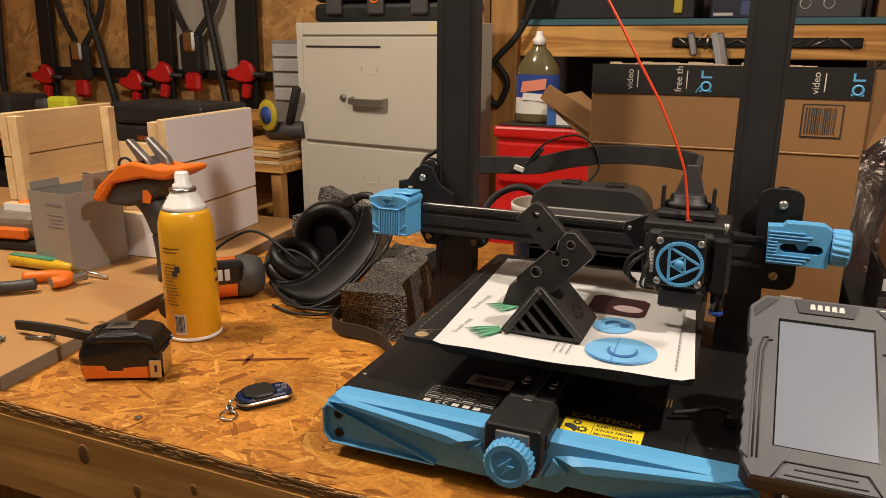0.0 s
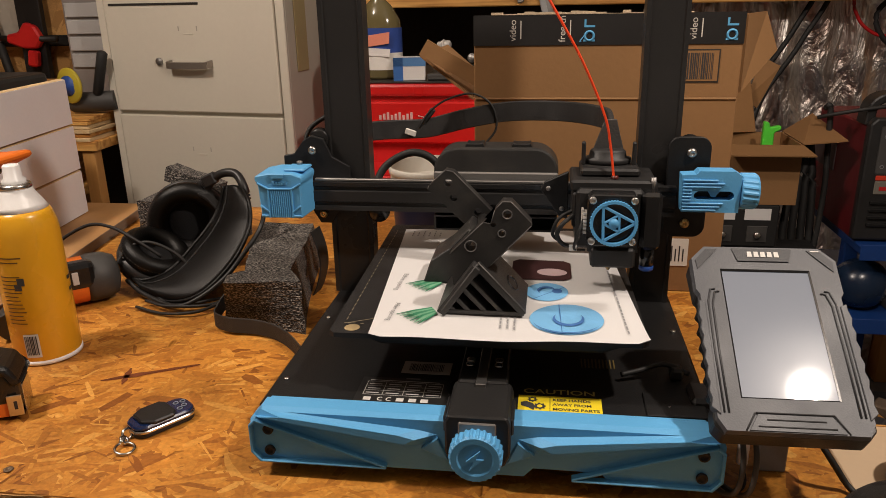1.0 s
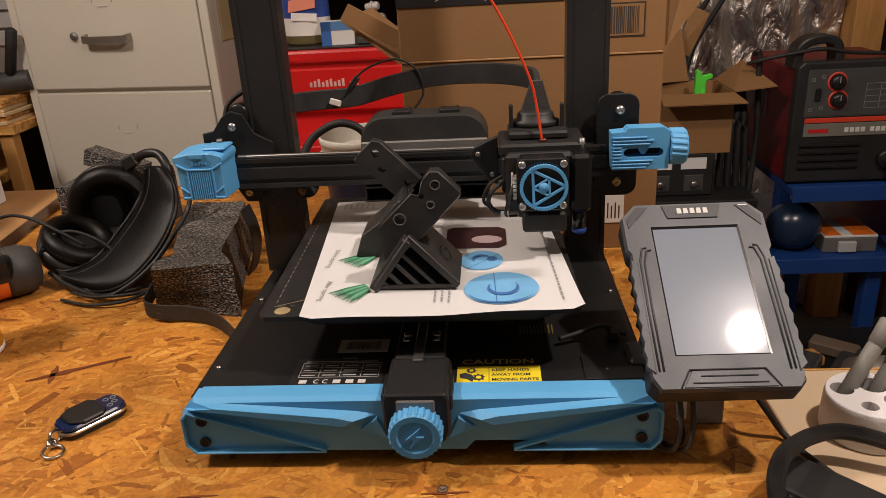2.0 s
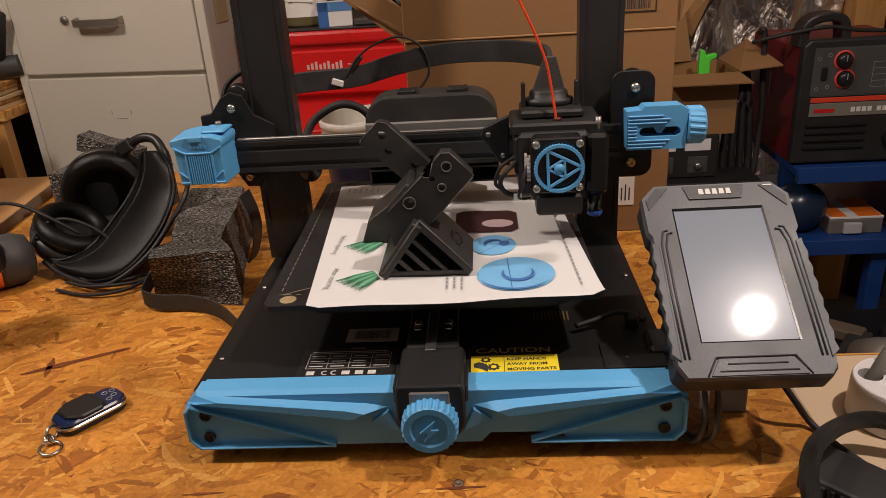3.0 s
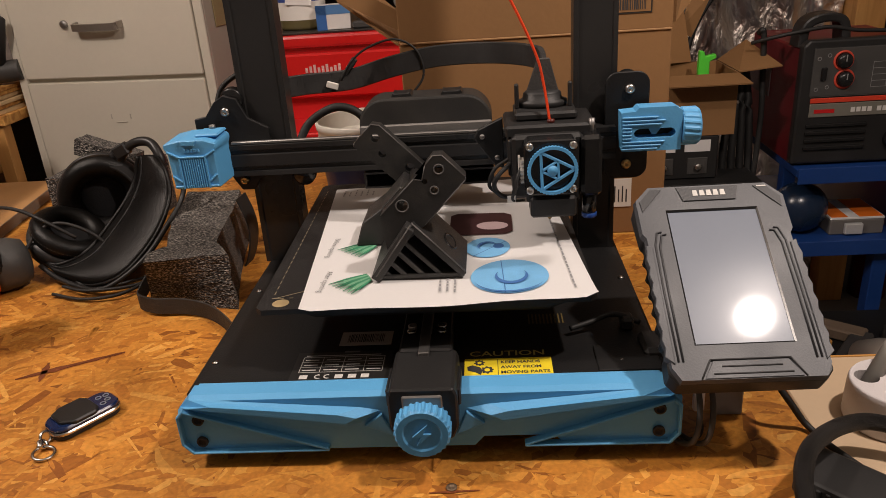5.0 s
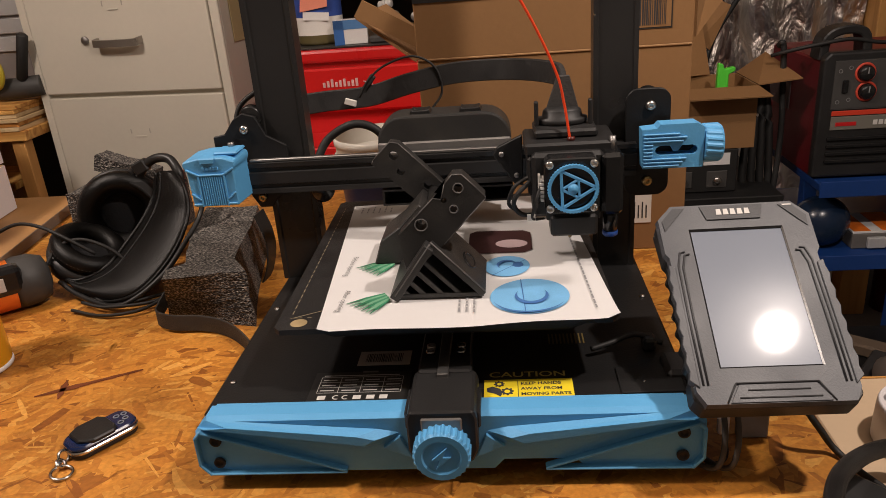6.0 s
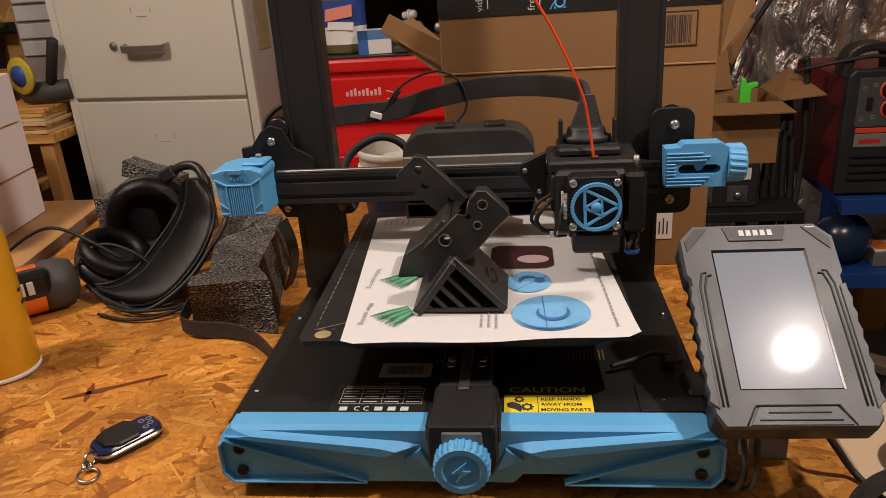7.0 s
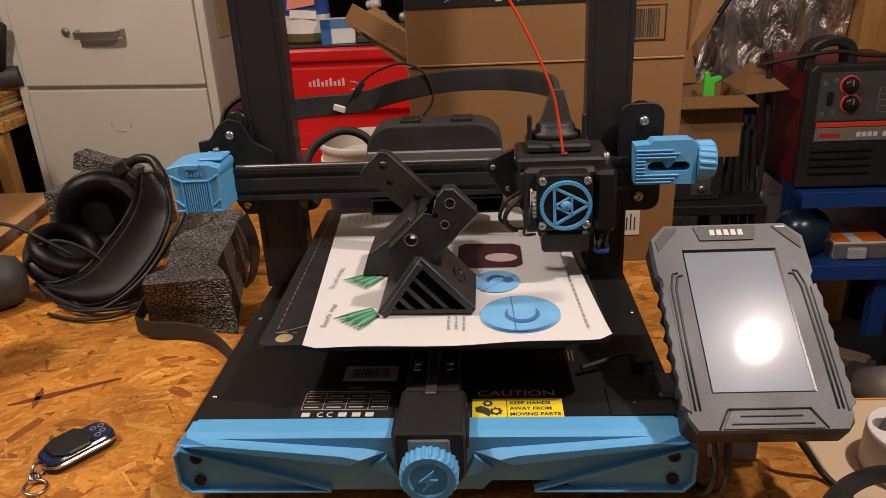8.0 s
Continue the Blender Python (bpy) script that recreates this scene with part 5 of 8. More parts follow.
part("lower_arm", plate_with_holes(lo, [(-0.0130, 0.1660, 0.0046), (0.0160, 0.1930, 0.0036), (0.0050, 0.1842, 0.0022), (0.0118, 0.1772, 0.0030)], 0.014, pose(0, 0.088, 0)), PRINTED_BLACK, holder, "leaning arm with round holes", down)
for cx, cz, r in ((-0.0130, 0.1660, 0.0046), (0.0160, 0.1930, 0.0036), (0.0118, 0.1772, 0.0030)):
    part("hole_rim", torus_early(r, 0.0005), SCUFF, holder, "pale scuffed rim", down @ pose(cx, 0.0878, cz, 90))
for p, q in zip(lo, lo[1:9]):
    part("worn_edge", rod(NB(), (p[0], 0.0883, p[1]), (q[0], 0.0883, q[1]), 0.0005, 6), SCUFF, holder, "pale scuffed edge", down)
up_arm = [(-0.0645, 0.1845), (-0.0635, 0.1875), (-0.0475, 0.2030), (-0.0400, 0.2015), (-0.0040, 0.1640), (0.0010, 0.1580), (-0.0060, 0.1490), (-0.0250, 0.1465)]
part("upper_arm", plate_with_holes(up_arm, [(-0.0450, 0.1910, 0.0040), (-0.0400, 0.1765, 0.0034), (-0.0170, 0.1630, 0.0040)], 0.012, pose(0, 0.195, 0)), PRINTED_BLACK, holder, "upper arm with round holes", down)
for p, q in zip(up_arm[:5], up_arm[1:5]):
    part("worn_edge", rod(NB(), (p[0], 0.1953, p[1]), (q[0], 0.1953, q[1]), 0.0005, 6), SCUFF, holder, "pale scuffed edge", down)
part("hinge_pin", rod(NB(), (-0.004, 0.096, 0.1570), (-0.012, 0.2000, 0.1560), 0.0060, 16, 0.001), PRINTED_BLACK, holder, "", down)

# ---- left part of the bench ----
def foam_block(w, d, h, m, name_label):
    t = bmesh.new()
    bmesh.ops.create_cube(t, size=1)
    for v in t.verts:
        v.co = Vector((v.co.x * w, v.co.y * d, (v.co.z + 0.5) * h))
    bmesh.ops.subdivide_edges(t, edges=t.edges[:], cuts=7, use_grid_fill=True)
    for v in t.verts:
        nz = noise.noise_vector(v.co * 38) * 0.0022 + noise.noise_vector(v.co * 160) * 0.0009
        if v.co.z < 0.002:
            nz.z = 0
        v.co += nz
        if v.co.x > w * 0.3 and v.co.y < -d * 0.3 and v.co.z > h * 0.5:
            v.co.x -= 0.006 * v.co.z / h
    return solid("foam_block", merge(NB(), t), FOAM, name_label, "packing foam", "foam blocks under the headset", m)


def cut_foam(top, low, h, label):
    """A foam offcut between two uneven outlines."""
    t = bmesh.new()
    rings = []
    n = 12
    for j in range(n + 1):
        v = j / n
        ring = []
        for p, q, p2, q2 in zip(low, top, low[1:] + low[:1], top[1:] + top[:1]):
            a, c = Vector((*p, 0)).lerp(Vector((*q, h)), v), Vector((*p2, 0)).lerp(Vector((*q2, h)), v)
            m = max(2, int((c - a).length / 0.008))
            ring.append((a, c, m))
        rings.append(ring)
    count = [max(r[k][2] for r in rings) for k in range(len(top))]
    grid = [[t.verts.new(a.lerp(c, i / m)) for (a, c, _), m in zip(ring, count) for i in range(m)] for ring in rings]
    for a, c in zip(grid, grid[1:]):
        for k in range(len(a)):
            t.faces.new((a[k], a[(k + 1) % len(a)], c[(k + 1) % len(a)], c[k]))
    f = t.faces.new(grid[-1])
    bmesh.ops.triangulate(t, faces=[f])
    for v in t.verts:
        if v.co.z > 0.002:
            v.co += noise.noise_vector(v.co * 45) * 0.0016 + noise.noise_vector(v.co * 190) * 0.0009
    bmesh.ops.recalc_face_normals(t, faces=t.faces)
    return solid("foam_block", merge(NB(), t), FOAM, label, "packing foam", "foam blocks under the headset", pose(0, 0, 0.0006))


cut_foam([(-0.3020, 0.2440), (-0.2190, 0.2580), (-0.2420, 0.2920), (-0.2480, 0.3250), (-0.2560, 0.3940), (-0.2700, 0.4700), (-0.3400, 0.4720), (-0.3170, 0.3560), (-0.2930, 0.2850), (-0.3080, 0.2660)], [(-0.3200, 0.2780), (-0.2160, 0.2520), (-0.2300, 0.3000), (-0.2400, 0.3400), (-0.2520, 0.3960), (-0.2660, 0.4720), (-0.3400, 0.4740), (-0.3250, 0.3560), (-0.3200, 0.2980), (-0.3230, 0.2860)], 0.0615, "charcoal packing foam offcut standing beside the printer")
foam_block(0.120, 0.110, 0.078, pose(-0.484, 0.556, 0.0006, 0, 0, -6), "charcoal packing foam block behind the headset")
foam_block(0.085, 0.030, 0.022, pose(-0.482, 0.560, 0.087, 0, 17, -4), "loose strip of charcoal foam on a foam block")


phones = thing("headphones", pose(-0.45, 0.42, 0.0006), "black leatherette over-ear headphones lying on the bench", "headphones")


def rel(*p):
    return (p[0] + 0.45, p[1] - 0.42, p[2] - 0.0006)


def ear_cup(center, way, r):
    m = look(rel(*center), rel(*(c + w for c, w in zip(center, way))))
    cup = part("ear_cup", turn(NB(), [(0, 0.028), (r * 0.62, 0.028), (r * 0.92, 0.020), (r * 1.0, 0.008), (r, 0.0), (r * 0.5, -0.002), (0, -0.002)], None, 36), BLACK, phones, "", m)
    part("ear_pad", torus(NB(), pose(0, 0, -0.009), r * 0.74, r * 0.265, 44, 16, 1.0), LEATHER, cup, "stitched leatherette ear pad")
    part("ear_mesh", turn(NB(), [(r * 0.60, -0.004), (0, -0.0055)], None, 24, False), EAR_CLOTH, cup)
    b = NB()
    for k in range(64):
        a = 2 * math.pi * k / 64
        c, s = r * 0.985 * math.cos(a), r * 0.985 * math.sin(a)
        box(b, (-0.0007, -0.0013, -0.0006), (0.0007, 0.0013, 0.0006), 0, pose(c, s, -0.0095, 0, 0, math.degrees(a)))
    part("stitching", b, THREAD, cup, "pale stitches")
    return cup


EAR_CLOTH = mat("dark_cloth", (0.004, 0.004, 0.005), 0.9, bump=0.3)
THREAD = mat("grey_thread", (0.10, 0.085, 0.07), 0.7)
ear_cup((-0.440, 0.452, 0.069), (0.36, -0.93, 0.02), 0.055)
ear_cup((-0.464, 0.388, 0.037), (0.50, -0.10, 0.80), 0.045)

# the wide padded band, between its piped edge and its rolled edge
IN_EDGE = [(-0.380, 0.440, 0.121), (-0.385, 0.431, 0.096), (-0.394, 0.416, 0.075), (-0.407, 0.398, 0.056), (-0.427, 0.362, 0.031), (-0.456, 0.345, 0.021), (-0.478, 0.350, 0.024)]
OUT_EDGE = [(-0.352, 0.433, 0.122), (-0.332, 0.405, 0.108), (-0.327, 0.386, 0.081), (-0.337, 0.352, 0.049), (-0.364, 0.318, 0.020), (-0.401, 0.314, 0.0065), (-0.450, 0.330, 0.0065)]
ein, eout = smooth_path([rel(*p) for p in IN_EDGE], 8), smooth_path([rel(*p) for p in OUT_EDGE], 8)
EYE_WAY = Vector((0.50, -0.75, 0.42)).normalized()
t = bmesh.new()
rings = []
for p, q in zip(ein, eout):
    ring = []
    for k in range(9):
        u = k / 8
        ring.append(p.lerp(q, u) + EYE_WAY * 0.009 * math.sin(math.pi * u) ** 0.8)
    for k in range(9):
        u = 1 - k / 8
        ring.append(p.lerp(q, u) - EYE_WAY * (0.005 - 0.004 * math.sin(math.pi * u)))
    rings.append([t.verts.new(v) for v in ring])
for a, c in zip(rings, rings[1:]):
    for k in range(18):
        t.faces.new((a[k], a[(k + 1) % 18], c[(k + 1) % 18], c[k])).smooth = True
t.faces.new(rings[0][::-1])
t.faces.new(rings[-1])
bmesh.ops.recalc_face_normals(t, faces=t.faces)
band = part("headband", merge(NB(), t), LEATHER, phones, "wide padded leatherette headband")
part("piping", sweep(NB(), ein, 0.0028, 10, 1), LEATHER, band, "rolled piping")
part("piping", sweep(NB(), [p.lerp(q, 0.17) + EYE_WAY * 0.0045 for p, q in zip(ein, eout)], 0.0017, 8, 1), LEATHER, band)
part("piping", sweep(NB(), eout, 0.0024, 10, 1), LEATHER, band)
part("band_wire", sweep(NB(), [rel(*p) for p in ((-0.412, 0.452, 0.112), (-0.398, 0.450, 0.128), (-0.381, 0.448, 0.137), (-0.363, 0.445, 0.136), (-0.350, 0.435, 0.122), (-0.346, 0.432, 0.105))], 0.0058, 10), BLACK, phones, "bowed band wire")
part("band_wire", sweep(NB(), [rel(*p) for p in ((-0.322, 0.430, 0.112), (-0.315, 0.410, 0.095), (-0.318, 0.395, 0.075), (-0.327, 0.360, 0.055), (-0.341, 0.330, 0.034), (-0.367, 0.308, 0.015), (-0.396, 0.302, 0.0062), (-0.447, 0.325, 0.010), (-0.480, 0.345, 0.020))], 0.0030, 8), BLACK, phones, "bowed band wire")
part("yoke", sweep(NB(), [rel(*p) for p in ((-0.440, 0.462, 0.098), (-0.425, 0.458, 0.112), (-0.405, 0.452, 0.125))], 0.0085, 8), BLACK, phones)
part("yoke", box(NB(), (-0.010, -0.006, -0.008), (0.010, 0.006, 0.008), 0.002, pose(*rel(-0.403, 0.449, 0.127), 0, -25, 0)), BLACK, phones, "slider block")
part("slider", sweep(NB(), [rel(*p) for p in ((-0.420, 0.444, 0.112), (-0.402, 0.440, 0.104), (-0.385, 0.434, 0.090))], 0, flat=(0.012, 0.004), up=(0, 1, 0.3)), BLACK, phones)
part("headset_cord", sweep(NB(), [rel(*p) for p in ((-0.440, 0.365, 0.046), (-0.470, 0.36, 0.070), (-0.505, 0.37, 0.082), (-0.545, 0.385, 0.080), (-0.585, 0.39, 0.062), (-0.615, 0.385, 0.040), (-0.635, 0.375, 0.020))], 0.0022, 8), RUBBER, phones, "thin black cord")
for k in range(3):
    part("coiled_cord", sweep(NB(), [rel(-0.445 + 0.006 * k, 0.300 + 0.013 * k, 0.004 + 0.003 * k), rel(-0.402, 0.284 + 0.013 * k, 0.004 + 0.004 * (k % 2)), rel(-0.360 + 0.007 * k, 0.290 + 0.016 * k, 0.006 + 0.002 * k), rel(-0.338, 0.325 + 0.01 * k, 0.008)], 0.0019, 6), RUBBER, phones)

strap = solid("flat_strap", sweep(NB(), [(-0.237, 0.375, 0.085), (-0.23, 0.375, 0.061), (-0.229, 0.375, 0.036), (-0.238, 0.375, 0.006), (-0.254, 0.375, -0.015), (-0.265, 0.375, -0.028)], 0, flat=(0.022, 0.002), up=(0.2, 1, 0.1)), RUBBER, "black woven strap hanging beside the foam block", "strap")
solid("flat_strap", sweep(NB(), [(-0.327, 0.300, 0.020), (-0.328, 0.275, 0.013), (-0.322, 0.256, 0.0125), (-0.300, 0.244, 0.0125), (-0.270, 0.243, 0.0115), (-0.243, 0.234, 0.0100), (-0.218, 0.212, 0.0095), (-0.190, 0.175, 0.0095)], 0, flat=(0.018, 0.002), up=(0, 0, 1)), mat("grey_black_webbing", (0.028, 0.026, 0.024), 0.6, vary=0.3, size=300, bump=0.4), "flat grey black strap curling round the foam", "strap")

# spray can
can = thing("spray_can", pose(-0.479, 0.182, 0.0006), "yellow aerosol can with white nozzle on the bench", "spray can")
R = 0.0328
part("body", turn(NB(), [(R - 0.001, 0.004), (R, 0.006), (R, 0.138), (R - 0.0008, 0.146), (R - 0.0035, 0.156), (R - 0.0062, 0.1612)], None, 56), CAN_YELLOW, can, "yellow printed can body")
part("base_rim", turn(NB(), [(R - 0.002, 0), (R + 0.0006, 0.001), (R + 0.0006, 0.0042), (R - 0.0006, 0.0052)], None, 56), CAN_WHITE, can, "pale bottom rim")
part("shoulder", turn(NB(), [(R - 0.0060, 0.1610), (R - 0.0090, 0.1660), (R - 0.0125, 0.1720), (R - 0.0165, 0.1785), (R - 0.0180, 0.1825)], None, 48), CAN_WHITE, can, "white shoulder")
part("collar", turn(NB(), [(0.0150, 0.1815), (0.0160, 0.1830), (0.0160, 0.1855), (0.0148, 0.1868), (0.0112, 0.1870), (0.0108, 0.1845)], None, 40), STEEL, can, "steel valve collar")
nz = part("nozzle", turn(NB(), [(0.0112, 0.185), (0.0112, 0.1905), (0.0085, 0.1925), (0.0080, 0.2040), (0.0070, 0.2055), (0, 0.2055)], None, 32), CAN_WHITE, can, "white plastic nozzle")
face = math.degrees(math.atan2(-0.507 - 0.182, 0.15 + 0.479))


def can_wrap(a0, a1, z0, z1, material, name, lift=0.0004):
    n = max(2, int(abs(a1 - a0) / 4))
    b = NB()
    t = bmesh.new()
    lo = [t.verts.new(((R + lift) * math.cos(radians(face + a0 + (a1 - a0) * k / n)), (R + lift) * math.sin(radians(face + a0 + (a1 - a0) * k / n)), z0)) for k in range(n + 1)]
    hi = [t.verts.new((v.co.x, v.co.y, z1)) for v in lo]
    for k in range(n):
        t.faces.new((lo[k], lo[k + 1], hi[k + 1], hi[k]))
    merge(b, t)
    return b


def can_part(name, material, spans, label="", lift=0.0004):
    b = NB()
    for a0, a1, z0, z1 in spans:
        merge_to(b, can_wrap(a0, a1, z0, z1, material, name, lift))
    return part(name, b, material, can, label)


can_part("small_print", mat("brown_ink", (0.14, 0.06, 0.008), 0.5), [(-62, -62 + 36 - (k * 7) % 9, 0.098 - 0.0042 * k, 0.0990 - 0.0042 * k) for k in range(13)] + [(-62, -18, 0.1175, 0.1188), (-62, -24, 0.113, 0.1142)], "brown lines of small print")
can_part("barcode_patch", mat("pale_code_patch", (0.60, 0.58, 0.55), 0.4), [(-42, -16, 0.010, 0.036)], "pale barcode patch")
b = NB()
rnd = random.Random(9)
a = -40.0
sp = []
while a < -20:
    w = rnd.choice((0.7, 1.2, 1.8))
    sp.append((a, a + w, 0.013, 0.034))
    a += w + rnd.choice((0.8, 1.4))
can_part("barcode", INK, sp, "", 0.0007)
can_part("tool_picture", GREY_PLASTIC, [(-38, -26, 0.084, 0.091), (-32, -20, 0.089, 0.097)], "small dark picture")
can_part("side_print", INK, [(60, 76, 0.070, 0.074), (58, 70, 0.083, 0.087)])

# tape measure
GRIP_RUBBER = mat("moulded_black_grip", (0.010, 0.010, 0.010), 0.33, vary=0.3, size=70, bump=0.2)
WORN_CLIP = mat("worn_dark_clip", (0.10, 0.08, 0.06), 0.5, metal=0.4, vary=0.8, size=200)
tape = thing("tape_measure", pose(-0.466, 0.058, 0.0006, 0, 0, 26) @ Matrix.Diagonal((1.08, 1.1, 1.12, 1)), "black and orange tape measure on the bench", "tape measure")
pts = [(-0.040, 0.006), (-0.036, 0.0), (0.036, 0.0), (0.040, 0.004), (0.0405, 0.030), (0.034, 0.044), (0.020, 0.048), (-0.020, 0.046), (-0.034, 0.040), (-0.041, 0.028)]
part("shell", prism(NB(), pts, -0.0195, 0.0195, 0.006, None, 3), GLOSS_BLACK, tape, "glossy black shell")
part("grip_top", prism(NB(), [(-0.037, 0.0365), (-0.033, 0.042), (-0.019, 0.0478), (0.020, 0.0498), (0.035, 0.0458), (0.0418, 0.0300), (0.038, 0.0290), (0.030, 0.0380), (-0.020, 0.0380)], -0.0215, 0.0215, 0.005, None, 3), GRIP_RUBBER, tape, "ribbed rubber grip")
part("side_label", prism(NB(), [(-0.036, 0.003), (0.030, 0.003), (0.033, 0.0150), (0.004, 0.0135), (0.002, 0.0105), (-0.012, 0.0105), (-0.015, 0.0160), (-0.0375, 0.0165)], -0.0200, -0.0185, 0.0004), ORANGE, tape, "orange side panel")
part("belt_clip", box(NB(), (-0.015, -0.0085, 0.0490), (0.014, 0.0085, 0.0512), 0.001), WORN_CLIP, tape, "worn steel clip")
part("clip_slot", box(NB(), (-0.009, -0.0035, 0.0508), (0.008, 0.0035, 0.0515), 0.0003), GRIP_RUBBER, tape)
for k in range(3):
    part("grip_rib", torus_early(0.0175 + 0.0035 * k, 0.0010, 36, 6), GRIP_RUBBER, tape, "", pose(-0.001, 0, 0.0484 - 0.0006 * k) @ Matrix.Diagonal((1.15, 0.72, 1, 1)))
hk = NB()
box(hk, (0.0400, -0.0125, 0.002), (0.0412, 0.0125, 0.026), 0.0004)
box(hk, (0.030, -0.0225, 0.004), (0.0412, -0.0208, 0.022), 0.0004)
part("end_hook", hk, STEEL, tape, "steel end hook")
part("hook_slot", box(NB(), (0.035, -0.0229, 0.010), (0.0375, -0.0224, 0.017)), INK, tape)
part("wrist_strap", sweep(NB(), [(-0.034, 0.005, 0.036), (-0.055, 0.016, 0.036), (-0.085, 0.038, 0.032), (-0.115, 0.060, 0.027), (-0.145, 0.076, 0.024)], 0, flat=(0.010, 0.005), up=(0, 0, 1)), RUBBER, tape, "black wrist strap")

# key fob with its ring
fob = thing("key_fob", pose(-0.287, 0.0620, 0.0006, 0, 0, 53), "dark blue remote key fob with chrome rim on the bench", "key fob")


def stadium(lx, ly, r, n=8):
    pts = []
    for cx, cy, a in ((lx - r, ly - r, 0), (-lx + r, ly - r, 90), (-lx + r, -ly + r, 180), (lx - r, -ly + r, 270)):
        for k in range(n + 1):
            pts.append((cx + r * math.cos(radians(a + 90 * k / n)), cy + r * math.sin(radians(a + 90 * k / n))))
    return pts


part("chrome_rim", slab(stadium(0.0285, 0.0150, 0.011), 0.0040, 0.0072, 0.0008), STEEL, fob, "chrome rim")
part("under_shell", slab(stadium(0.0275, 0.0140, 0.010), 0.0, 0.0042, 0.0008), BLACK, fob)
part("top_shell", slab(stadium(0.0278, 0.0143, 0.0105), 0.0070, 0.0110, 0.0014), mat("navy_gloss", (0.010, 0.022, 0.075), 0.15, vary=0.2, size=60, bump=0.02, coat=0.5), fob, "glossy navy top")
part("slide_cover", slab([(-0.021, 0.010), (-0.012, 0.0152), (0.006, 0.0152), (0.010, 0.009), (0.010, -0.009), (0.006, -0.0152), (-0.012, -0.0152), (-0.021, -0.006)], 0.0105, 0.0142, 0.0012), BLACK, fob, "black sliding cover")
b = NB()
for x, y in ((0.0165, 0.005), (0.0205, -0.003), (0.0150, -0.006), (0.0225, 0.004)):
    torus(b, pose(x, y, 0.0113), 0.0022, 0.0005, 14, 6)
part("button_mark", b, INK_GREY, fob, "silver button marks")
part("swivel", torus(NB(), pose(-0.032, -0.002, 0.005, 70, 0, 20), 0.0045, 0.0012, 18, 8), STEEL, fob, "chrome swivel")
part("swivel", torus(NB(), pose(-0.037, -0.008, 0.004, 30, 40, 0), 0.0036, 0.0013, 18, 8), STEEL, fob)
part("key_ring", torus(NB(), pose(-0.041, -0.0175, 0.0020, 8, 4, 0), 0.0078, 0.0013, 30, 8), STEEL, fob, "chrome key ring")
part("clasp", rod(NB(), (-0.036, -0.004, 0.005), (-0.041, -0.011, 0.004), 0.0024, 10, 0.0006), STEEL, fob)

# wood screws
for x, y, a in ((-0.598, 0.060, 20), (-0.632, 0.026, 110)):
    s = thing("wood_screw", pose(x, y, 0.0205, 0, 0, a), "dark steel wood screw lying on the board", "screw", "loose screws")
    part("head", rod(NB(), (0.012, 0, 0), (0.0145, 0, 0), 0.0040, 14), DULL_STEEL, s)
    part("shank", rod(NB(), (-0.020, 0, -0.0016), (0.0125, 0, 0), 0.0018, 10), DULL_STEEL, s)

# silver grey carton with open flaps
cart = thing("small_carton", pose(-0.774, 0.263, 0.0167, 0, 0, 86), "silver grey printed carton with open top flaps", "carton")
W2, D2, H2 = 0.098, 0.082, 0.122
for nm, lo, hi, lab in (("front_panel", (-0.001, 0, 0), (0, D2, H2), ""), ("side_panel", (0, -0.0012, 0), (W2, 0, H2), ""), ("side_panel", (0, D2, 0), (W2, D2 + 0.0012, H2), ""), ("back_panel", (W2, 0, 0), (W2 + 0.0012, D2, H2), "")):
    part(nm, box(NB(), lo, hi), SILVER_CARD, cart, lab)
part("bottom_panel", box(NB(), (0, 0, 0.0004), (W2, D2, 0.0014)), SILVER_CARD_IN, cart)
for a, lo, hi, m in (("top_flap", (0, 0, 0), (W2 * 0.5, 0.001, 0.012), pose(0.003, D2 - 0.002, H2, -6, 0, 0)), ("top_flap", (0, 0, 0), (0.001, D2 * 0.9, 0.016), pose(W2, 0.002, H2, 0, -28, 0)), ("top_flap", (0, 0, 0), (W2 * 0.62, 0.001, 0.026), pose(0.030, 0.001, H2, 14, 0, 0))):
    part(a, box(NB(), lo, hi), SILVER_CARD_IN, cart, "pale flap", m)
b = NB()
for k in range(4):
    box(b, (-0.0016, 0.010, 0.088 - 0.006 * k), (-0.0010, 0.045 - 0.005 * (k % 3), 0.0895 - 0.006 * k))
box(b, (-0.0016, 0.008, 0.103), (-0.0010, 0.042, 0.107))
part("small_print", b, INK_GREY, cart)

# planked crate
crate = thing("planked_crate", pose(-0.702, 0.399, 0.0167, 0, 0, 6), "open plank crate, white outside and bare wood inside", "crate")
PH = 0.0724
DL = 0.255
for k in range(3):
    z0 = 0.0005 + k * (PH + 0.0022)
    p = part("side_plank", box(NB(), (-0.0145, 0.0 + 0.002 * (k % 2), z0), (0, DL, z0 + PH), 0.0012), PLANK, crate, "pine plank with white outer face")
    part("white_face", box(NB(), (0.0002, 0.001 + 0.002 * (k % 2), z0 + 0.001), (0.0010, DL - 0.001, z0 + PH - 0.001)), WHITE_PAINT, p, "thin white paint")
    part("side_plank", box(NB(), (-0.328, 0.0, z0), (-0.3135, DL, z0 + PH), 0.0012), PLANK, crate, "bare pine plank")
    if k < 2:
        part("back_plank", box(NB(), (-0.3133, DL - 0.016, z0), (-0.0147, DL - 0.0015, z0 + PH), 0.0012), PLANK_X, crate, "bare pine plank")
p = part("front_plank", box(NB(), (-0.328, -0.0150, 0.0005), (-0.0010, -0.0006, PH), 0.0012), PLANK_X, crate, "pine plank with white outer face")
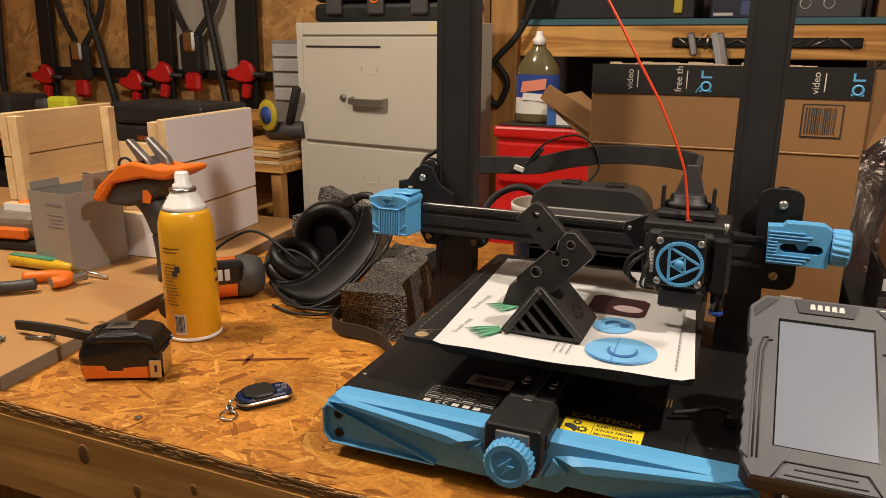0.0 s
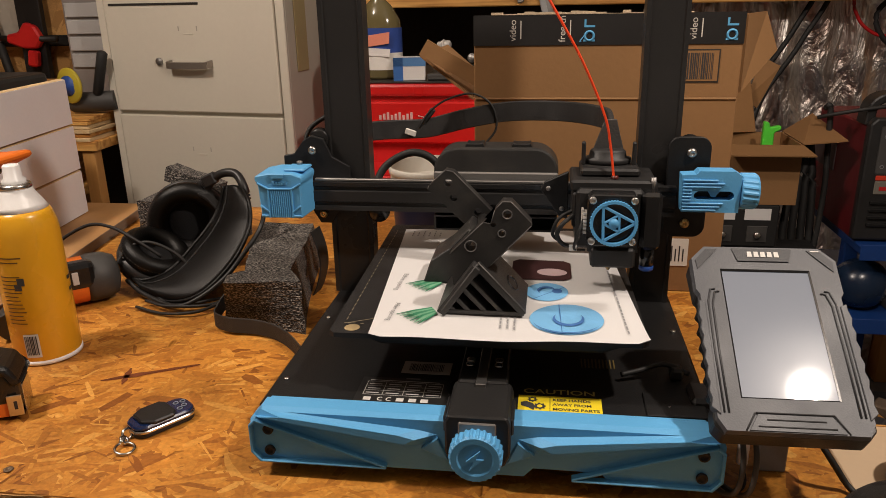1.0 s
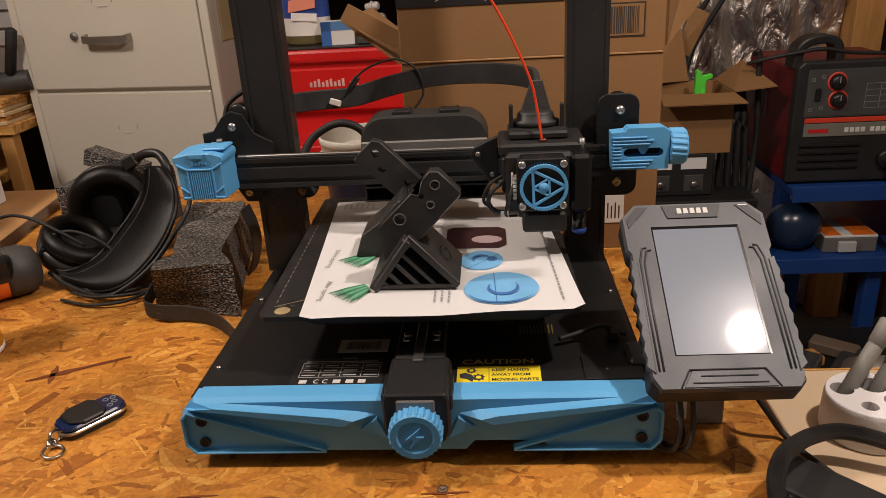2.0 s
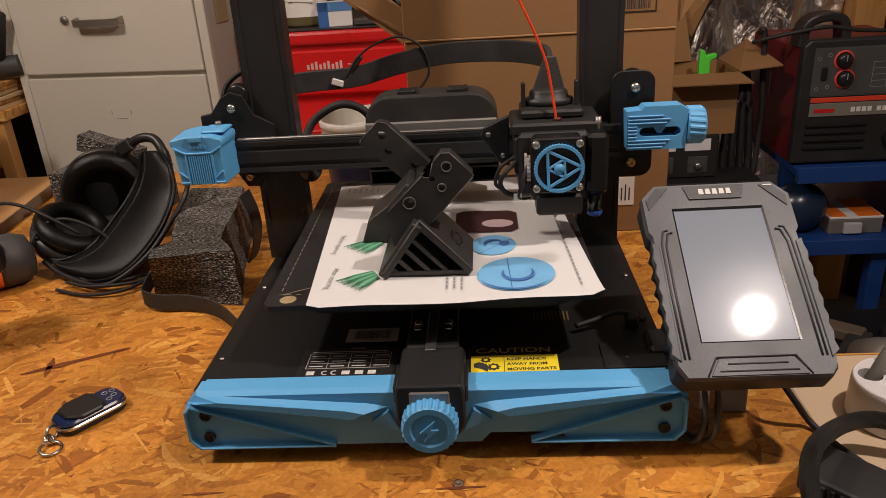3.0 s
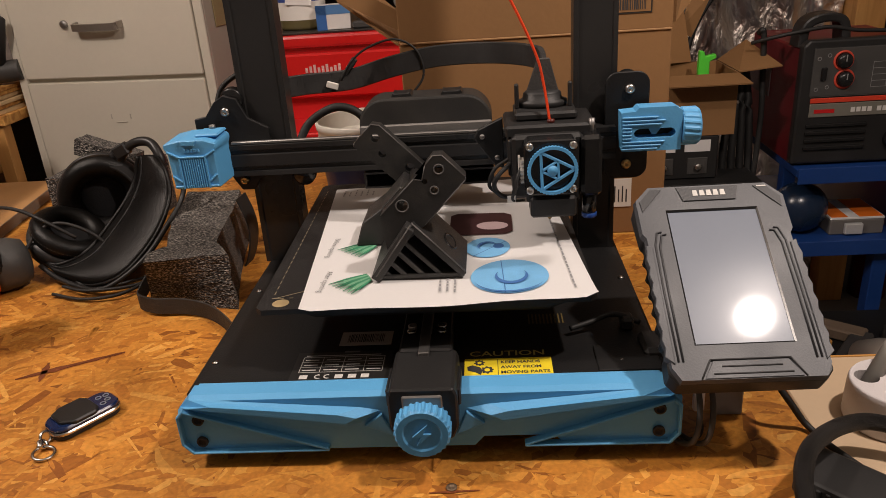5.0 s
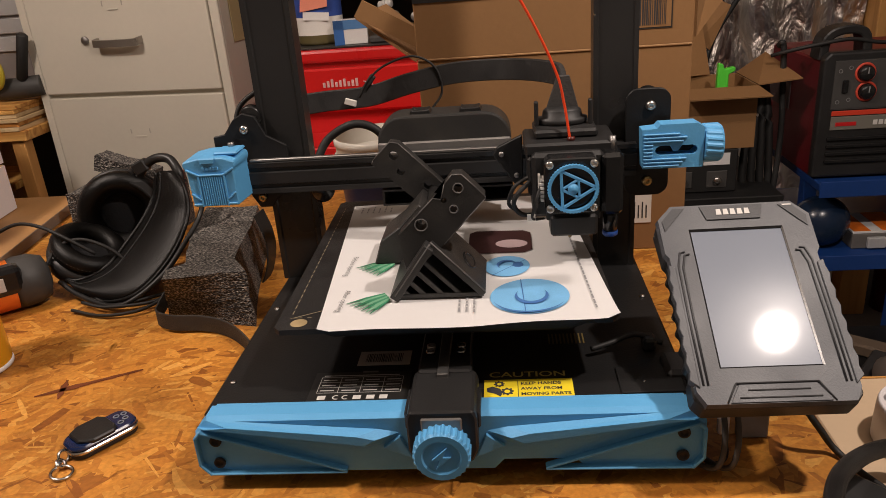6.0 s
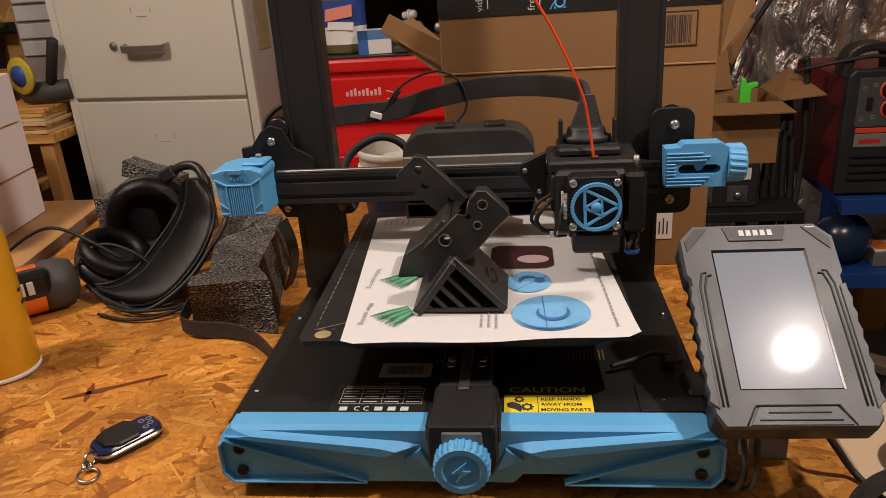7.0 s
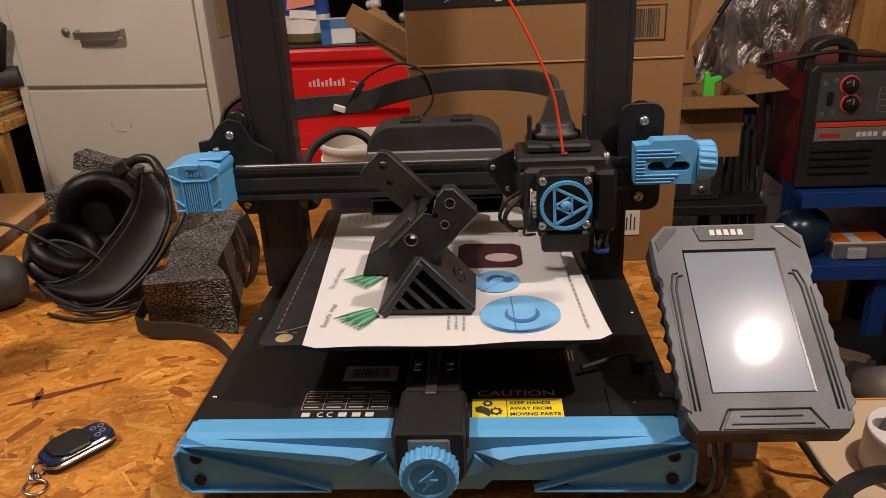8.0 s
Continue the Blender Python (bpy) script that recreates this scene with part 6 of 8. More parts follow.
part("white_face", box(NB(), (-0.327, -0.0160, 0.0015), (-0.002, -0.0152, PH - 0.001)), WHITE_PAINT, p)
for x in (-0.313, -0.0345):
    for y in (0.002, DL - 0.036):
        part("corner_post", box(NB(), (x, y, 0.002), (x + 0.0195, y + 0.0195, 3 * PH), 0.001), PLANK, crate)

# orange and grey hand tool with a spring clip, resting against the crate
tool = thing("clip_tool", pose(-0.655, 0.335, 0.0167), "orange and charcoal hand tool with grey spring clip", "hand tool")
part("grip", sweep(NB(), [(0.030, -0.030, 0.0), (0.028, -0.028, 0.045), (0.022, -0.030, 0.085), (0.004, -0.032, 0.118), (-0.022, -0.034, 0.132)], 0.020, 14), GREY_PLASTIC, tool, "charcoal grip")
part("housing", prism(NB(), [(-0.061, 0.1143), (-0.035, 0.1423), (0.023, 0.1543), (0.061, 0.1553), (0.044, 0.1383), (0.032, 0.1263), (0.016, 0.1193), (-0.014, 0.1103), (-0.051, 0.1103)], -0.058, -0.012, 0.006, None, 2), GREY_PLASTIC, tool, "charcoal motor housing")
part("hood", prism(NB(), [(-0.078, 0.1163), (-0.063, 0.1373), (-0.039, 0.1563), (-0.019, 0.1703), (0.005, 0.1773), (0.055, 0.1713), (0.09, 0.1753), (0.093, 0.1683), (0.064, 0.1553), (0.023, 0.1553), (-0.035, 0.1433), (-0.061, 0.1143)], -0.064, -0.006, 0.004, None, 2), ORANGE, tool, "orange folded shell")
part("badge", slab([(-0.006, -0.008), (0.006, -0.008), (0.009, 0.002), (0.003, 0.010), (-0.004, 0.010)], 0, 0.0015), ORANGE, tool, "orange emblem", pose(0.024, -0.0590, 0.128, 90, 0, 6))
for dx in (-0.010, 0.009):
    part("clip_prong", prism(NB(), [(-0.036, 0.040), (-0.028, 0.043), (0.004, 0.016), (0.008, 0.006), (0.000, 0.000), (-0.008, 0.004)], dx - 0.006, dx + 0.006, 0.002, pose(0.034 + dx * 0.9, -0.040, 0.166 + dx * 0.1)), DULL_STEEL, tool, "grey steel clip prong")
part("clip_base", box(NB(), (-0.014, -0.020, -0.008), (0.016, 0.016, 0.008), 0.003, pose(0.026, -0.036, 0.170, 0, 40, 0)), GREY_PLASTIC, tool)
part("wire_loop", torus(NB(), pose(-0.070, 0.0, 0.160, 90, 0, 20), 0.010, 0.002, 18, 8), RUBBER, tool)

# cordless driver lying behind the can
drv = thing("power_driver", pose(-0.543, 0.300, 0.0006, 0, 0, 42), "orange and black cordless power driver lying down", "power tool")
m = pose(0, 0, 0.030, 0, 90, 0)
part("body", turn(NB(), [(0.018, -0.055), (0.026, -0.045), (0.029, 0.0), (0.029, 0.045), (0.024, 0.060), (0.012, 0.066), (0, 0.066)], m, 28), ORANGE, drv, "orange motor housing")
part("end_cap", turn(NB(), [(0.0295, 0.030), (0.0305, 0.036), (0.0300, 0.052), (0.024, 0.066), (0.012, 0.070), (0, 0.070)], m, 28), GREY_PLASTIC, drv, "charcoal end cap")
part("name_band", box(NB(), (-0.040, -0.0312, 0.026), (0.040, -0.0080, 0.0600), 0.007, None, 2), GLOSS_BLACK, drv, "black name band")
b = NB()
for k in range(5):
    box(b, (-0.026 + k * 0.0098, -0.0320, 0.034), (-0.019 + k * 0.0098, -0.0308, 0.050), 0.0006)
part("maker_mark", b, INK_WHITE, drv, "white maker mark")
part("handle", sweep(NB(), [(-0.030, -0.010, 0.022), (-0.050, -0.045, 0.020), (-0.058, -0.080, 0.018)], 0.017, 14), GREY_PLASTIC, drv, "charcoal rubber handle")
part("cord", sweep(NB(), [(0.062, -0.004, 0.034), (0.085, 0.0, 0.058), (0.110, -0.01, 0.064), (0.135, -0.03, 0.050), (0.150, -0.05, 0.030)], 0.0022, 8), RUBBER, drv)

# screwdriver and pliers on the board
drv = thing("screwdriver", pose(-0.79, 0.262, 0.0275, 0, 0, 1.5), "yellow and green screwdriver lying on the board", "screwdriver")
part("handle", turn(NB(), [(0.006, -0.115), (0.0105, -0.108), (0.0100, -0.06), (0.0095, -0.020), (0.0070, 0.0), (0.0065, 0.012)], pose(0, 0, 0, 0, 90, 0), 8), mat("yellow_handle", (0.70, 0.42, 0.02), 0.3), drv, "yellow handle")
part("handle_insert", box(NB(), (-0.110, -0.006, 0.0065), (-0.02, 0.006, 0.0112), 0.002), mat("clear_green", (0.08, 0.28, 0.16), 0.2), drv, "green handle insert")
part("blade", rod(NB(), (0.010, 0, 0), (0.080, 0, -0.007), 0.0024, 12), STEEL, drv, "steel blade")
pl = thing("pliers", pose(-0.745, 0.195, 0.0167, 0, 0, 25), "pliers with orange grips lying on the board", "pliers")
part("grip", sweep(NB(), [(-0.09, -0.015, 0.010), (-0.05, -0.018, 0.011), (-0.015, -0.006, 0.012)], 0.0085, 12), GREY_PLASTIC, pl, "black grip")
part("grip", sweep(NB(), [(-0.05, 0.030, 0.010), (-0.015, 0.034, 0.011), (0.014, 0.026, 0.012), (0.018, 0.010, 0.012), (0.004, -0.002, 0.012)], 0.0085, 12), ORANGE, pl, "orange grip")
part("jaw", prism(NB(), [(-0.012, 0.0), (0.012, 0.0), (0.003, 0.052), (-0.003, 0.052)], 0.006, 0.016, 0.002, pose(0.0, 0.0, 0.0, 90, 0, 130) @ pose(0, 0, 0)), DULL_STEEL, pl, "steel jaws")

# orange and grey sander at the far left
snd = thing("palm_sander", pose(-1.005, 0.365, 0.0167, 0, 0, 10), "grey and orange power sander on the board", "power tool")
part("base_shoe", box(NB(), (-0.07, -0.05, 0), (0.07, 0.05, 0.018), 0.006, None, 2), RUBBER, snd)
part("body", box(NB(), (-0.062, -0.043, 0.018), (0.060, 0.043, 0.060), 0.014, None, 3), mat("tan_grey_plastic", (0.20, 0.17, 0.13), 0.5), snd, "tan grey body")
part("guard", box(NB(), (-0.02, -0.052, 0.020), (0.05, -0.040, 0.040), 0.004), ORANGE, snd, "orange switch guard")
part("knob", turn(NB(), [(0.012, 0), (0.013, 0.010), (0.008, 0.016), (0, 0.016)], pose(0.01, 0, 0.060), 20), ORANGE, snd, "orange dial")

# ---- cup, cables on the side table ----
cup = thing("pen_cup", pose(0.3400, 0.040, -0.0003), "off-white cup with three round holes holding pens", "pen cup")
b = turn(NB(), [(0.0318, 0.0), (0.0330, 0.002), (0.0322, 0.028), (0.0316, 0.0312), (0.0306, 0.0328), (0.0300, 0.0320)], pose(0, 0, 0, 0, 0, 0), 40, False)
part("body", b, CUP, cup, "off-white printed body")
holes = [(-0.018, 0.008, 0.0085), (0.006, 0.012, 0.0105), (0.014, -0.010, 0.009), (-0.008, -0.016, 0.006)]
t = bmesh.new()
o = [t.verts.new((0.0302 * math.cos(2 * math.pi * k / 40), 0.0302 * math.sin(2 * math.pi * k / 40), 0.0322)) for k in range(40)]
rings = [[t.verts.new((cx + r * math.cos(2 * math.pi * k / 20), cy + r * math.sin(2 * math.pi * k / 20), 0.0322)) for k in range(20)] for cx, cy, r in holes]
es = [t.edges.new((a, c)) for ring in [o] + rings for a, c in zip(ring, ring[1:] + ring[:1])]
bmesh.ops.triangle_fill(t, use_beauty=True, edges=es)
for ring in rings:
    low = [t.verts.new((v.co.x, v.co.y, 0.010)) for v in ring]
    for k in range(20):
        t.faces.new((ring[k], ring[(k + 1) % 20], low[(k + 1) % 20], low[k]))
    t.faces.new(low)
bmesh.ops.recalc_face_normals(t, faces=t.faces)
part("top", merge(NB(), t), CUP, cup)
for (x, y, r), (dx, dy, L), mm in zip(holes[:3], ((0.034, 0.014, 0.072), (0.022, 0.01, 0.046), (0.02, -0.01, 0.040)), (MARKER, MARKER, mat("taupe_pen", (0.20, 0.18, 0.15), 0.5))):
    pen = thing("marker_pen", pose(0.3400 + x, 0.040 + y, 0.0105), "grey marker pen standing in the cup", "pen", "pens in the cup")
    part("barrel", rod(NB(), (-dx * 0.1, 0, 0.0), (dx * 0.8, dy * 0.8, L * 0.8), 0.0060, 16, 0.001), mm, pen)
    part("cap", rod(NB(), (dx * 0.74, dy * 0.74, L * 0.74), (dx, dy, L), 0.0068, 16, 0.0015), mm, pen)
part("red_band", rod(NB(), (0.010, 0.004, 0.018), (0.0115, 0.005, 0.0225), 0.0063, 16), RED_PLASTIC, pen)
SLEEVE = mat("braided_sleeve", (0.010, 0.008, 0.007), 0.5, vary=0.9, size=260, bump=0.9)
solid("braided_cable", sweep(NB(), [(0.262, -0.085, -0.09), (0.246, -0.080, -0.04), (0.237, -0.075, 0.008), (0.2335, -0.065, 0.031), (0.2396, -0.050, 0.039), (0.2514, -0.035, 0.0393), (0.272, -0.015, 0.0338), (0.2942, 0.0, 0.0274), (0.3096, 0.0, 0.0262), (0.335, -0.01, 0.0230), (0.38, -0.03, 0.012), (0.44, -0.06, 0.007)], 0.0058, 14), SLEEVE, "thick braided black cable looping over the bench edge", "cable")
solid("power_lead", sweep(NB(), [(0.240, 0.075, 0.060), (0.249, 0.045, 0.045), (0.2545, 0.033, 0.034), (0.264, 0.030, 0.020), (0.2725, 0.029, 0.0075), (0.2790, 0.020, 0.0026), (0.284, 0.004, 0.0026), (0.30, -0.03, 0.0026), (0.33, -0.09, 0.0026)], 0.0024, 8), RUBBER, "thin black cord from the screen", "cable")
ps = thing("power_strip", pose(0.272, -0.004, 0.0004, 0, 0, -46), "flat black power block lying across the table edge", "power block")
part("case", box(NB(), (0.0, -0.045, 0.0), (0.12, -0.003, 0.014), 0.003, None, 2), BLACK, ps)
for k in range(5):
    part("rib", box(NB(), (0.004 + 0.006 * k, -0.047, 0.002), (0.007 + 0.006 * k, -0.0452, 0.012), 0.0006), RUBBER, ps)
plug = thing("data_plug", pose(0.224, 0.052, 0.0006), "grey data plug standing under the touchscreen", "plug")
part("shell", box(NB(), (-0.0105, -0.004, 0.0), (0.0115, 0.004, 0.040), 0.0012), mat("grey_plug_shell", (0.20, 0.20, 0.21), 0.45), plug)
part("socket_end", box(NB(), (-0.007, -0.0025, 0.0402), (0.008, 0.0025, 0.050), 0.0005), STEEL, plug)
plug = thing("data_plug", pose(0.2005, 0.042, 0.0006), "white plug on a grey lead under the touchscreen", "plug")
part("shell", box(NB(), (-0.004, -0.003, 0.010), (0.004, 0.003, 0.034), 0.0012), CUP, plug)
part("lead", sweep(NB(), [(0.0, 0.0, 0.012), (0.001, -0.004, 0.006), (0.0, -0.012, 0.0016), (-0.006, -0.022, 0.0016), (-0.02, -0.026, 0.0016)], 0.0016, 8), RUBBER, plug)

# ---- behind the printer ----
BX0, BX1, BY0, BY1 = -0.0425, 0.2575, 0.4200, 0.640
big = thing("shipping_box", pose(0, 0, 0.0006), "open brown shipping box with black printed tape", "cardboard box")
part("front_panel", box(NB(), (BX0, BY0, 0), (BX1, BY0 + 0.004, 0.2375), 0.001), CARD, big)
part("back_panel", box(NB(), (BX0, BY1, 0), (BX1, BY1 + 0.004, 0.2375), 0.001), CARD, big)
part("side_panel", box(NB(), (BX0, BY0 + 0.0042, 0), (BX0 + 0.004, BY1 - 0.0002, 0.2375), 0.001), CARD_IN, big)
part("side_panel", box(NB(), (BX1 - 0.004, BY0 + 0.0042, 0), (BX1, BY1 - 0.0002, 0.2375), 0.001), CARD_IN, big)
part("bottom_panel", box(NB(), (BX0 + 0.005, BY0 + 0.005, 0.0), (BX1 - 0.005, BY1 - 0.001, 0.004)), CARD_IN, big)
flap = part("long_flap", box(NB(), (BX0, BY0 - 0.001, 0.2385), (BX1, BY0 + 0.003, 0.3320), 0.001), CARD, big, "upright front flap")
part("fold_line", box(NB(), (BX0 + 0.001, BY0 - 0.0014, 0.2368), (BX1 - 0.001, BY0 + 0.001, 0.2392), 0.0006), mat("pale_crease", (0.36, 0.20, 0.085), 0.8), big, "pale fold line")
part("tape", box(NB(), (BX0 - 0.0004, BY0 - 0.0020, 0.2985), (BX1 + 0.0004, BY0 - 0.0012, 0.3325)), TAPE_BLACK, flap, "black printed tape")
b = NB()
rnd = random.Random(12)
x = BX0 + 0.02
while x < BX1 - 0.06:
    w = rnd.uniform(0.008, 0.02)
    box(b, (x, BY0 - 0.002, 0.3318), (x + w, BY0 + 0.002, 0.3318 + rnd.uniform(0.001, 0.0045)))
    x += w
part("torn_edge", b, mat("torn_kraft", (0.52, 0.40, 0.27), 0.9, bump=0.4), flap, "torn pale upper edge")
TW = mat("white_tape_ink", (0.60, 0.56, 0.50), 0.5, bump=0)
for s, x, z in (("video", 0.0060, 0.3035), ("free th", 0.0620, 0.3020), ("video", 0.2065, 0.3035)):
    words(s, 0.0108, TW, flap, pose(x, BY0 - 0.0022, z, 90, 0, 0) @ pose(0, 0, 0, 0, 0, 90), "tape_lettering")
for x in (0.0110, 0.0670, 0.2115):
    part("tape_small_print", box(NB(), (x, BY0 - 0.0023, 0.306), (x + 0.0012, BY0 - 0.0021, 0.326)), TW, flap)
for x in (0.083, 0.2385):
    b = NB()
    torus(b, pose(x + 0.006, BY0 - 0.0022, 0.3085, 90), 0.0050, 0.0014, 18, 4)
    box(b, (x - 0.0005, BY0 - 0.0024, 0.3025), (x + 0.0125, BY0 - 0.0020, 0.3048))
    box(b, (x, BY0 - 0.0024, 0.3180), (x + 0.0120, BY0 - 0.0020, 0.3202))
    box(b, (x, BY0 - 0.0024, 0.3202), (x + 0.0022, BY0 - 0.0020, 0.3265))
    part("maker_mark", b, TAPE_BLUE, flap, "light blue maker mark")
b = NB()
for k in range(8):
    a = radians(100 + 10 * k)
    rod(b, (0.0905 + 0.012 * math.cos(a + 0.9), BY0 - 0.0022, 0.316 + 0.014 * math.sin(a + 2.6)), (0.0905 + 0.012 * math.cos(a + 1.08), BY0 - 0.0022, 0.316 + 0.014 * math.sin(a + 2.78)), 0.0007, 6)
part("smile_mark", b, TAPE_BLUE, flap)
code = part("barcode_frame", box(NB(), (0.1930, BY0 - 0.0016, 0.2560), (0.2345, BY0 - 0.0011, 0.2930)), mat("black_box_ink", (0.025, 0.018, 0.012), 0.7), flap, "black printed barcode frame")
part("barcode_field", box(NB(), (0.1945, BY0 - 0.0019, 0.2577), (0.2328, BY0 - 0.0015, 0.2913)), CARD, code)
rnd = random.Random(5)
b = NB()
x = 0.1965
while x < 0.227:
    w = rnd.choice((0.0006, 0.0011, 0.0016))
    box(b, (x, BY0 - 0.0022, 0.2600), (x + w, BY0 - 0.0018, 0.2890))
    x += w + rnd.choice((0.0008, 0.0013))
part("barcode", b, INK, code)


def quad_flap(pts, thick, material, parent, name, label=""):
    t = bmesh.new()
    f = t.faces.new([t.verts.new(p) for p in pts])
    f.normal_update()
    n = f.normal.copy()
    r = bmesh.ops.extrude_face_region(t, geom=[f])
    for v in r["geom"]:
        if isinstance(v, bmesh.types.BMVert):
            v.co += n * thick
    bmesh.ops.recalc_face_normals(t, faces=t.faces)
    return part(name, merge(NB(), t), material, parent, label)


quad_flap([(BX0, 0.424, 0.2520), (-0.1090, 0.424, 0.2890), (-0.0980, 0.424, 0.3060), (BX0, 0.424, 0.2740)], 0.004, CARD, big, "side_flap", "flap bent outwards")
quad_flap([(BX0, 0.424, 0.2380), (-0.1090, 0.44, 0.2880), (-0.1000, 0.62, 0.2880), (BX0, 0.63, 0.2380)], 0.003, CARD_IN, big, "side_flap")
quad_flap([(BX1, 0.424, 0.2440), (0.3130, 0.50, 0.2850), (0.2960, 0.50, 0.3300), (BX1, 0.424, 0.3300)], 0.004, CARD, big, "side_flap", "flap bent outwards")
part("sticker", box(NB(), (0.1960, BY0 - 0.0012, 0.034), (0.2190, BY0 - 0.0002, 0.069)), mat("white_sticker", (0.68, 0.65, 0.60), 0.5), big, "white shipping sticker")
b = NB()
for k in range(4):
    box(b, (0.199 + k * 0.0045, BY0 - 0.0016, 0.040), (0.2005 + k * 0.0045, BY0 - 0.0011, 0.060 - 0.004 * (k % 2)))
part("sticker_print", b, INK, big)

bucket = thing("plastic_bucket", pose(-0.1125, 0.530, 0.0006) @ Matrix.Diagonal((0.8, 0.8, 0.95, 1)), "white plastic bucket with a navy label", "bucket")
part("wall", turn(NB(), [(0.062, 0.0), (0.064, 0.002), (0.0735, 0.118), (0.0735, 0.130), (0.0760, 0.131), (0.0765, 0.139), (0.0740, 0.141), (0.0715, 0.139), (0.0620, 0.006), (0, 0.006)], None, 48), BUCKET, bucket)
part("rim_ring", turn(NB(), [(0.0738, 0.112), (0.0765, 0.1125), (0.0768, 0.1165), (0.0740, 0.117)], None, 48), BUCKET, bucket)
part("label", turn(NB(), [(0.0668, 0.030), (0.0722, 0.092)], None, 48, False), NAVY, bucket, "navy label")
words("ICE", 0.020, INK_WHITE, bucket, pose(0.012, -0.0722, 0.062, 86, 0, 14), "label_lettering", 0.0003)
part("label_print", box(NB(), (0.010, -0.0712, 0.052), (0.040, -0.0700, 0.0545), 0, pose(0, 0, 0, 0, 0, 10)), INK_WHITE, bucket)
part("label_print", box(NB(), (-0.005, -0.0722, 0.016), (0.035, -0.0700, 0.030), 0, pose(0, 0, 0, 0, 0, 8)), mat("pale_label_panel", (0.55, 0.53, 0.48), 0.5), bucket)
for k, (x, y, c) in enumerate(((-0.03, 0.01, (0.6, 0.35, 0.02)), (-0.01, 0.03, (0.25, 0.18, 0.12)), (-0.045, -0.02, (0.35, 0.28, 0.2)))):
    solid("rag", torus(NB(), pose(-0.1125 + x * 0.6, 0.530 + y * 0.6, 0.030, 40 * k, 30, 0), 0.016, 0.012, 16, 8), mat("rag_%d" % k, c, 0.9, bump=0.5), "crumpled coloured rag in the bucket", "rag", "rags in the bucket")

# red tool chest
chest = thing("tool_chest", pose(-0.40, 1.10, -0.92), "red enamel tool chest with drawers", "tool chest")
part("carcass", box(NB(), (0, 0.012, 0.0), (0.56, 0.42, 1.082), 0.004), RED_PAINT, chest)
part("lid_lip", box(NB(), (-0.004, 0.0, 1.072), (0.564, 0.42, 1.098), 0.006, None, 2), RED_PAINT, chest, "red rolled top lip")
part("top_mat", box(NB(), (0.006, 0.012, 1.0984), (0.554, 0.41, 1.102), 0.001), mat("black_top_mat", (0.03, 0.028, 0.026), 0.35), chest, "black top mat")
part("drawer", box(NB(), (0.010, -0.006, 0.972), (0.550, 0.012, 1.062), 0.004), RED_PAINT, chest, "red drawer front")
part("drawer", box(NB(), (0.010, -0.12, 0.915), (0.550, 0.012, 0.928), 0.003), RED_PAINT, chest, "open red drawer")
part("drawer", box(NB(), (0.010, -0.125, 0.850), (0.550, -0.112, 0.928), 0.003), RED_PAINT, chest)
part("drawer", box(NB(), (0.010, -0.004, 0.60), (0.550, 0.012, 0.84), 0.004), RED_PAINT, chest, "red drawer front")
b = NB()
for k in range(9):
    box(b, (0.085 + k * 0.0085, -0.0072, 1.024), (0.0905 + k * 0.0085, -0.0058, 1.034 + 0.003 * (k % 3)), 0.0004)
part("maker_mark", b, mat("pale_red_mark", (0.62, 0.40, 0.38), 0.5), chest, "pale maker mark")
b = NB()
for k in range(10):
    a, a2 = radians(70 - 14 * k), radians(56 - 14 * k)
    rod(b, (0.160 + 0.028 * math.cos(a), -0.0066, 1.024 + 0.009 * math.sin(a)), (0.160 + 0.028 * math.cos(a2), -0.0066, 1.024 + 0.009 * math.sin(a2)), 0.0014, 6)
part("swoosh", b, mat("pale_red_swoosh", (0.62, 0.40, 0.38), 0.5), chest)

bottle = thing("soap_bottle", pose(-0.327, 1.185, 0.1824), "clear bottle of amber soap with blue label", "bottle")
part("body", turn(NB(), [(0.040, 0.0), (0.043, 0.006), (0.043, 0.10), (0.040, 0.125), (0.024, 0.155), (0.0135, 0.166), (0.0135, 0.176)], pose(0, 0, 0) @ Matrix.Diagonal((1.15, 0.75, 1, 1)), 32), CLEAR_DARK, bottle)
part("label", turn(NB(), [(0.0438, 0.028), (0.0438, 0.108)], Matrix.Diagonal((1.15, 0.75, 1, 1)), 32, False), mat("blue_label", (0.03, 0.07, 0.30), 0.35), bottle, "blue label")
part("label_foot", turn(NB(), [(0.0440, 0.020), (0.0440, 0.056)], Matrix.Diagonal((1.15, 0.75, 1, 1)), 32, False), mat("cream_label", (0.70, 0.68, 0.64), 0.5), bottle, "white lower label")
part("label_print", prism(NB(), [(-0.026, 0.052), (0.028, 0.048), (0.030, 0.064), (-0.024, 0.068)], -0.0345, -0.0325, 0.0), mat("white_label_swirl", (0.72, 0.70, 0.68), 0.5), bottle, "white swirl on the label")
part("label_panel", prism(NB(), [(-0.030, 0.068), (0.028, 0.076), (0.030, 0.100), (-0.026, 0.092)], -0.0362, -0.0338, 0.0), mat("red_white_panel", (0.72, 0.26, 0.17), 0.4), bottle, "red and white name panel")
part("cap", turn(NB(), [(0.014, 0.172), (0.0145, 0.186), (0.009, 0.190), (0.006, 0.202), (0, 0.202)], None, 20), CAN_WHITE, bottle, "white cap")
sm = thing("small_box", pose(-0.255, 1.150, 0.1824, 0, 0, 8), "small blue and white carton on the chest", "carton")
part("body", box(NB(), (-0.034, -0.02, 0), (0.034, 0.02, 0.048), 0.001), mat("white_carton", (0.66, 0.64, 0.62), 0.5), sm)
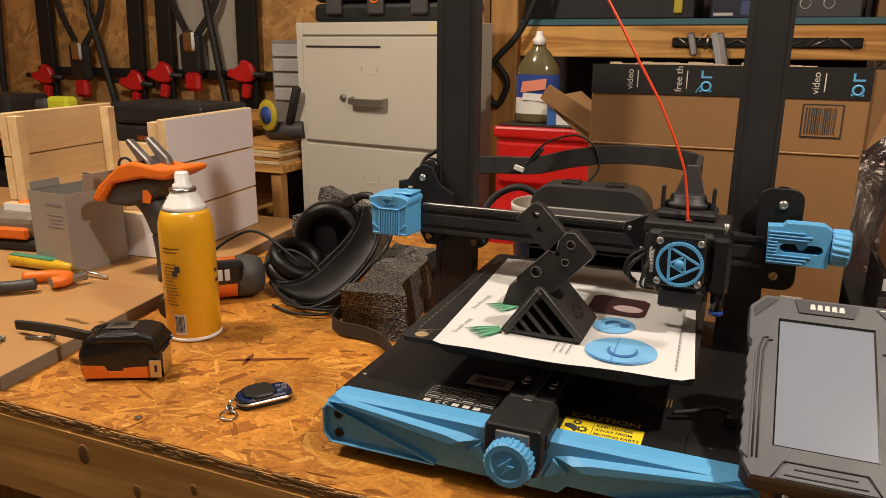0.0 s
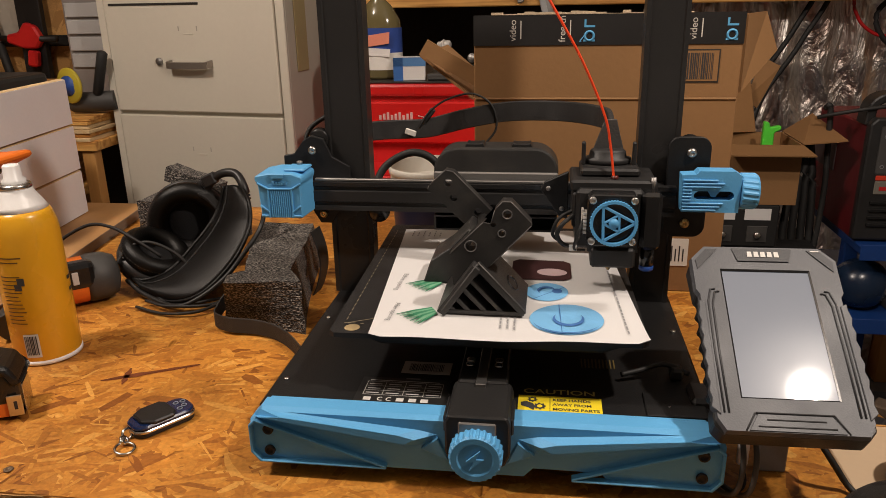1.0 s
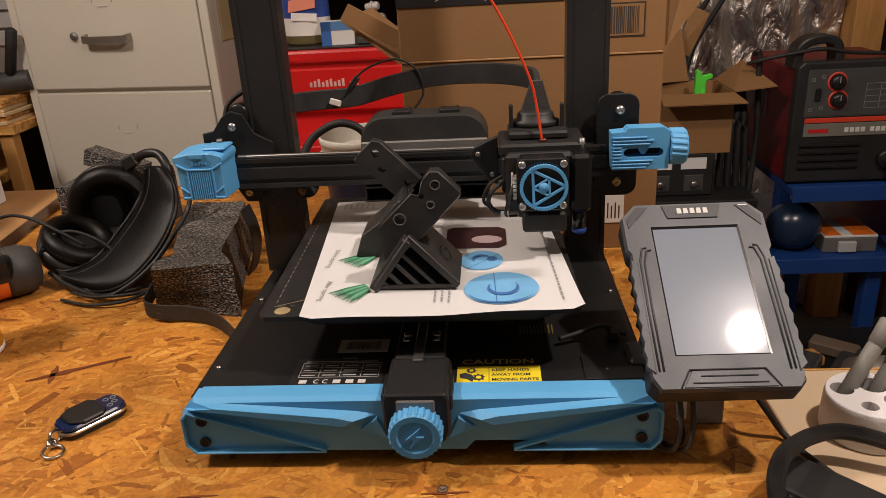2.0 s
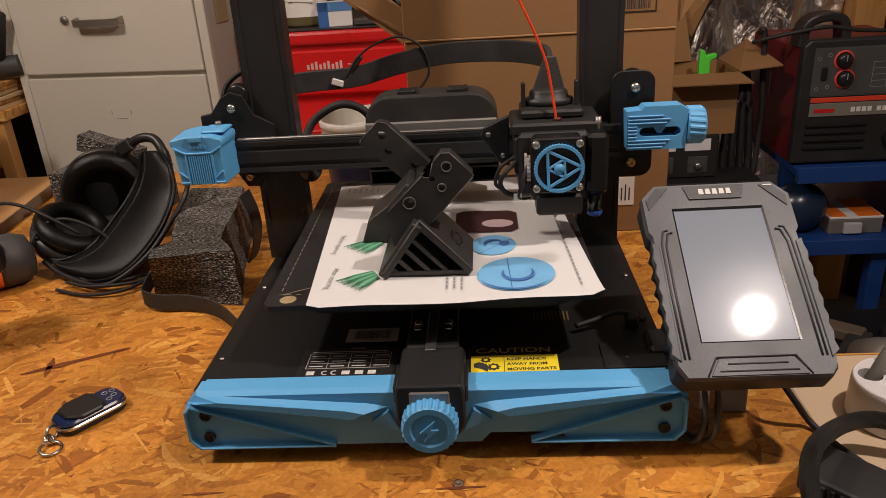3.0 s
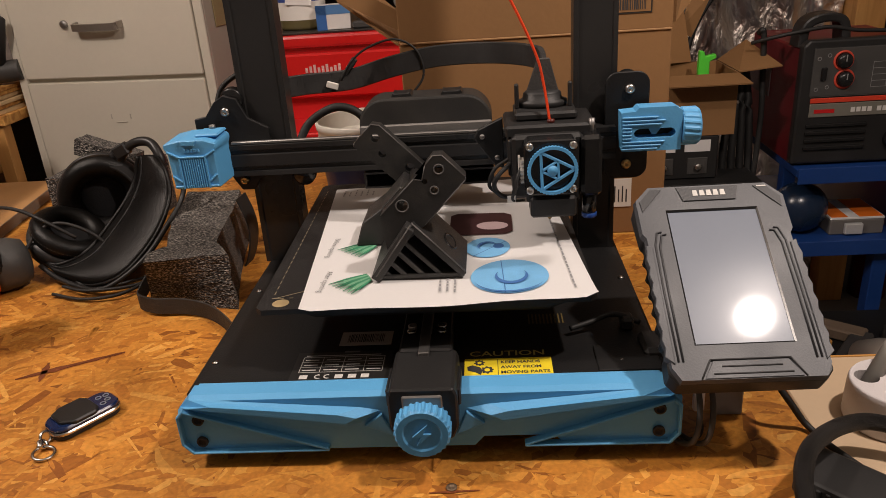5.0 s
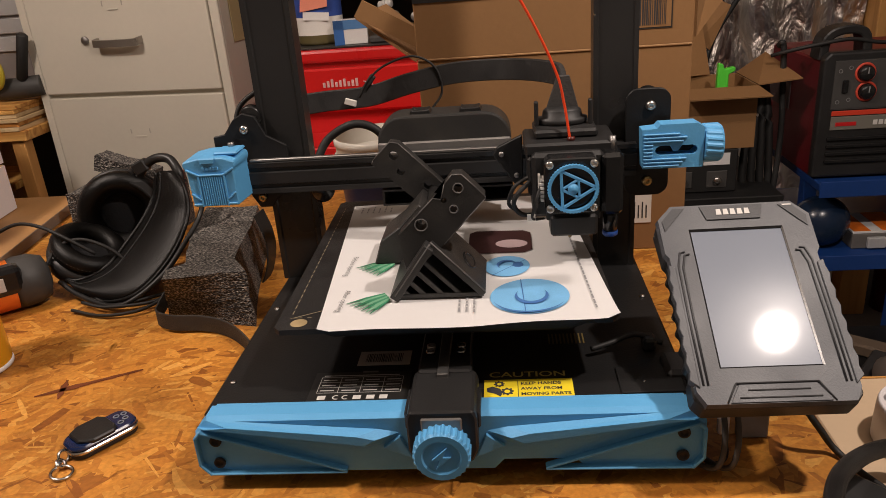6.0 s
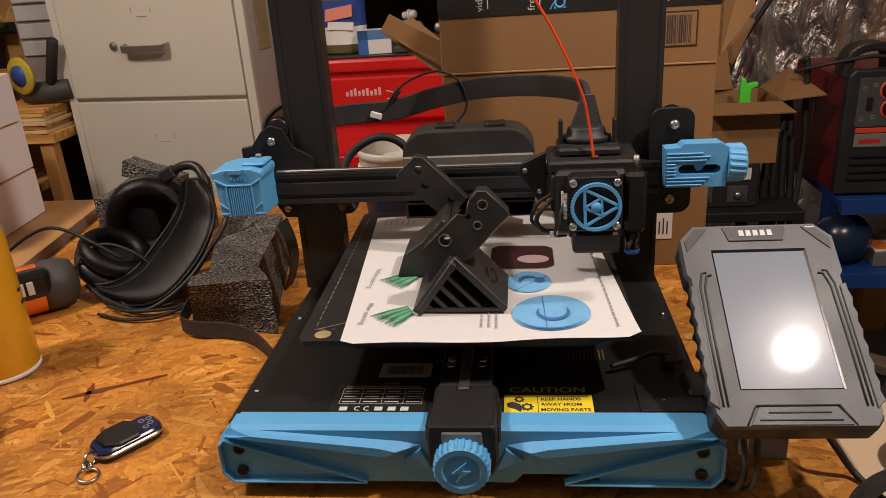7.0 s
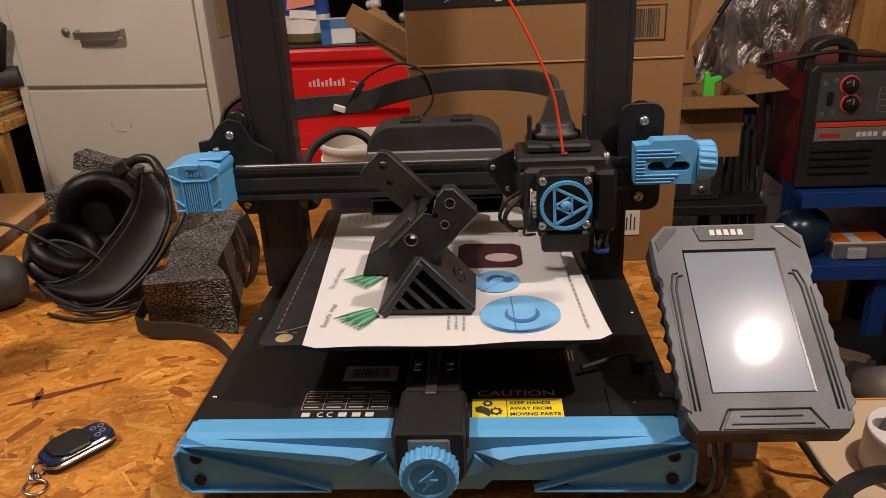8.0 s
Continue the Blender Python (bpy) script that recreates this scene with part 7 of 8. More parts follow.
part("side_print", box(NB(), (-0.0345, -0.0206, 0.0), (-0.014, -0.0199, 0.048)), mat("blue_carton_print", (0.04, 0.13, 0.38), 0.4), sm)
part("lid_print", box(NB(), (-0.0345, -0.0206, 0.030), (0.0345, -0.0199, 0.0482)), mat("blue_carton_print_b", (0.08, 0.2, 0.42), 0.4), sm)
rnd = random.Random(21)
for k in range(12):
    x, y = rnd.uniform(-0.20, -0.06), rnd.uniform(1.14, 1.22)
    s = rnd.uniform(0.008, 0.016)
    m = pose(x, y, 0.1824 + 0.028 * (k % 3) + s, rnd.uniform(0, 90), rnd.uniform(0, 90), 0)
    b = rod(NB(), (0, 0, -s), (0, 0, s), s * 0.55, 8, 0.001)
    torus(b, pose(0, 0, 0), s * 0.6, s * 0.2, 12, 6)
    solid("pipe_fitting", b, rnd.choice((DULL_STEEL, mat("blue_fitting", (0.03, 0.10, 0.26), 0.5), BRASS, mat("white_fitting", (0.5, 0.48, 0.45), 0.5))), "small metal pipe fitting piled on the chest", "fitting", "fittings on the chest", m)
bn = thing("parts_tray", pose(-0.13, 1.18, 0.1824), "shallow dark tray of fittings on the chest", "tray")
part("tray", box(NB(), (-0.085, -0.055, 0), (0.085, 0.055, 0.014), 0.003), GREY_PLASTIC, bn)

# ---- filing cabinet ----
cab = thing("filing_cabinet", pose(-1.108, 1.385, -0.92, 0, 0, -8), "cream steel filing cabinet with four drawers", "filing cabinet")
CW, CT = 0.526, 1.332
part("carcass", box(NB(), (0, 0.010, 0), (CW, 0.215, CT), 0.003), CABINET, cab)
for x0, x1, nm in ((-0.001, 0.022, "stile"), (CW - 0.022, CW + 0.001, "stile")):
    part(nm, box(NB(), (x0, 0.0, 0), (x1, 0.0098, CT), 0.002), CABINET, cab)
part("top_rail", box(NB(), (0.0222, 0.0, CT - 0.034), (CW - 0.0222, 0.0098, CT), 0.002), CABINET, cab)
for k in range(4):
    z1 = CT - 0.038 - k * 0.303
    z0 = z1 - 0.297
    d = part("drawer", box(NB(), (0.0245, -0.004, z0 + 0.004), (CW - 0.0245, 0.0095, z1), 0.003, None, 2), CABINET, cab, "cream steel drawer front")
    hx, hz = 0.262, z0 + 0.127
    if k != 1:
        b = NB()
        sweep(b, [(hx - 0.058, -0.004, hz), (hx - 0.056, -0.022, hz - 0.002), (hx - 0.045, -0.028, hz - 0.004), (hx + 0.045, -0.028, hz - 0.004), (hx + 0.056, -0.022, hz - 0.002), (hx + 0.058, -0.004, hz)], 0, flat=(0.017, 0.006), up=(0, 0, 1), steps=5)
        part("handle", b, mat("brushed_handle", (0.36, 0.33, 0.29), 0.4, metal=0.8), d, "brushed steel pull handle")
    if k == 0:
        part("lock", rod(NB(), (hx - 0.092, -0.012, hz + 0.004), (hx - 0.092, -0.003, hz + 0.004), 0.0095, 18, 0.002), DULL_STEEL, d, "round steel lock")
        part("pencil_line", box(NB(), (0.040, -0.0056, z1 - 0.030), (0.300, -0.0042, z1 - 0.0245), 0, pose(0, 0, 0.0)), mat("black_marker_strip", (0.02, 0.018, 0.016), 0.6), d, "black strip stuck on the drawer")
    # Slot shade painted as two thin strips of darkened cabinet cream.
    b = NB()
    for dx in (-0.026, 0.026):
        box(b, (hx + dx - 0.0012, -0.0052, z0 + 0.205), (hx + dx + 0.0012, -0.0041, z0 + 0.217))
    part("label_slot", b, mat("shadow_slot", (0.40, 0.37, 0.31), 0.6), d)
    part("label_edge", box(NB(), (hx - 0.014, -0.0062, z0 + 0.196), (hx + 0.014, -0.0041, z0 + 0.199), 0.0006), CABINET, d)
part("yellow_tag", box(NB(), (CW - 0.075, -0.0008, CT - 0.026), (CW - 0.030, 0.0002, CT - 0.008)), mat("pale_yellow_tag", (0.62, 0.55, 0.30), 0.6), cab)
part("hanging_tag", box(NB(), (CW + 0.0012, 0.05, 1.10), (CW + 0.0045, 0.11, 1.28), 0.001), mat("tan_cloth", (0.45, 0.36, 0.18), 0.9, bump=0.3), cab, "tan strip hanging on the side")
case = thing("tool_case", pose(-0.84, 1.475, 0.4122), "black plastic tool case on the cabinet", "tool case")
part("lower_shell", box(NB(), (-0.20, -0.10, 0), (0.20, 0.10, 0.05), 0.012, None, 2), BLACK, case)
part("upper_shell", box(NB(), (-0.20, -0.10, 0.054), (0.20, 0.10, 0.12), 0.014, None, 2), BLACK, case)
for x in (-0.13, 0.0, 0.13):
    part("latch", box(NB(), (x - 0.025, -0.113, 0.02), (x + 0.025, -0.098, 0.075), 0.004), GREY_PLASTIC, case)
part("badge", torus(NB(), pose(0.0, -0.114, 0.062, 90), 0.012, 0.003, 20, 8), ORANGE, case)

# ---- post, shelf beam and what hangs there ----
structure("post_1", box(NB(), (-0.668, 1.82, -0.92), (-0.580, 1.91, 1.62), 0.003), PINE_Z, "pine post")
shelf = thing("wall_shelf", pose(0, 1.85, 0.3195), "wall shelf on a pine beam with a teal board", "shelf")
part("beam", box(NB(), (-0.579, 0.0, 0), (1.05, 0.040, 0.094), 0.003), PINE, shelf, "pine front beam")
part("board", box(NB(), (-0.579, -0.006, 0.0945), (1.05, 0.58, 0.112), 0.001), TEAL, shelf, "teal painted shelf board")
bar = thing("magnet_bar", pose(-0.11, 1.8495, 0.352), "black magnetic bar holding drill bits", "tool holder")
part("strip", box(NB(), (0, -0.012, 0), (0.495, -0.0004, 0.026), 0.002), GLOSS_BLACK, bar)
rnd = random.Random(31)
for k in range(14):
    x = 0.04 + 0.032 * k + rnd.uniform(-0.008, 0.008)
    a = rnd.uniform(-70, 70)
    bit = part("drill_bit", rod(NB(), (0, 0, -rnd.uniform(0.01, 0.03)), (0, 0, rnd.uniform(0.012, 0.03)), rnd.uniform(0.002, 0.004), 8), rnd.choice((STEEL, DULL_STEEL, GREY_PLASTIC)), bar, "", pose(x, -0.016, 0.014, 0, a, 0))
for x, L, mm in ((0.055, 0.045, DULL_STEEL), (0.120, 0.085, CLEAR_BIN), (0.135, 0.080, DULL_STEEL)):
    part("hanging_bit", box(NB(), (-0.010, -0.004, -L), (0.010, 0.004, 0.02), 0.003), mm, bar, "", pose(x, -0.020, 0.020, 0, -14, 0))
for nm, x0, x1, y0, y1, h, mm, lab in (("storage_case", -0.50, -0.06, 1.90, 2.2, 0.16, BLACK, "black storage case on the shelf"), ("game_box", -0.02, 0.17, 1.93, 2.2, 0.14, mat("dark_blue_carton", (0.02, 0.022, 0.04), 0.35), "dark printed carton on the shelf"), ("speaker_box", 0.19, 0.38, 1.92, 2.2, 0.15, GREY_PLASTIC, "charcoal speaker box on the shelf"), ("carton", 0.42, 0.54, 1.95, 2.2, 0.15, CARD, "brown carton on the shelf"), ("storage_case", 0.57, 0.95, 1.92, 2.2, 0.2, BLACK, "black storage case on the shelf")):
    o = thing(nm, pose((x0 + x1) / 2, (y0 + y1) / 2, 0.4316), lab, "box")
    w, d = (x1 - x0) / 2, (y1 - y0) / 2
    part("body", box(NB(), (-w, -d, 0), (w, d, h), 0.006, None, 2), mm, o)
    if nm == "storage_case":
        part("lid_edge", box(NB(), (-w - 0.003, -d - 0.004, h * 0.7), (w + 0.003, d, h * 0.76), 0.002), GREY_PLASTIC, o)
        part("latch", box(NB(), (w - 0.06, -d - 0.01, h * 0.1), (w - 0.035, -d, h * 0.8), 0.003), mat("yellow_latch_%d" % int(x0 * 100 + 100), (0.55, 0.42, 0.03), 0.5), o, "yellow latch")
    elif nm == "game_box":
        for k in range(3):
            part("print_panel", box(NB(), (-0.01 + 0.032 * k, -d - 0.001, 0.012), (0.015 + 0.032 * k, -d + 0.001, 0.05)), mat("blue_panel_%d" % k, (0.05, 0.08, 0.2), 0.4), o)
        part("print_bar", box(NB(), (-0.085, -d - 0.001, 0.010), (-0.03, -d + 0.001, 0.018)), INK_WHITE, o)
    elif nm == "speaker_box":
        for k in range(2):
            part("dial", torus(NB(), pose(-0.05 + 0.06 * k, -d, 0.04, 90), 0.014, 0.003, 18, 6), DULL_STEEL, o)
    else:
        part("tape", box(NB(), (-0.02, -d - 0.001, 0.0), (0.02, -d + 0.001, h)), TAPE_BLACK, o)
solid("extension_lead", sweep(NB(), [(-0.50, 1.80, 0.55), (-0.53, 1.80, 0.46), (-0.575, 1.80, 0.38), (-0.63, 1.79, 0.32), (-0.665, 1.79, 0.27), (-0.66, 1.79, 0.20), (-0.63, 1.80, 0.17), (-0.60, 1.80, 0.24), (-0.64, 1.80, 0.30)], 0.010, 8), RUBBER, "thick black cord looped beside the post", "cord")

# ---- left wall with clamps ----
structure("wall_panel_1", box(NB(), (-4.2, 1.90, -0.92), (-0.70, 1.92, 1.62)), mat("wall_osb_core", (0.35, 0.18, 0.055), 0.7, vary=0.3, size=14), "strand board wall panel")
me = osb_flakes(-3.6, -0.72, -0.3, 1.1, 3600, 77, None, 0.0012, 3.2)
me.materials.clear()
me.materials.append(WALL_OSB)
ob = new("wall_strand", me)
ob.matrix_world = Matrix(((1, 0, 0, 0), (0, 0, -1, 1.8996), (0, 1, 0, 0), (0, 0, 0, 1)))
tagged(ob, "", "", "", "stuff")
solid("wall_sheet", box(NB(), (-2.00, 1.885, 0.22), (-1.70, 1.898, 1.20), 0.002), mat("pale_grey_sheet", (0.40, 0.36, 0.30), 0.7, vary=0.2, size=6), "pale grey sheet leaning on the wall", "sheet")
rail = thing("clamp_rail", pose(-2.75, 1.86, 0.218), "black steel rail screwed to the wall", "rail")
part("rail", box(NB(), (0, 0, 0), (1.35, 0.02, 0.035), 0.003), BLACK_MATTE, rail)
for x in (0.05, 0.70, 1.30):
    part("mount", box(NB(), (x, 0.02, 0.004), (x + 0.03, 0.038, 0.030), 0.002), BLACK_MATTE, rail)


def bar_clamp(x, lean, z, wide):
    c = thing("bar_clamp", pose(x, 1.845, z, 0, lean, 0), "black bar clamp with red jaws hanging on the wall", "clamp", "clamps on the wall")
    part("bar", box(NB(), (-wide / 2, -0.012, -0.16), (wide / 2, 0.012, 1.1), 0.002), BLACK_MATTE, c, "black steel bar")
    b = prism(NB(), [(-0.075, -0.012), (-0.020, -0.030), (0.030, -0.030), (0.052, 0.0), (0.030, 0.040), (-0.005, 0.052), (-0.030, 0.020), (-0.072, 0.012)], -0.040, -0.013, 0.006)
    part("jaw", b, RED_PLASTIC, c, "red jaw")
    part("trigger", prism(NB(), [(-0.012, -0.085), (0.022, -0.090), (0.030, -0.040), (-0.004, -0.034)], -0.042, -0.016, 0.005), RED_PLASTIC, c, "red trigger")
    part("spindle", rod(NB(), (-0.10, -0.03, 0.0), (0.10, -0.03, 0.0), 0.010, 10), BLACK, c)


for x, lean, z, w in ((-2.66, 2, 0.215, 0.075), (-2.17, 3, 0.20, 0.070), (-2.02, 2, 0.235, 0.070), (-1.63, 1, 0.245, 0.085)):
    bar_clamp(x, lean, z, w)


def ratchet(x, z):
    c = thing("ratchet_strap", pose(x, 1.84, z), "black ratchet strap with steel buckle hanging on the wall", "strap", "straps on the wall")
    part("buckle", box(NB(), (-0.05, -0.035, -0.10), (0.05, 0.0, 0.05), 0.015, None, 2), BLACK, c)
    part("lever", box(NB(), (-0.02, -0.05, -0.02), (0.035, -0.034, 0.06), 0.008), STEEL, c, "steel lever")
    part("red_cap", box(NB(), (-0.03, -0.045, -0.165), (0.04, -0.01, -0.095), 0.012), RED_PLASTIC, c, "red cap")
    part("webbing", sweep(NB(), [(-0.02, -0.01, 0.04), (-0.10, -0.01, 0.20), (-0.12, -0.01, 0.40), (-0.08, -0.01, 0.8)], 0, flat=(0.006, 0.028), up=(0, 1, 0)), RUBBER, c)
    part("webbing", sweep(NB(), [(0.02, -0.01, 0.04), (0.12, -0.01, 0.16), (0.15, -0.01, 0.30), (0.10, -0.01, 0.45), (0.12, -0.01, 0.8)], 0, flat=(0.006, 0.028), up=(0, 1, 0)), RUBBER, c)


ratchet(-2.45, 0.30)
ratchet(-1.87, 0.34)
for x0, x1 in ((-2.95, -2.90), (-2.28, -2.40), (-1.72, -1.80)):
    solid("extension_lead", sweep(NB(), [(x1, 1.83, 1.2), (x1, 1.83, 0.6), ((x0 + x1) / 2, 1.83, 0.30), (x0, 1.83, 0.05), (x0 - 0.03, 1.83, -0.1)], 0.014, 8), RUBBER, "dark grey cord hanging down the wall", "cord", "cords on the wall")

# rear bench with things on it
rb = thing("rear_bench", pose(-1.32, 0.88, -0.92), "rough rear bench with a pine front edge", "workbench")
part("top", box(NB(), (-2.0, 0.0, 1.020), (0.0, 0.90, 1.042), 0.002), PINE, rb)
for x in (-1.95, -1.0, -0.10):
    for y in (0.02, 0.80):
        part("leg", box(NB(), (x, y, 0), (x + 0.08, y + 0.08, 1.020), 0.003), PINE_Z, rb)
part("shelf", box(NB(), (-1.98, 0.05, 0.72), (-0.02, 0.85, 0.74), 0.002), PINE, rb)
for k, (x, w, h, mm) in enumerate(((-1.75, 0.36, 0.20, BLACK), (-1.30, 0.30, 0.17, GREY_PLASTIC), (-0.92, 0.34, 0.19, BLACK), (-0.50, 0.30, 0.18, BLACK))):
    o = thing("storage_case", pose(-1.32 + x, 1.05, -0.1795), "dark plastic storage case under the rear bench", "box", "cases under the rear bench")
    part("body", box(NB(), (-w / 2, -0.12, 0), (w / 2, 0.2, h), 0.015, None, 2), mm, o)
    part("lid_edge", box(NB(), (-w / 2 - 0.003, -0.125, h * 0.66), (w / 2 + 0.003, 0.2, h * 0.72), 0.003), GREY_PLASTIC, o)
o = thing("flat_case", pose(-1.205, 0.965, 0.0), "flat black plastic case with an orange mark", "tool case")
part("lower_shell", box(NB(), (-0.145, -0.07, 0.110), (0.155, 0.10, 0.158), 0.008, None, 2), BLACK, o)
part("upper_shell", box(NB(), (-0.145, -0.07, 0.160), (0.155, 0.10, 0.212), 0.010, None, 2), BLACK, o)
part("mark", box(NB(), (-0.05, -0.0712, 0.122), (0.05, -0.0698, 0.134)), mat("dull_orange_mark", (0.22, 0.05, 0.01), 0.5), o)
st = thing("side_stand", pose(-1.205, 0.965, -0.92), "dark stand under the flat case", "stand")
part("top", box(NB(), (-0.11, -0.06, 1.010), (0.15, 0.10, 1.0295), 0.002), BLACK_MATTE, st)
for x in (-0.10, 0.12):
    for y in (-0.05, 0.07):
        part("leg", box(NB(), (x, y, 0), (x + 0.02, y + 0.02, 1.010)), BLACK_MATTE, st)
o = thing("lime_tool", pose(-1.60, 0.98, 0.1226) @ Matrix.Diagonal((0.68, 0.68, 0.9, 1)), "lime and black cordless tool on the rear bench", "power tool")
part("body", box(NB(), (-0.05, -0.03, 0.04), (0.06, 0.03, 0.10), 0.012, None, 2), YG, o, "lime housing")
part("nose", rod(NB(), (-0.05, 0, 0.07), (-0.13, 0, 0.065), 0.025, 16, 0.006), GREY_PLASTIC, o)
part("foot", box(NB(), (-0.04, -0.035, 0), (0.05, 0.035, 0.040), 0.008), GREY_PLASTIC, o)
o = thing("red_case", pose(-1.85, 1.0, 0.1226), "small black and red case on the rear bench", "box")
part("body", box(NB(), (-0.10, -0.07, 0), (0.10, 0.07, 0.09), 0.012, None, 2), BLACK, o)
part("stripe", box(NB(), (-0.06, -0.0725, 0.03), (0.0, -0.0695, 0.05)), RED_PLASTIC, o)

# low shelf beside the cabinet
ls = thing("low_stand", pose(-1.235, 1.30, -0.92), "pine stand beside the cabinet", "stand")
part("top", box(NB(), (-0.08, 0.0, 0.905), (0.115, 0.30, 0.930), 0.002), PINE, ls)
for x in (-0.07, 0.065):
    for y in (0.01, 0.25):
        part("leg", box(NB(), (x, y, 0), (x + 0.035, y + 0.035, 0.905), 0.002), PINE_Z, ls)
rnd = random.Random(17)
for k in range(6):
    solid("wood_scrap", box(NB(), (-0.075, -0.01, 0), (0.095, 0.20, 0.0095), 0.001), rnd.choice((PLANK_X, PINE, PLANK)), "thin offcut in a stack of wood scraps", "wood scrap", "stack of scraps", pose(-1.225 + rnd.uniform(-0.008, 0.008), 1.31, 0.0104 + 0.0105 * k, 0, 0, rnd.uniform(-4, 4)))
g = thing("angle_grinder", pose(-1.165, 1.36, 0.0734), "dark angle grinder with a blue and yellow disc", "power tool")
part("body", sweep(NB(), [(-0.05, 0.02, 0.028), (0.02, 0.02, 0.03), (0.07, 0.03, 0.034)], 0.026, 14), GREY_PLASTIC, g)
part("disc", rod(NB(), (-0.035, -0.012, 0.075), (-0.032, -0.004, 0.075), 0.046, 28, 0.002), mat("yellow_disc", (0.50, 0.40, 0.03), 0.5), g, "yellow disc")
part("disc_label", rod(NB(), (-0.0355, -0.0145, 0.075), (-0.035, -0.0125, 0.075), 0.026, 24), mat("blue_disc", (0.03, 0.08, 0.32), 0.5), g, "blue disc label")
part("handle", rod(NB(), (0.03, 0.01, 0.05), (0.075, -0.01, 0.16), 0.013, 12, 0.004), RUBBER, g)
dr = thing("drawer_bins", pose(-1.245, 1.52, -0.01), "white parts drawers stacked beside the cabinet", "drawer unit")
part("case", box(NB(), (-0.05, 0, 0.02), (0.11, 0.16, 0.375), 0.003), mat("white_bin_case", (0.22, 0.20, 0.19), 0.5), dr)
for k in range(4):
    part("drawer", box(NB(), (-0.04, -0.008, 0.19 + 0.045 * k), (0.10, -0.0005, 0.228 + 0.045 * k), 0.002), CLEAR_BIN, dr, "frosted drawer")
part("stand", box(NB(), (-0.05, 0, -0.91), (0.11, 0.16, 0.0195), 0.002), BLACK_MATTE, dr)

# ---- right part: cartons, welder, rack, foil ----
structure("wall_panel_2", box(NB(), (0.40, 2.05, -0.92), (1.18, 2.07, 1.62)), DARK_WALL, "backing of the foil insulation")
t = bmesh.new()
nx, nz = 44, 60
g = [[t.verts.new((0.42 + 0.74 * i / nx, 2.02 + 0.045 * noise.noise(Vector((i * 0.30 + j * 0.10, j * 0.12, 3.1))) + 0.016 * noise.noise(Vector((i * 0.75 + 0.25 * j, j * 0.33, 7.7))), -0.9 + 2.5 * j / nz)) for i in range(nx + 1)] for j in range(nz + 1)]
for j in range(nz):
    for i in range(nx):
        t.faces.new((g[j][i], g[j][i + 1], g[j + 1][i + 1], g[j + 1][i])).smooth = True
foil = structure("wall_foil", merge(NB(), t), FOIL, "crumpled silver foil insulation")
structure("post_2", box(NB(), (1.165, 1.95, -0.92), (1.255, 2.05, 1.62), 0.003), PINE_Z, "pine post")
structure("post_3", rod(NB(), (1.36, 2.0, -0.92), (1.36, 2.0, 1.62), 0.06, 20), DARK_RED, "dark red pipe")
for k, pts in enumerate(([(0.86, 1.95, 0.9), (0.84, 1.95, 0.45), (0.76, 1.93, 0.25), (0.66, 1.92, 0.08), (0.60, 1.90, -0.06)], [(0.88, 1.95, 0.9), (0.87, 1.95, 0.42), (0.78, 1.94, 0.2), (0.68, 1.93, 0.02), (0.64, 1.9, -0.2)], [(1.10, 1.94, 0.8), (1.05, 1.94, 0.40), (0.98, 1.94, 0.28), (1.02, 1.94, 0.20), (1.10, 1.94, 0.18)])):
    solid("hanging_cable", sweep(NB(), pts, 0.008, 8), RUBBER, "black cable hanging in front of the foil", "cable", "cables at the foil")
solid("red_wire", sweep(NB(), [(0.92, 1.94, 0.7), (0.91, 1.94, 0.36), (0.93, 1.94, 0.27), (0.98, 1.94, 0.225), (1.03, 1.94, 0.215)], 0.005, 8), RED_PLASTIC, "red wire hanging at the foil", "wire")

stand = thing("tool_stand", pose(0.38, 1.16, -0.92), "dark steel stand beside the welder", "stand")
part("top", box(NB(), (0, 0.0, 0.700), (0.27, 0.42, 0.722), 0.002), BLACK_MATTE, stand)
for x in (0.0, 0.245):
    for y in (0.0, 0.395):
        part("leg", box(NB(), (x, y, 0), (x + 0.025, y + 0.025, 0.700)), BLACK_MATTE, stand)
dev = thing("battery_charger", pose(0.485, 1.20, -0.1976), "black device box with white label and knobs", "device")
part("body", box(NB(), (-0.066, 0, 0), (0.074, 0.2, 0.0985), 0.003), BLACK, dev)
part("label", box(NB(), (-0.062, -0.0015, 0.064), (-0.020, 0.0005, 0.090)), PAPER, dev, "white label")
part("label", box(NB(), (0.0, -0.0015, 0.064), (0.056, 0.0005, 0.090)), PAPER, dev)
for x in (-0.045, 0.030):
    part("knob_plate", box(NB(), (x - 0.022, -0.002, 0.012), (x + 0.022, 0.0005, 0.050), 0.001), GREY_PLASTIC, dev)
    part("knob", rod(NB(), (x, -0.012, 0.030), (x, -0.001, 0.030), 0.008, 14, 0.002), STEEL, dev)

sb = thing("open_carton", pose(0.430, 1.200, -0.0985), "small open brown carton with a green part inside", "cardboard box")
SW, SD, SH = 0.160, 0.16, 0.134
part("front_panel", box(NB(), (0, 0, 0), (SW, 0.003, SH), 0.0006), CARD, sb)
part("back_panel", box(NB(), (0, SD, 0), (SW, SD + 0.003, SH), 0.0006), CARD_IN, sb)
part("side_panel", box(NB(), (0, 0.0032, 0), (0.003, SD - 0.0002, SH), 0.0006), CARD_IN, sb)
part("side_panel", box(NB(), (SW - 0.003, 0.0032, 0), (SW, SD - 0.0002, SH), 0.0006), CARD, sb)
part("bottom_panel", box(NB(), (0.003, 0.003, 0.0), (SW - 0.003, SD, 0.003)), CARD_IN, sb)
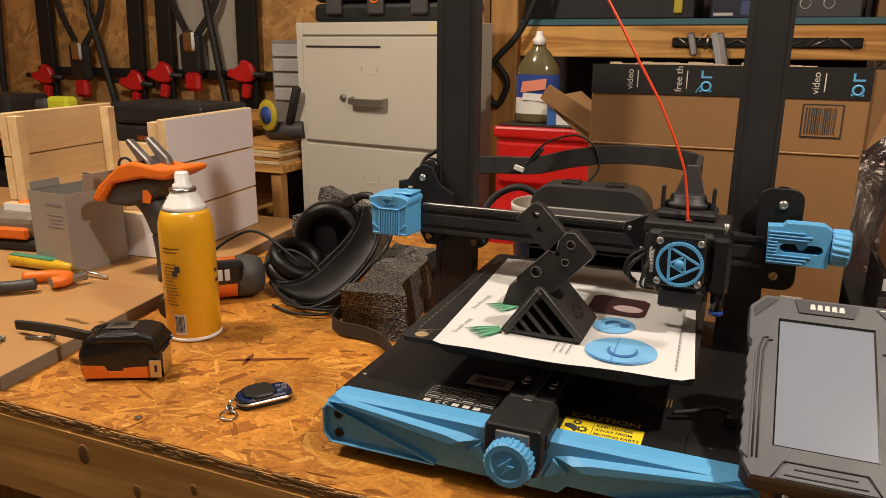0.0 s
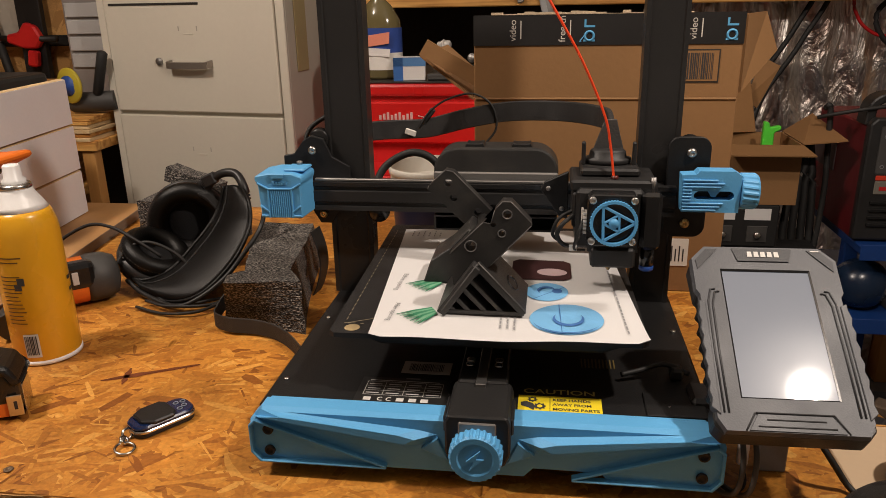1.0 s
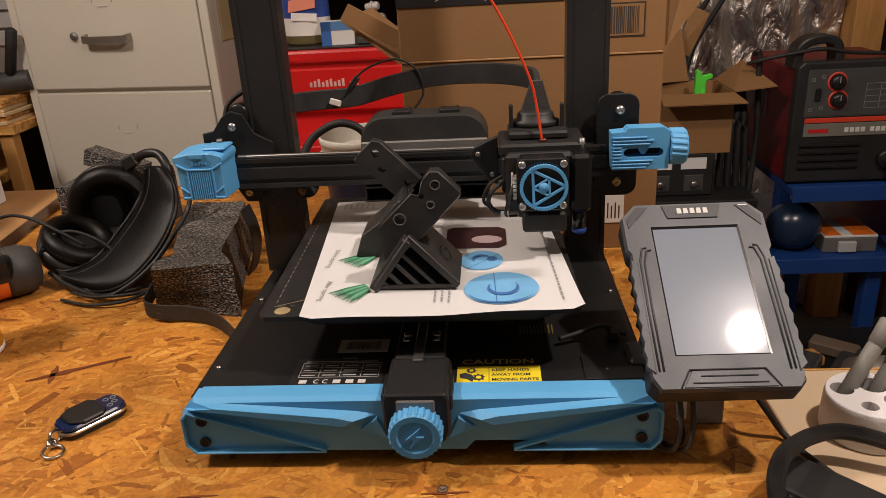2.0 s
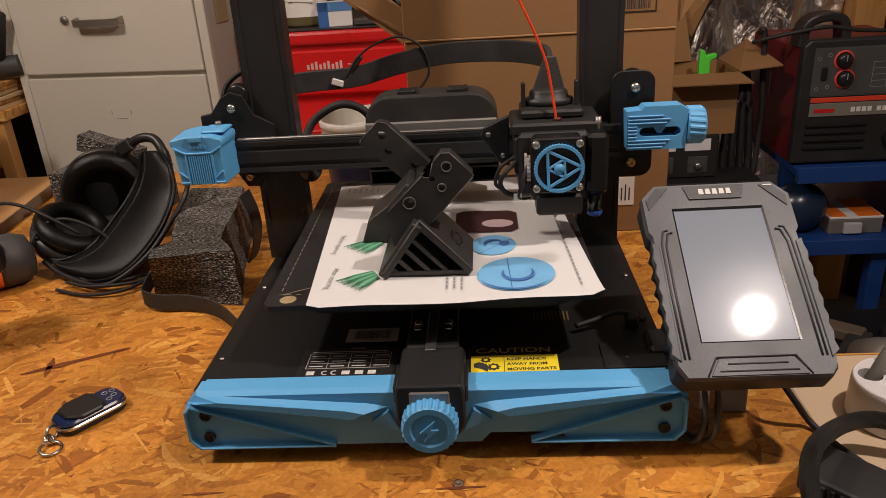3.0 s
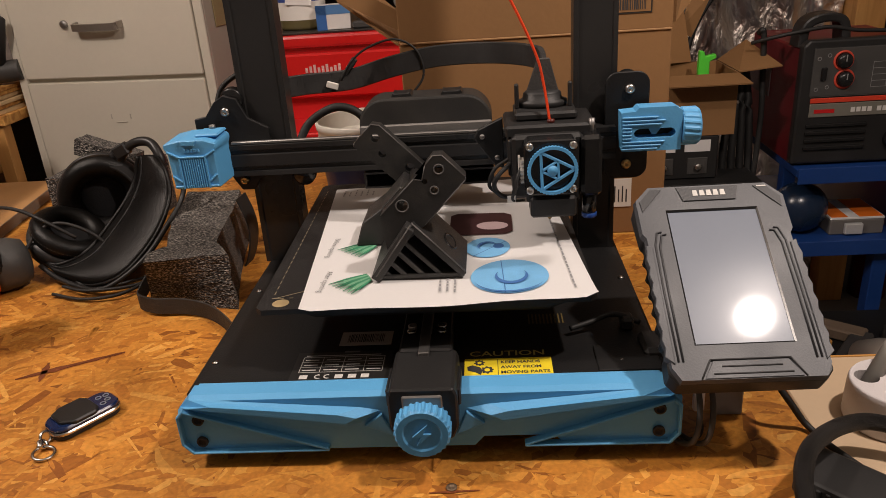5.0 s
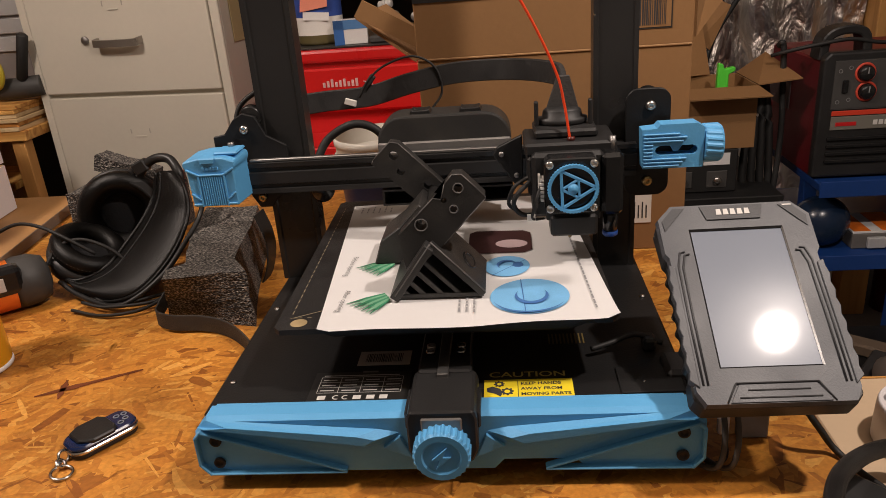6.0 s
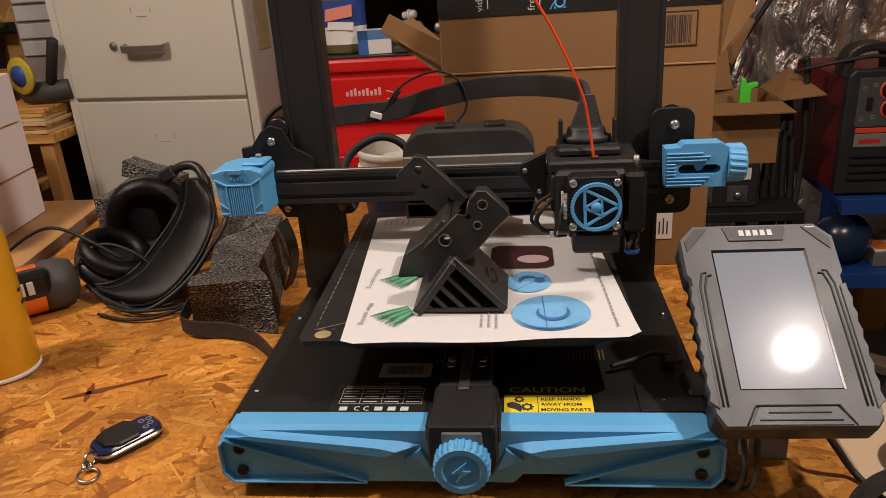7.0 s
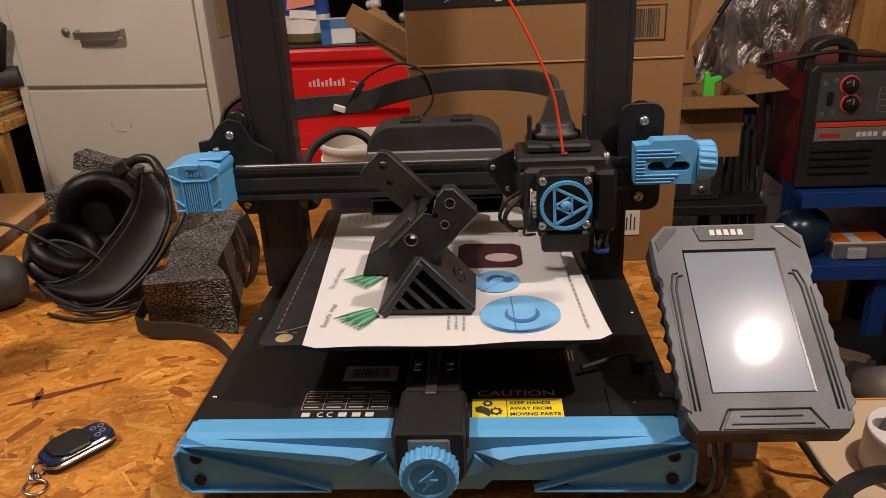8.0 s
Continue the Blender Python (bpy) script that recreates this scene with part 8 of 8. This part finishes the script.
quad_flap([(0, 0.0, SH), (SW, 0.0, SH), (SW + 0.012, -0.055, SH - 0.012), (-0.004, -0.055, SH - 0.012)], 0.003, CARD, sb, "front_flap", "flap bent forwards")
quad_flap([(SW, 0.0, SH), (SW + 0.085, -0.01, SH + 0.010), (SW + 0.055, SD - 0.02, SH + 0.045), (SW, SD, SH)], 0.003, CARD, sb, "side_flap", "flap bent outwards")
quad_flap([(0, 0.14, SH), (SW * 0.62, 0.16, SH), (SW * 0.50, 0.19, SH + 0.125), (0.0, 0.19, SH + 0.085)], 0.003, CARD_IN, sb, "back_flap", "upright flap")
quad_flap([(0.075, 0.192, SH + 0.07), (0.105, 0.197, SH + 0.05), (0.155, 0.225, SH + 0.145), (0.115, 0.235, SH + 0.165)], 0.003, CARD, sb, "back_flap")
gp = prism(NB(), [(-0.010, 0.0), (-0.016, 0.128), (-0.015, 0.170), (-0.005, 0.168), (-0.002, 0.157), (0.021, 0.161), (0.022, 0.152), (0.008, 0.145), (0.010, 0.0)], -0.008, 0.008, 0.002)
solid("green_part", gp, GREEN_PLASTIC, "bright green plastic part in the carton", "plastic part", "", pose(0.538, 1.275, -0.0952))

weld = thing("welder", pose(0.712, 1.20, -0.1745), "red and black welding machine on a blue rack", "welding machine")
part("cabinet", box(NB(), (0.004, 0.012, 0), (0.27, 0.30, 0.252), 0.004), DARK_RED, weld, "dark red sheet steel body")
pane = prism(NB(), [(0.0, 0.004), (0.0, 0.258), (0.012, 0.270), (0.262, 0.270), (0.274, 0.258), (0.274, 0.004)], -0.014, 0.0115, 0.005, None, 2)
fr = part("front_bezel", pane, BLACK, weld, "black plastic front bezel")
part("control_panel", box(NB(), (0.022, -0.0165, 0.152), (0.252, -0.0142, 0.254), 0.002), GREY_PLASTIC, fr, "charcoal control panel")
part("red_stripe", box(NB(), (0.026, -0.0170, 0.1385), (0.252, -0.0142, 0.149), 0.001), mat("bright_red_stripe", (0.62, 0.05, 0.02), 0.4), fr, "bright red stripe")
part("name_plate", box(NB(), (0.026, -0.0168, 0.108), (0.252, -0.0142, 0.137), 0.001), mat("olive_grey_plate", (0.16, 0.15, 0.125), 0.5), fr, "grey name plate")
b = NB()
for k in range(8):
    box(b, (0.112 + 0.0115 * k + (0.008 if k > 3 else 0), -0.0176, 0.117), (0.1205 + 0.0115 * k + (0.008 if k > 3 else 0), -0.0167, 0.127))
part("name_bars", b, INK_WHITE, fr, "pale name bars")
part("maker_mark", box(NB(), (0.036, -0.0176, 0.117), (0.078, -0.0167, 0.125)), RED_PLASTIC, fr, "small red maker mark")
for x, z in ((0.083, 0.2265), (0.089, 0.1880)):
    dl = part("dial_ring", torus(NB(), pose(x, -0.0172, z, 90), 0.0185, 0.0026, 28, 6), mat("red_dial_ring_%d" % int(z * 1000), (0.55, 0.06, 0.03), 0.5), fr, "red dial ring")
    part("dial_knob", turn(NB(), [(0.0165, 0.0), (0.0155, 0.010), (0.011, 0.014), (0, 0.014)], pose(x, -0.0165, z, 90), 24), GLOSS_BLACK, dl)
    part("dial_mark", box(NB(), (x - 0.001, -0.0315, z), (x + 0.001, -0.0300, z + 0.013)), INK_GREY, dl)
part("switch", box(NB(), (0.040, -0.021, 0.186), (0.052, -0.016, 0.214), 0.002), GLOSS_BLACK, fr)
for x, z in ((0.034, 0.232), (0.054, 0.238), (0.034, 0.168), (0.056, 0.172)):
    part("panel_mark", torus(NB(), pose(x, -0.0168, z, 90), 0.0036, 0.0007, 14, 4), INK_GREY, fr, "small pale symbol")
b = NB()
for k in range(5):
    box(b, (0.145, -0.0172, 0.168 + 0.013 * k), (0.235, -0.0165, 0.1688 + 0.013 * k))
for k in range(4):
    box(b, (0.145 + 0.03 * k, -0.0172, 0.168), (0.1458 + 0.03 * k, -0.0165, 0.220))
part("chart_lines", b, INK_GREY, fr, "pale setting chart")
for k in range(4):
    part("louvre", box(NB(), (0.022, -0.020, 0.036 + 0.0165 * k), (0.150, -0.0135, 0.044 + 0.0165 * k), 0.0015), GLOSS_BLACK, fr, "", None)
part("cable_port", rod(NB(), (0.210, -0.030, 0.055), (0.210, -0.012, 0.055), 0.022, 20, 0.004), GLOSS_BLACK, fr)
part("gun_cable", sweep(NB(), [(0.210, -0.03, 0.055), (0.215, -0.07, 0.035), (0.230, -0.09, -0.05), (0.25, -0.09, -0.16)], 0.011, 10), RUBBER, weld, "thick black gun cable")
b = NB()
sweep(b, [(0.008, 0.04, 0.252), (0.014, 0.04, 0.292), (0.036, 0.04, 0.308), (0.072, 0.04, 0.310), (0.092, 0.04, 0.296), (0.098, 0.04, 0.252)], 0, flat=(0.05, 0.018), up=(0, 1, 0), steps=4)
part("carry_handle", b, BLACK, weld, "black carrying handle")
part("side_sticker", box(NB(), (0.0012, 0.16, 0.12), (0.0036, 0.30, 0.185)), mat("dark_sticker", (0.05, 0.03, 0.03), 0.5), weld)
part("ground_lead", sweep(NB(), [(0.20, 0.03, 0.275), (0.12, 0.02, 0.281), (0.06, 0.012, 0.292), (0.0, 0.012, 0.286), (-0.06, 0.03, 0.272), (-0.085, 0.05, 0.262)], 0.0042, 10), RUBBER, weld, "thin black lead over the handle")
part("lead_hook", sweep(NB(), [(-0.068, 0.06, 0.281), (-0.066, 0.05, 0.288), (-0.062, 0.05, 0.282), (-0.059, 0.05, 0.250), (-0.056, 0.05, 0.20), (-0.050, 0.05, 0.08), (-0.058, 0.05, -0.10)], 0.0065, 10), RUBBER, weld, "black hose hooked at the top")
for k in range(4):
    solid("hose_loop", sweep(NB(), [(0.60 + 0.012 * k, 1.30, 0.02), (0.598 + 0.016 * k, 1.28, -0.08), (0.592 + 0.02 * k, 1.27, -0.20), (0.61 + 0.02 * k, 1.27, -0.34), (0.64 + 0.014 * k, 1.28, -0.42)], 0.009, 8), RUBBER, "black hose hanging beside the welder", "hose", "hoses beside the welder")

rack = thing("steel_rack", pose(0.70, 1.16, -0.92), "blue painted steel rack holding the welder", "rack")
for z, d in ((0.724, 0.50), (0.550, 0.50), (0.08, 0.5)):
    x0 = 0.022 if z > 0.6 else 0.0
    part("shelf", box(NB(), (x0, 0.0, z), (0.62, d, z + 0.0205), 0.003), BLUE_STEEL, rack)
    part("shelf_lip", box(NB(), (x0, -0.004, z - 0.012), (0.62, -0.0003, z + 0.024), 0.001), BLUE_STEEL, rack)
for x in (0.225, 0.58):
    for y in (0.022, 0.45):
        part("post", box(NB(), (x, y, 0), (x + 0.035, y + 0.035, 0.5495 if y < 0.1 else 0.72), 0.002), BLUE_STEEL, rack)
for x in (0.03, 0.58):
    part("post", box(NB(), (x, 0.1, 0.571), (x + 0.03, 0.13, 0.7235), 0.002), BLUE_STEEL, rack)
helm = thing("face_shield", pose(0.765, 1.235, -0.3494), "dark blue welding helmet on the rack", "helmet")
t = bmesh.new()
bmesh.ops.create_uvsphere(t, u_segments=24, v_segments=16, radius=0.062)
for v in t.verts:
    v.co.z = v.co.z * 0.95 + 0.06
    v.co.y *= 0.9
    for f in v.link_faces:
        f.smooth = True
part("shell", merge(NB(), t), mat("dark_blue_gloss", (0.010, 0.022, 0.05), 0.25, vary=0.2, size=20), helm)
ob2 = thing("tool_box_pack", pose(0.875, 1.20, -0.3494), "orange, white and grey boxed tool on the rack", "box")
part("body", box(NB(), (-0.05, 0, 0), (0.07, 0.12, 0.036), 0.002), mat("grey_pack", (0.14, 0.13, 0.12), 0.5), ob2)
part("lid", box(NB(), (-0.05, 0.0, 0.0365), (0.07, 0.12, 0.042), 0.001), PAPER, ob2)
part("lid_print", box(NB(), (-0.048, 0.002, 0.0424), (-0.012, 0.118, 0.0432)), ORANGE, ob2, "orange print")
part("lid_print", box(NB(), (0.014, 0.002, 0.0424), (0.066, 0.118, 0.0432)), ORANGE, ob2, "orange print")
part("clear_tray", box(NB(), (-0.02, -0.012, 0.004), (0.02, -0.0005, 0.030), 0.002), CLEAR_BIN, ob2)
rnd = random.Random(44)
for k in range(10):
    x, y = rnd.uniform(0.62, 1.02), rnd.uniform(0.75, 1.10)
    L = rnd.uniform(0.08, 0.2)
    mm = rnd.choice((PINE, GREY_PLASTIC, RUBBER, mat("scrap_%d" % k, (0.18, 0.13, 0.09), 0.8), DULL_STEEL))
    solid("scrap_piece", box(NB(), (-L / 2, -0.022, 0), (L / 2, 0.022, rnd.uniform(0.015, 0.04)), 0.004), mm, "scrap piece lying on the lower shelf", "scrap", "scraps on the lower stand", pose(x, y, -0.5195 + 0.0, 0, 0, rnd.uniform(0, 180)))
lst = thing("low_table", pose(0.55, 0.70, -0.92), "low dark table with scraps on it", "table")
part("top", box(NB(), (0, 0, 0.380), (0.62, 0.45, 0.400), 0.002), BLACK_MATTE, lst)
for x in (0.01, 0.57):
    for y in (0.01, 0.40):
        part("leg", box(NB(), (x, y, 0), (x + 0.04, y + 0.04, 0.380)), BLACK_MATTE, lst)
mot = thing("small_motor", pose(0.80, 0.86, -0.478), "grey cast metal motor among the scraps", "motor")
part("body", turn(NB(), [(0.030, -0.05), (0.042, -0.04), (0.044, 0.0), (0.040, 0.035), (0.022, 0.045), (0, 0.045)], pose(0, 0, 0.004, 60, 0, 30), 20), mat("cast_grey", (0.42, 0.39, 0.35), 0.45, metal=0.5), mot)
part("vent", box(NB(), (-0.02, -0.048, 0.0), (0.02, -0.034, 0.01), 0.002, pose(0, 0, 0.02)), GREY_PLASTIC, mot)
solid("yellow_cord", sweep(NB(), [(0.93, 0.78, -0.510), (1.0, 0.80, -0.48), (1.06, 0.86, -0.50), (1.12, 0.95, -0.510)], 0.008, 8), YG, "yellow green cord among the scraps", "cord")

# coiled cord hung under the shelf
def hung_coil(turns=26, r=0.0085):
    """A spiral cord along a narrow hanging loop."""
    pts = []
    for k in range(turns * 6 + 1):
        u = k / (turns * 6)
        a = math.pi * u
        c = Vector((0.602 - 0.029 * math.cos(a), 1.838, 0.425 - 0.070 * math.sin(a) ** 0.6))
        d = Vector((0.029 * math.sin(a), 0, -0.05 * math.cos(a))).normalized()
        side = Vector((-d.z, 0, d.x))
        w = 2 * math.pi * k / 6
        pts.append(c + side * (r * math.cos(w)) + Vector((0, 1, 0)) * (r * math.sin(w)))
    return pts


solid("coiled_lead", sweep(NB(), hung_coil(), 0.0022, 6, 2), RUBBER, "black spiral cord hung in a loop on the shelf beam", "cord")
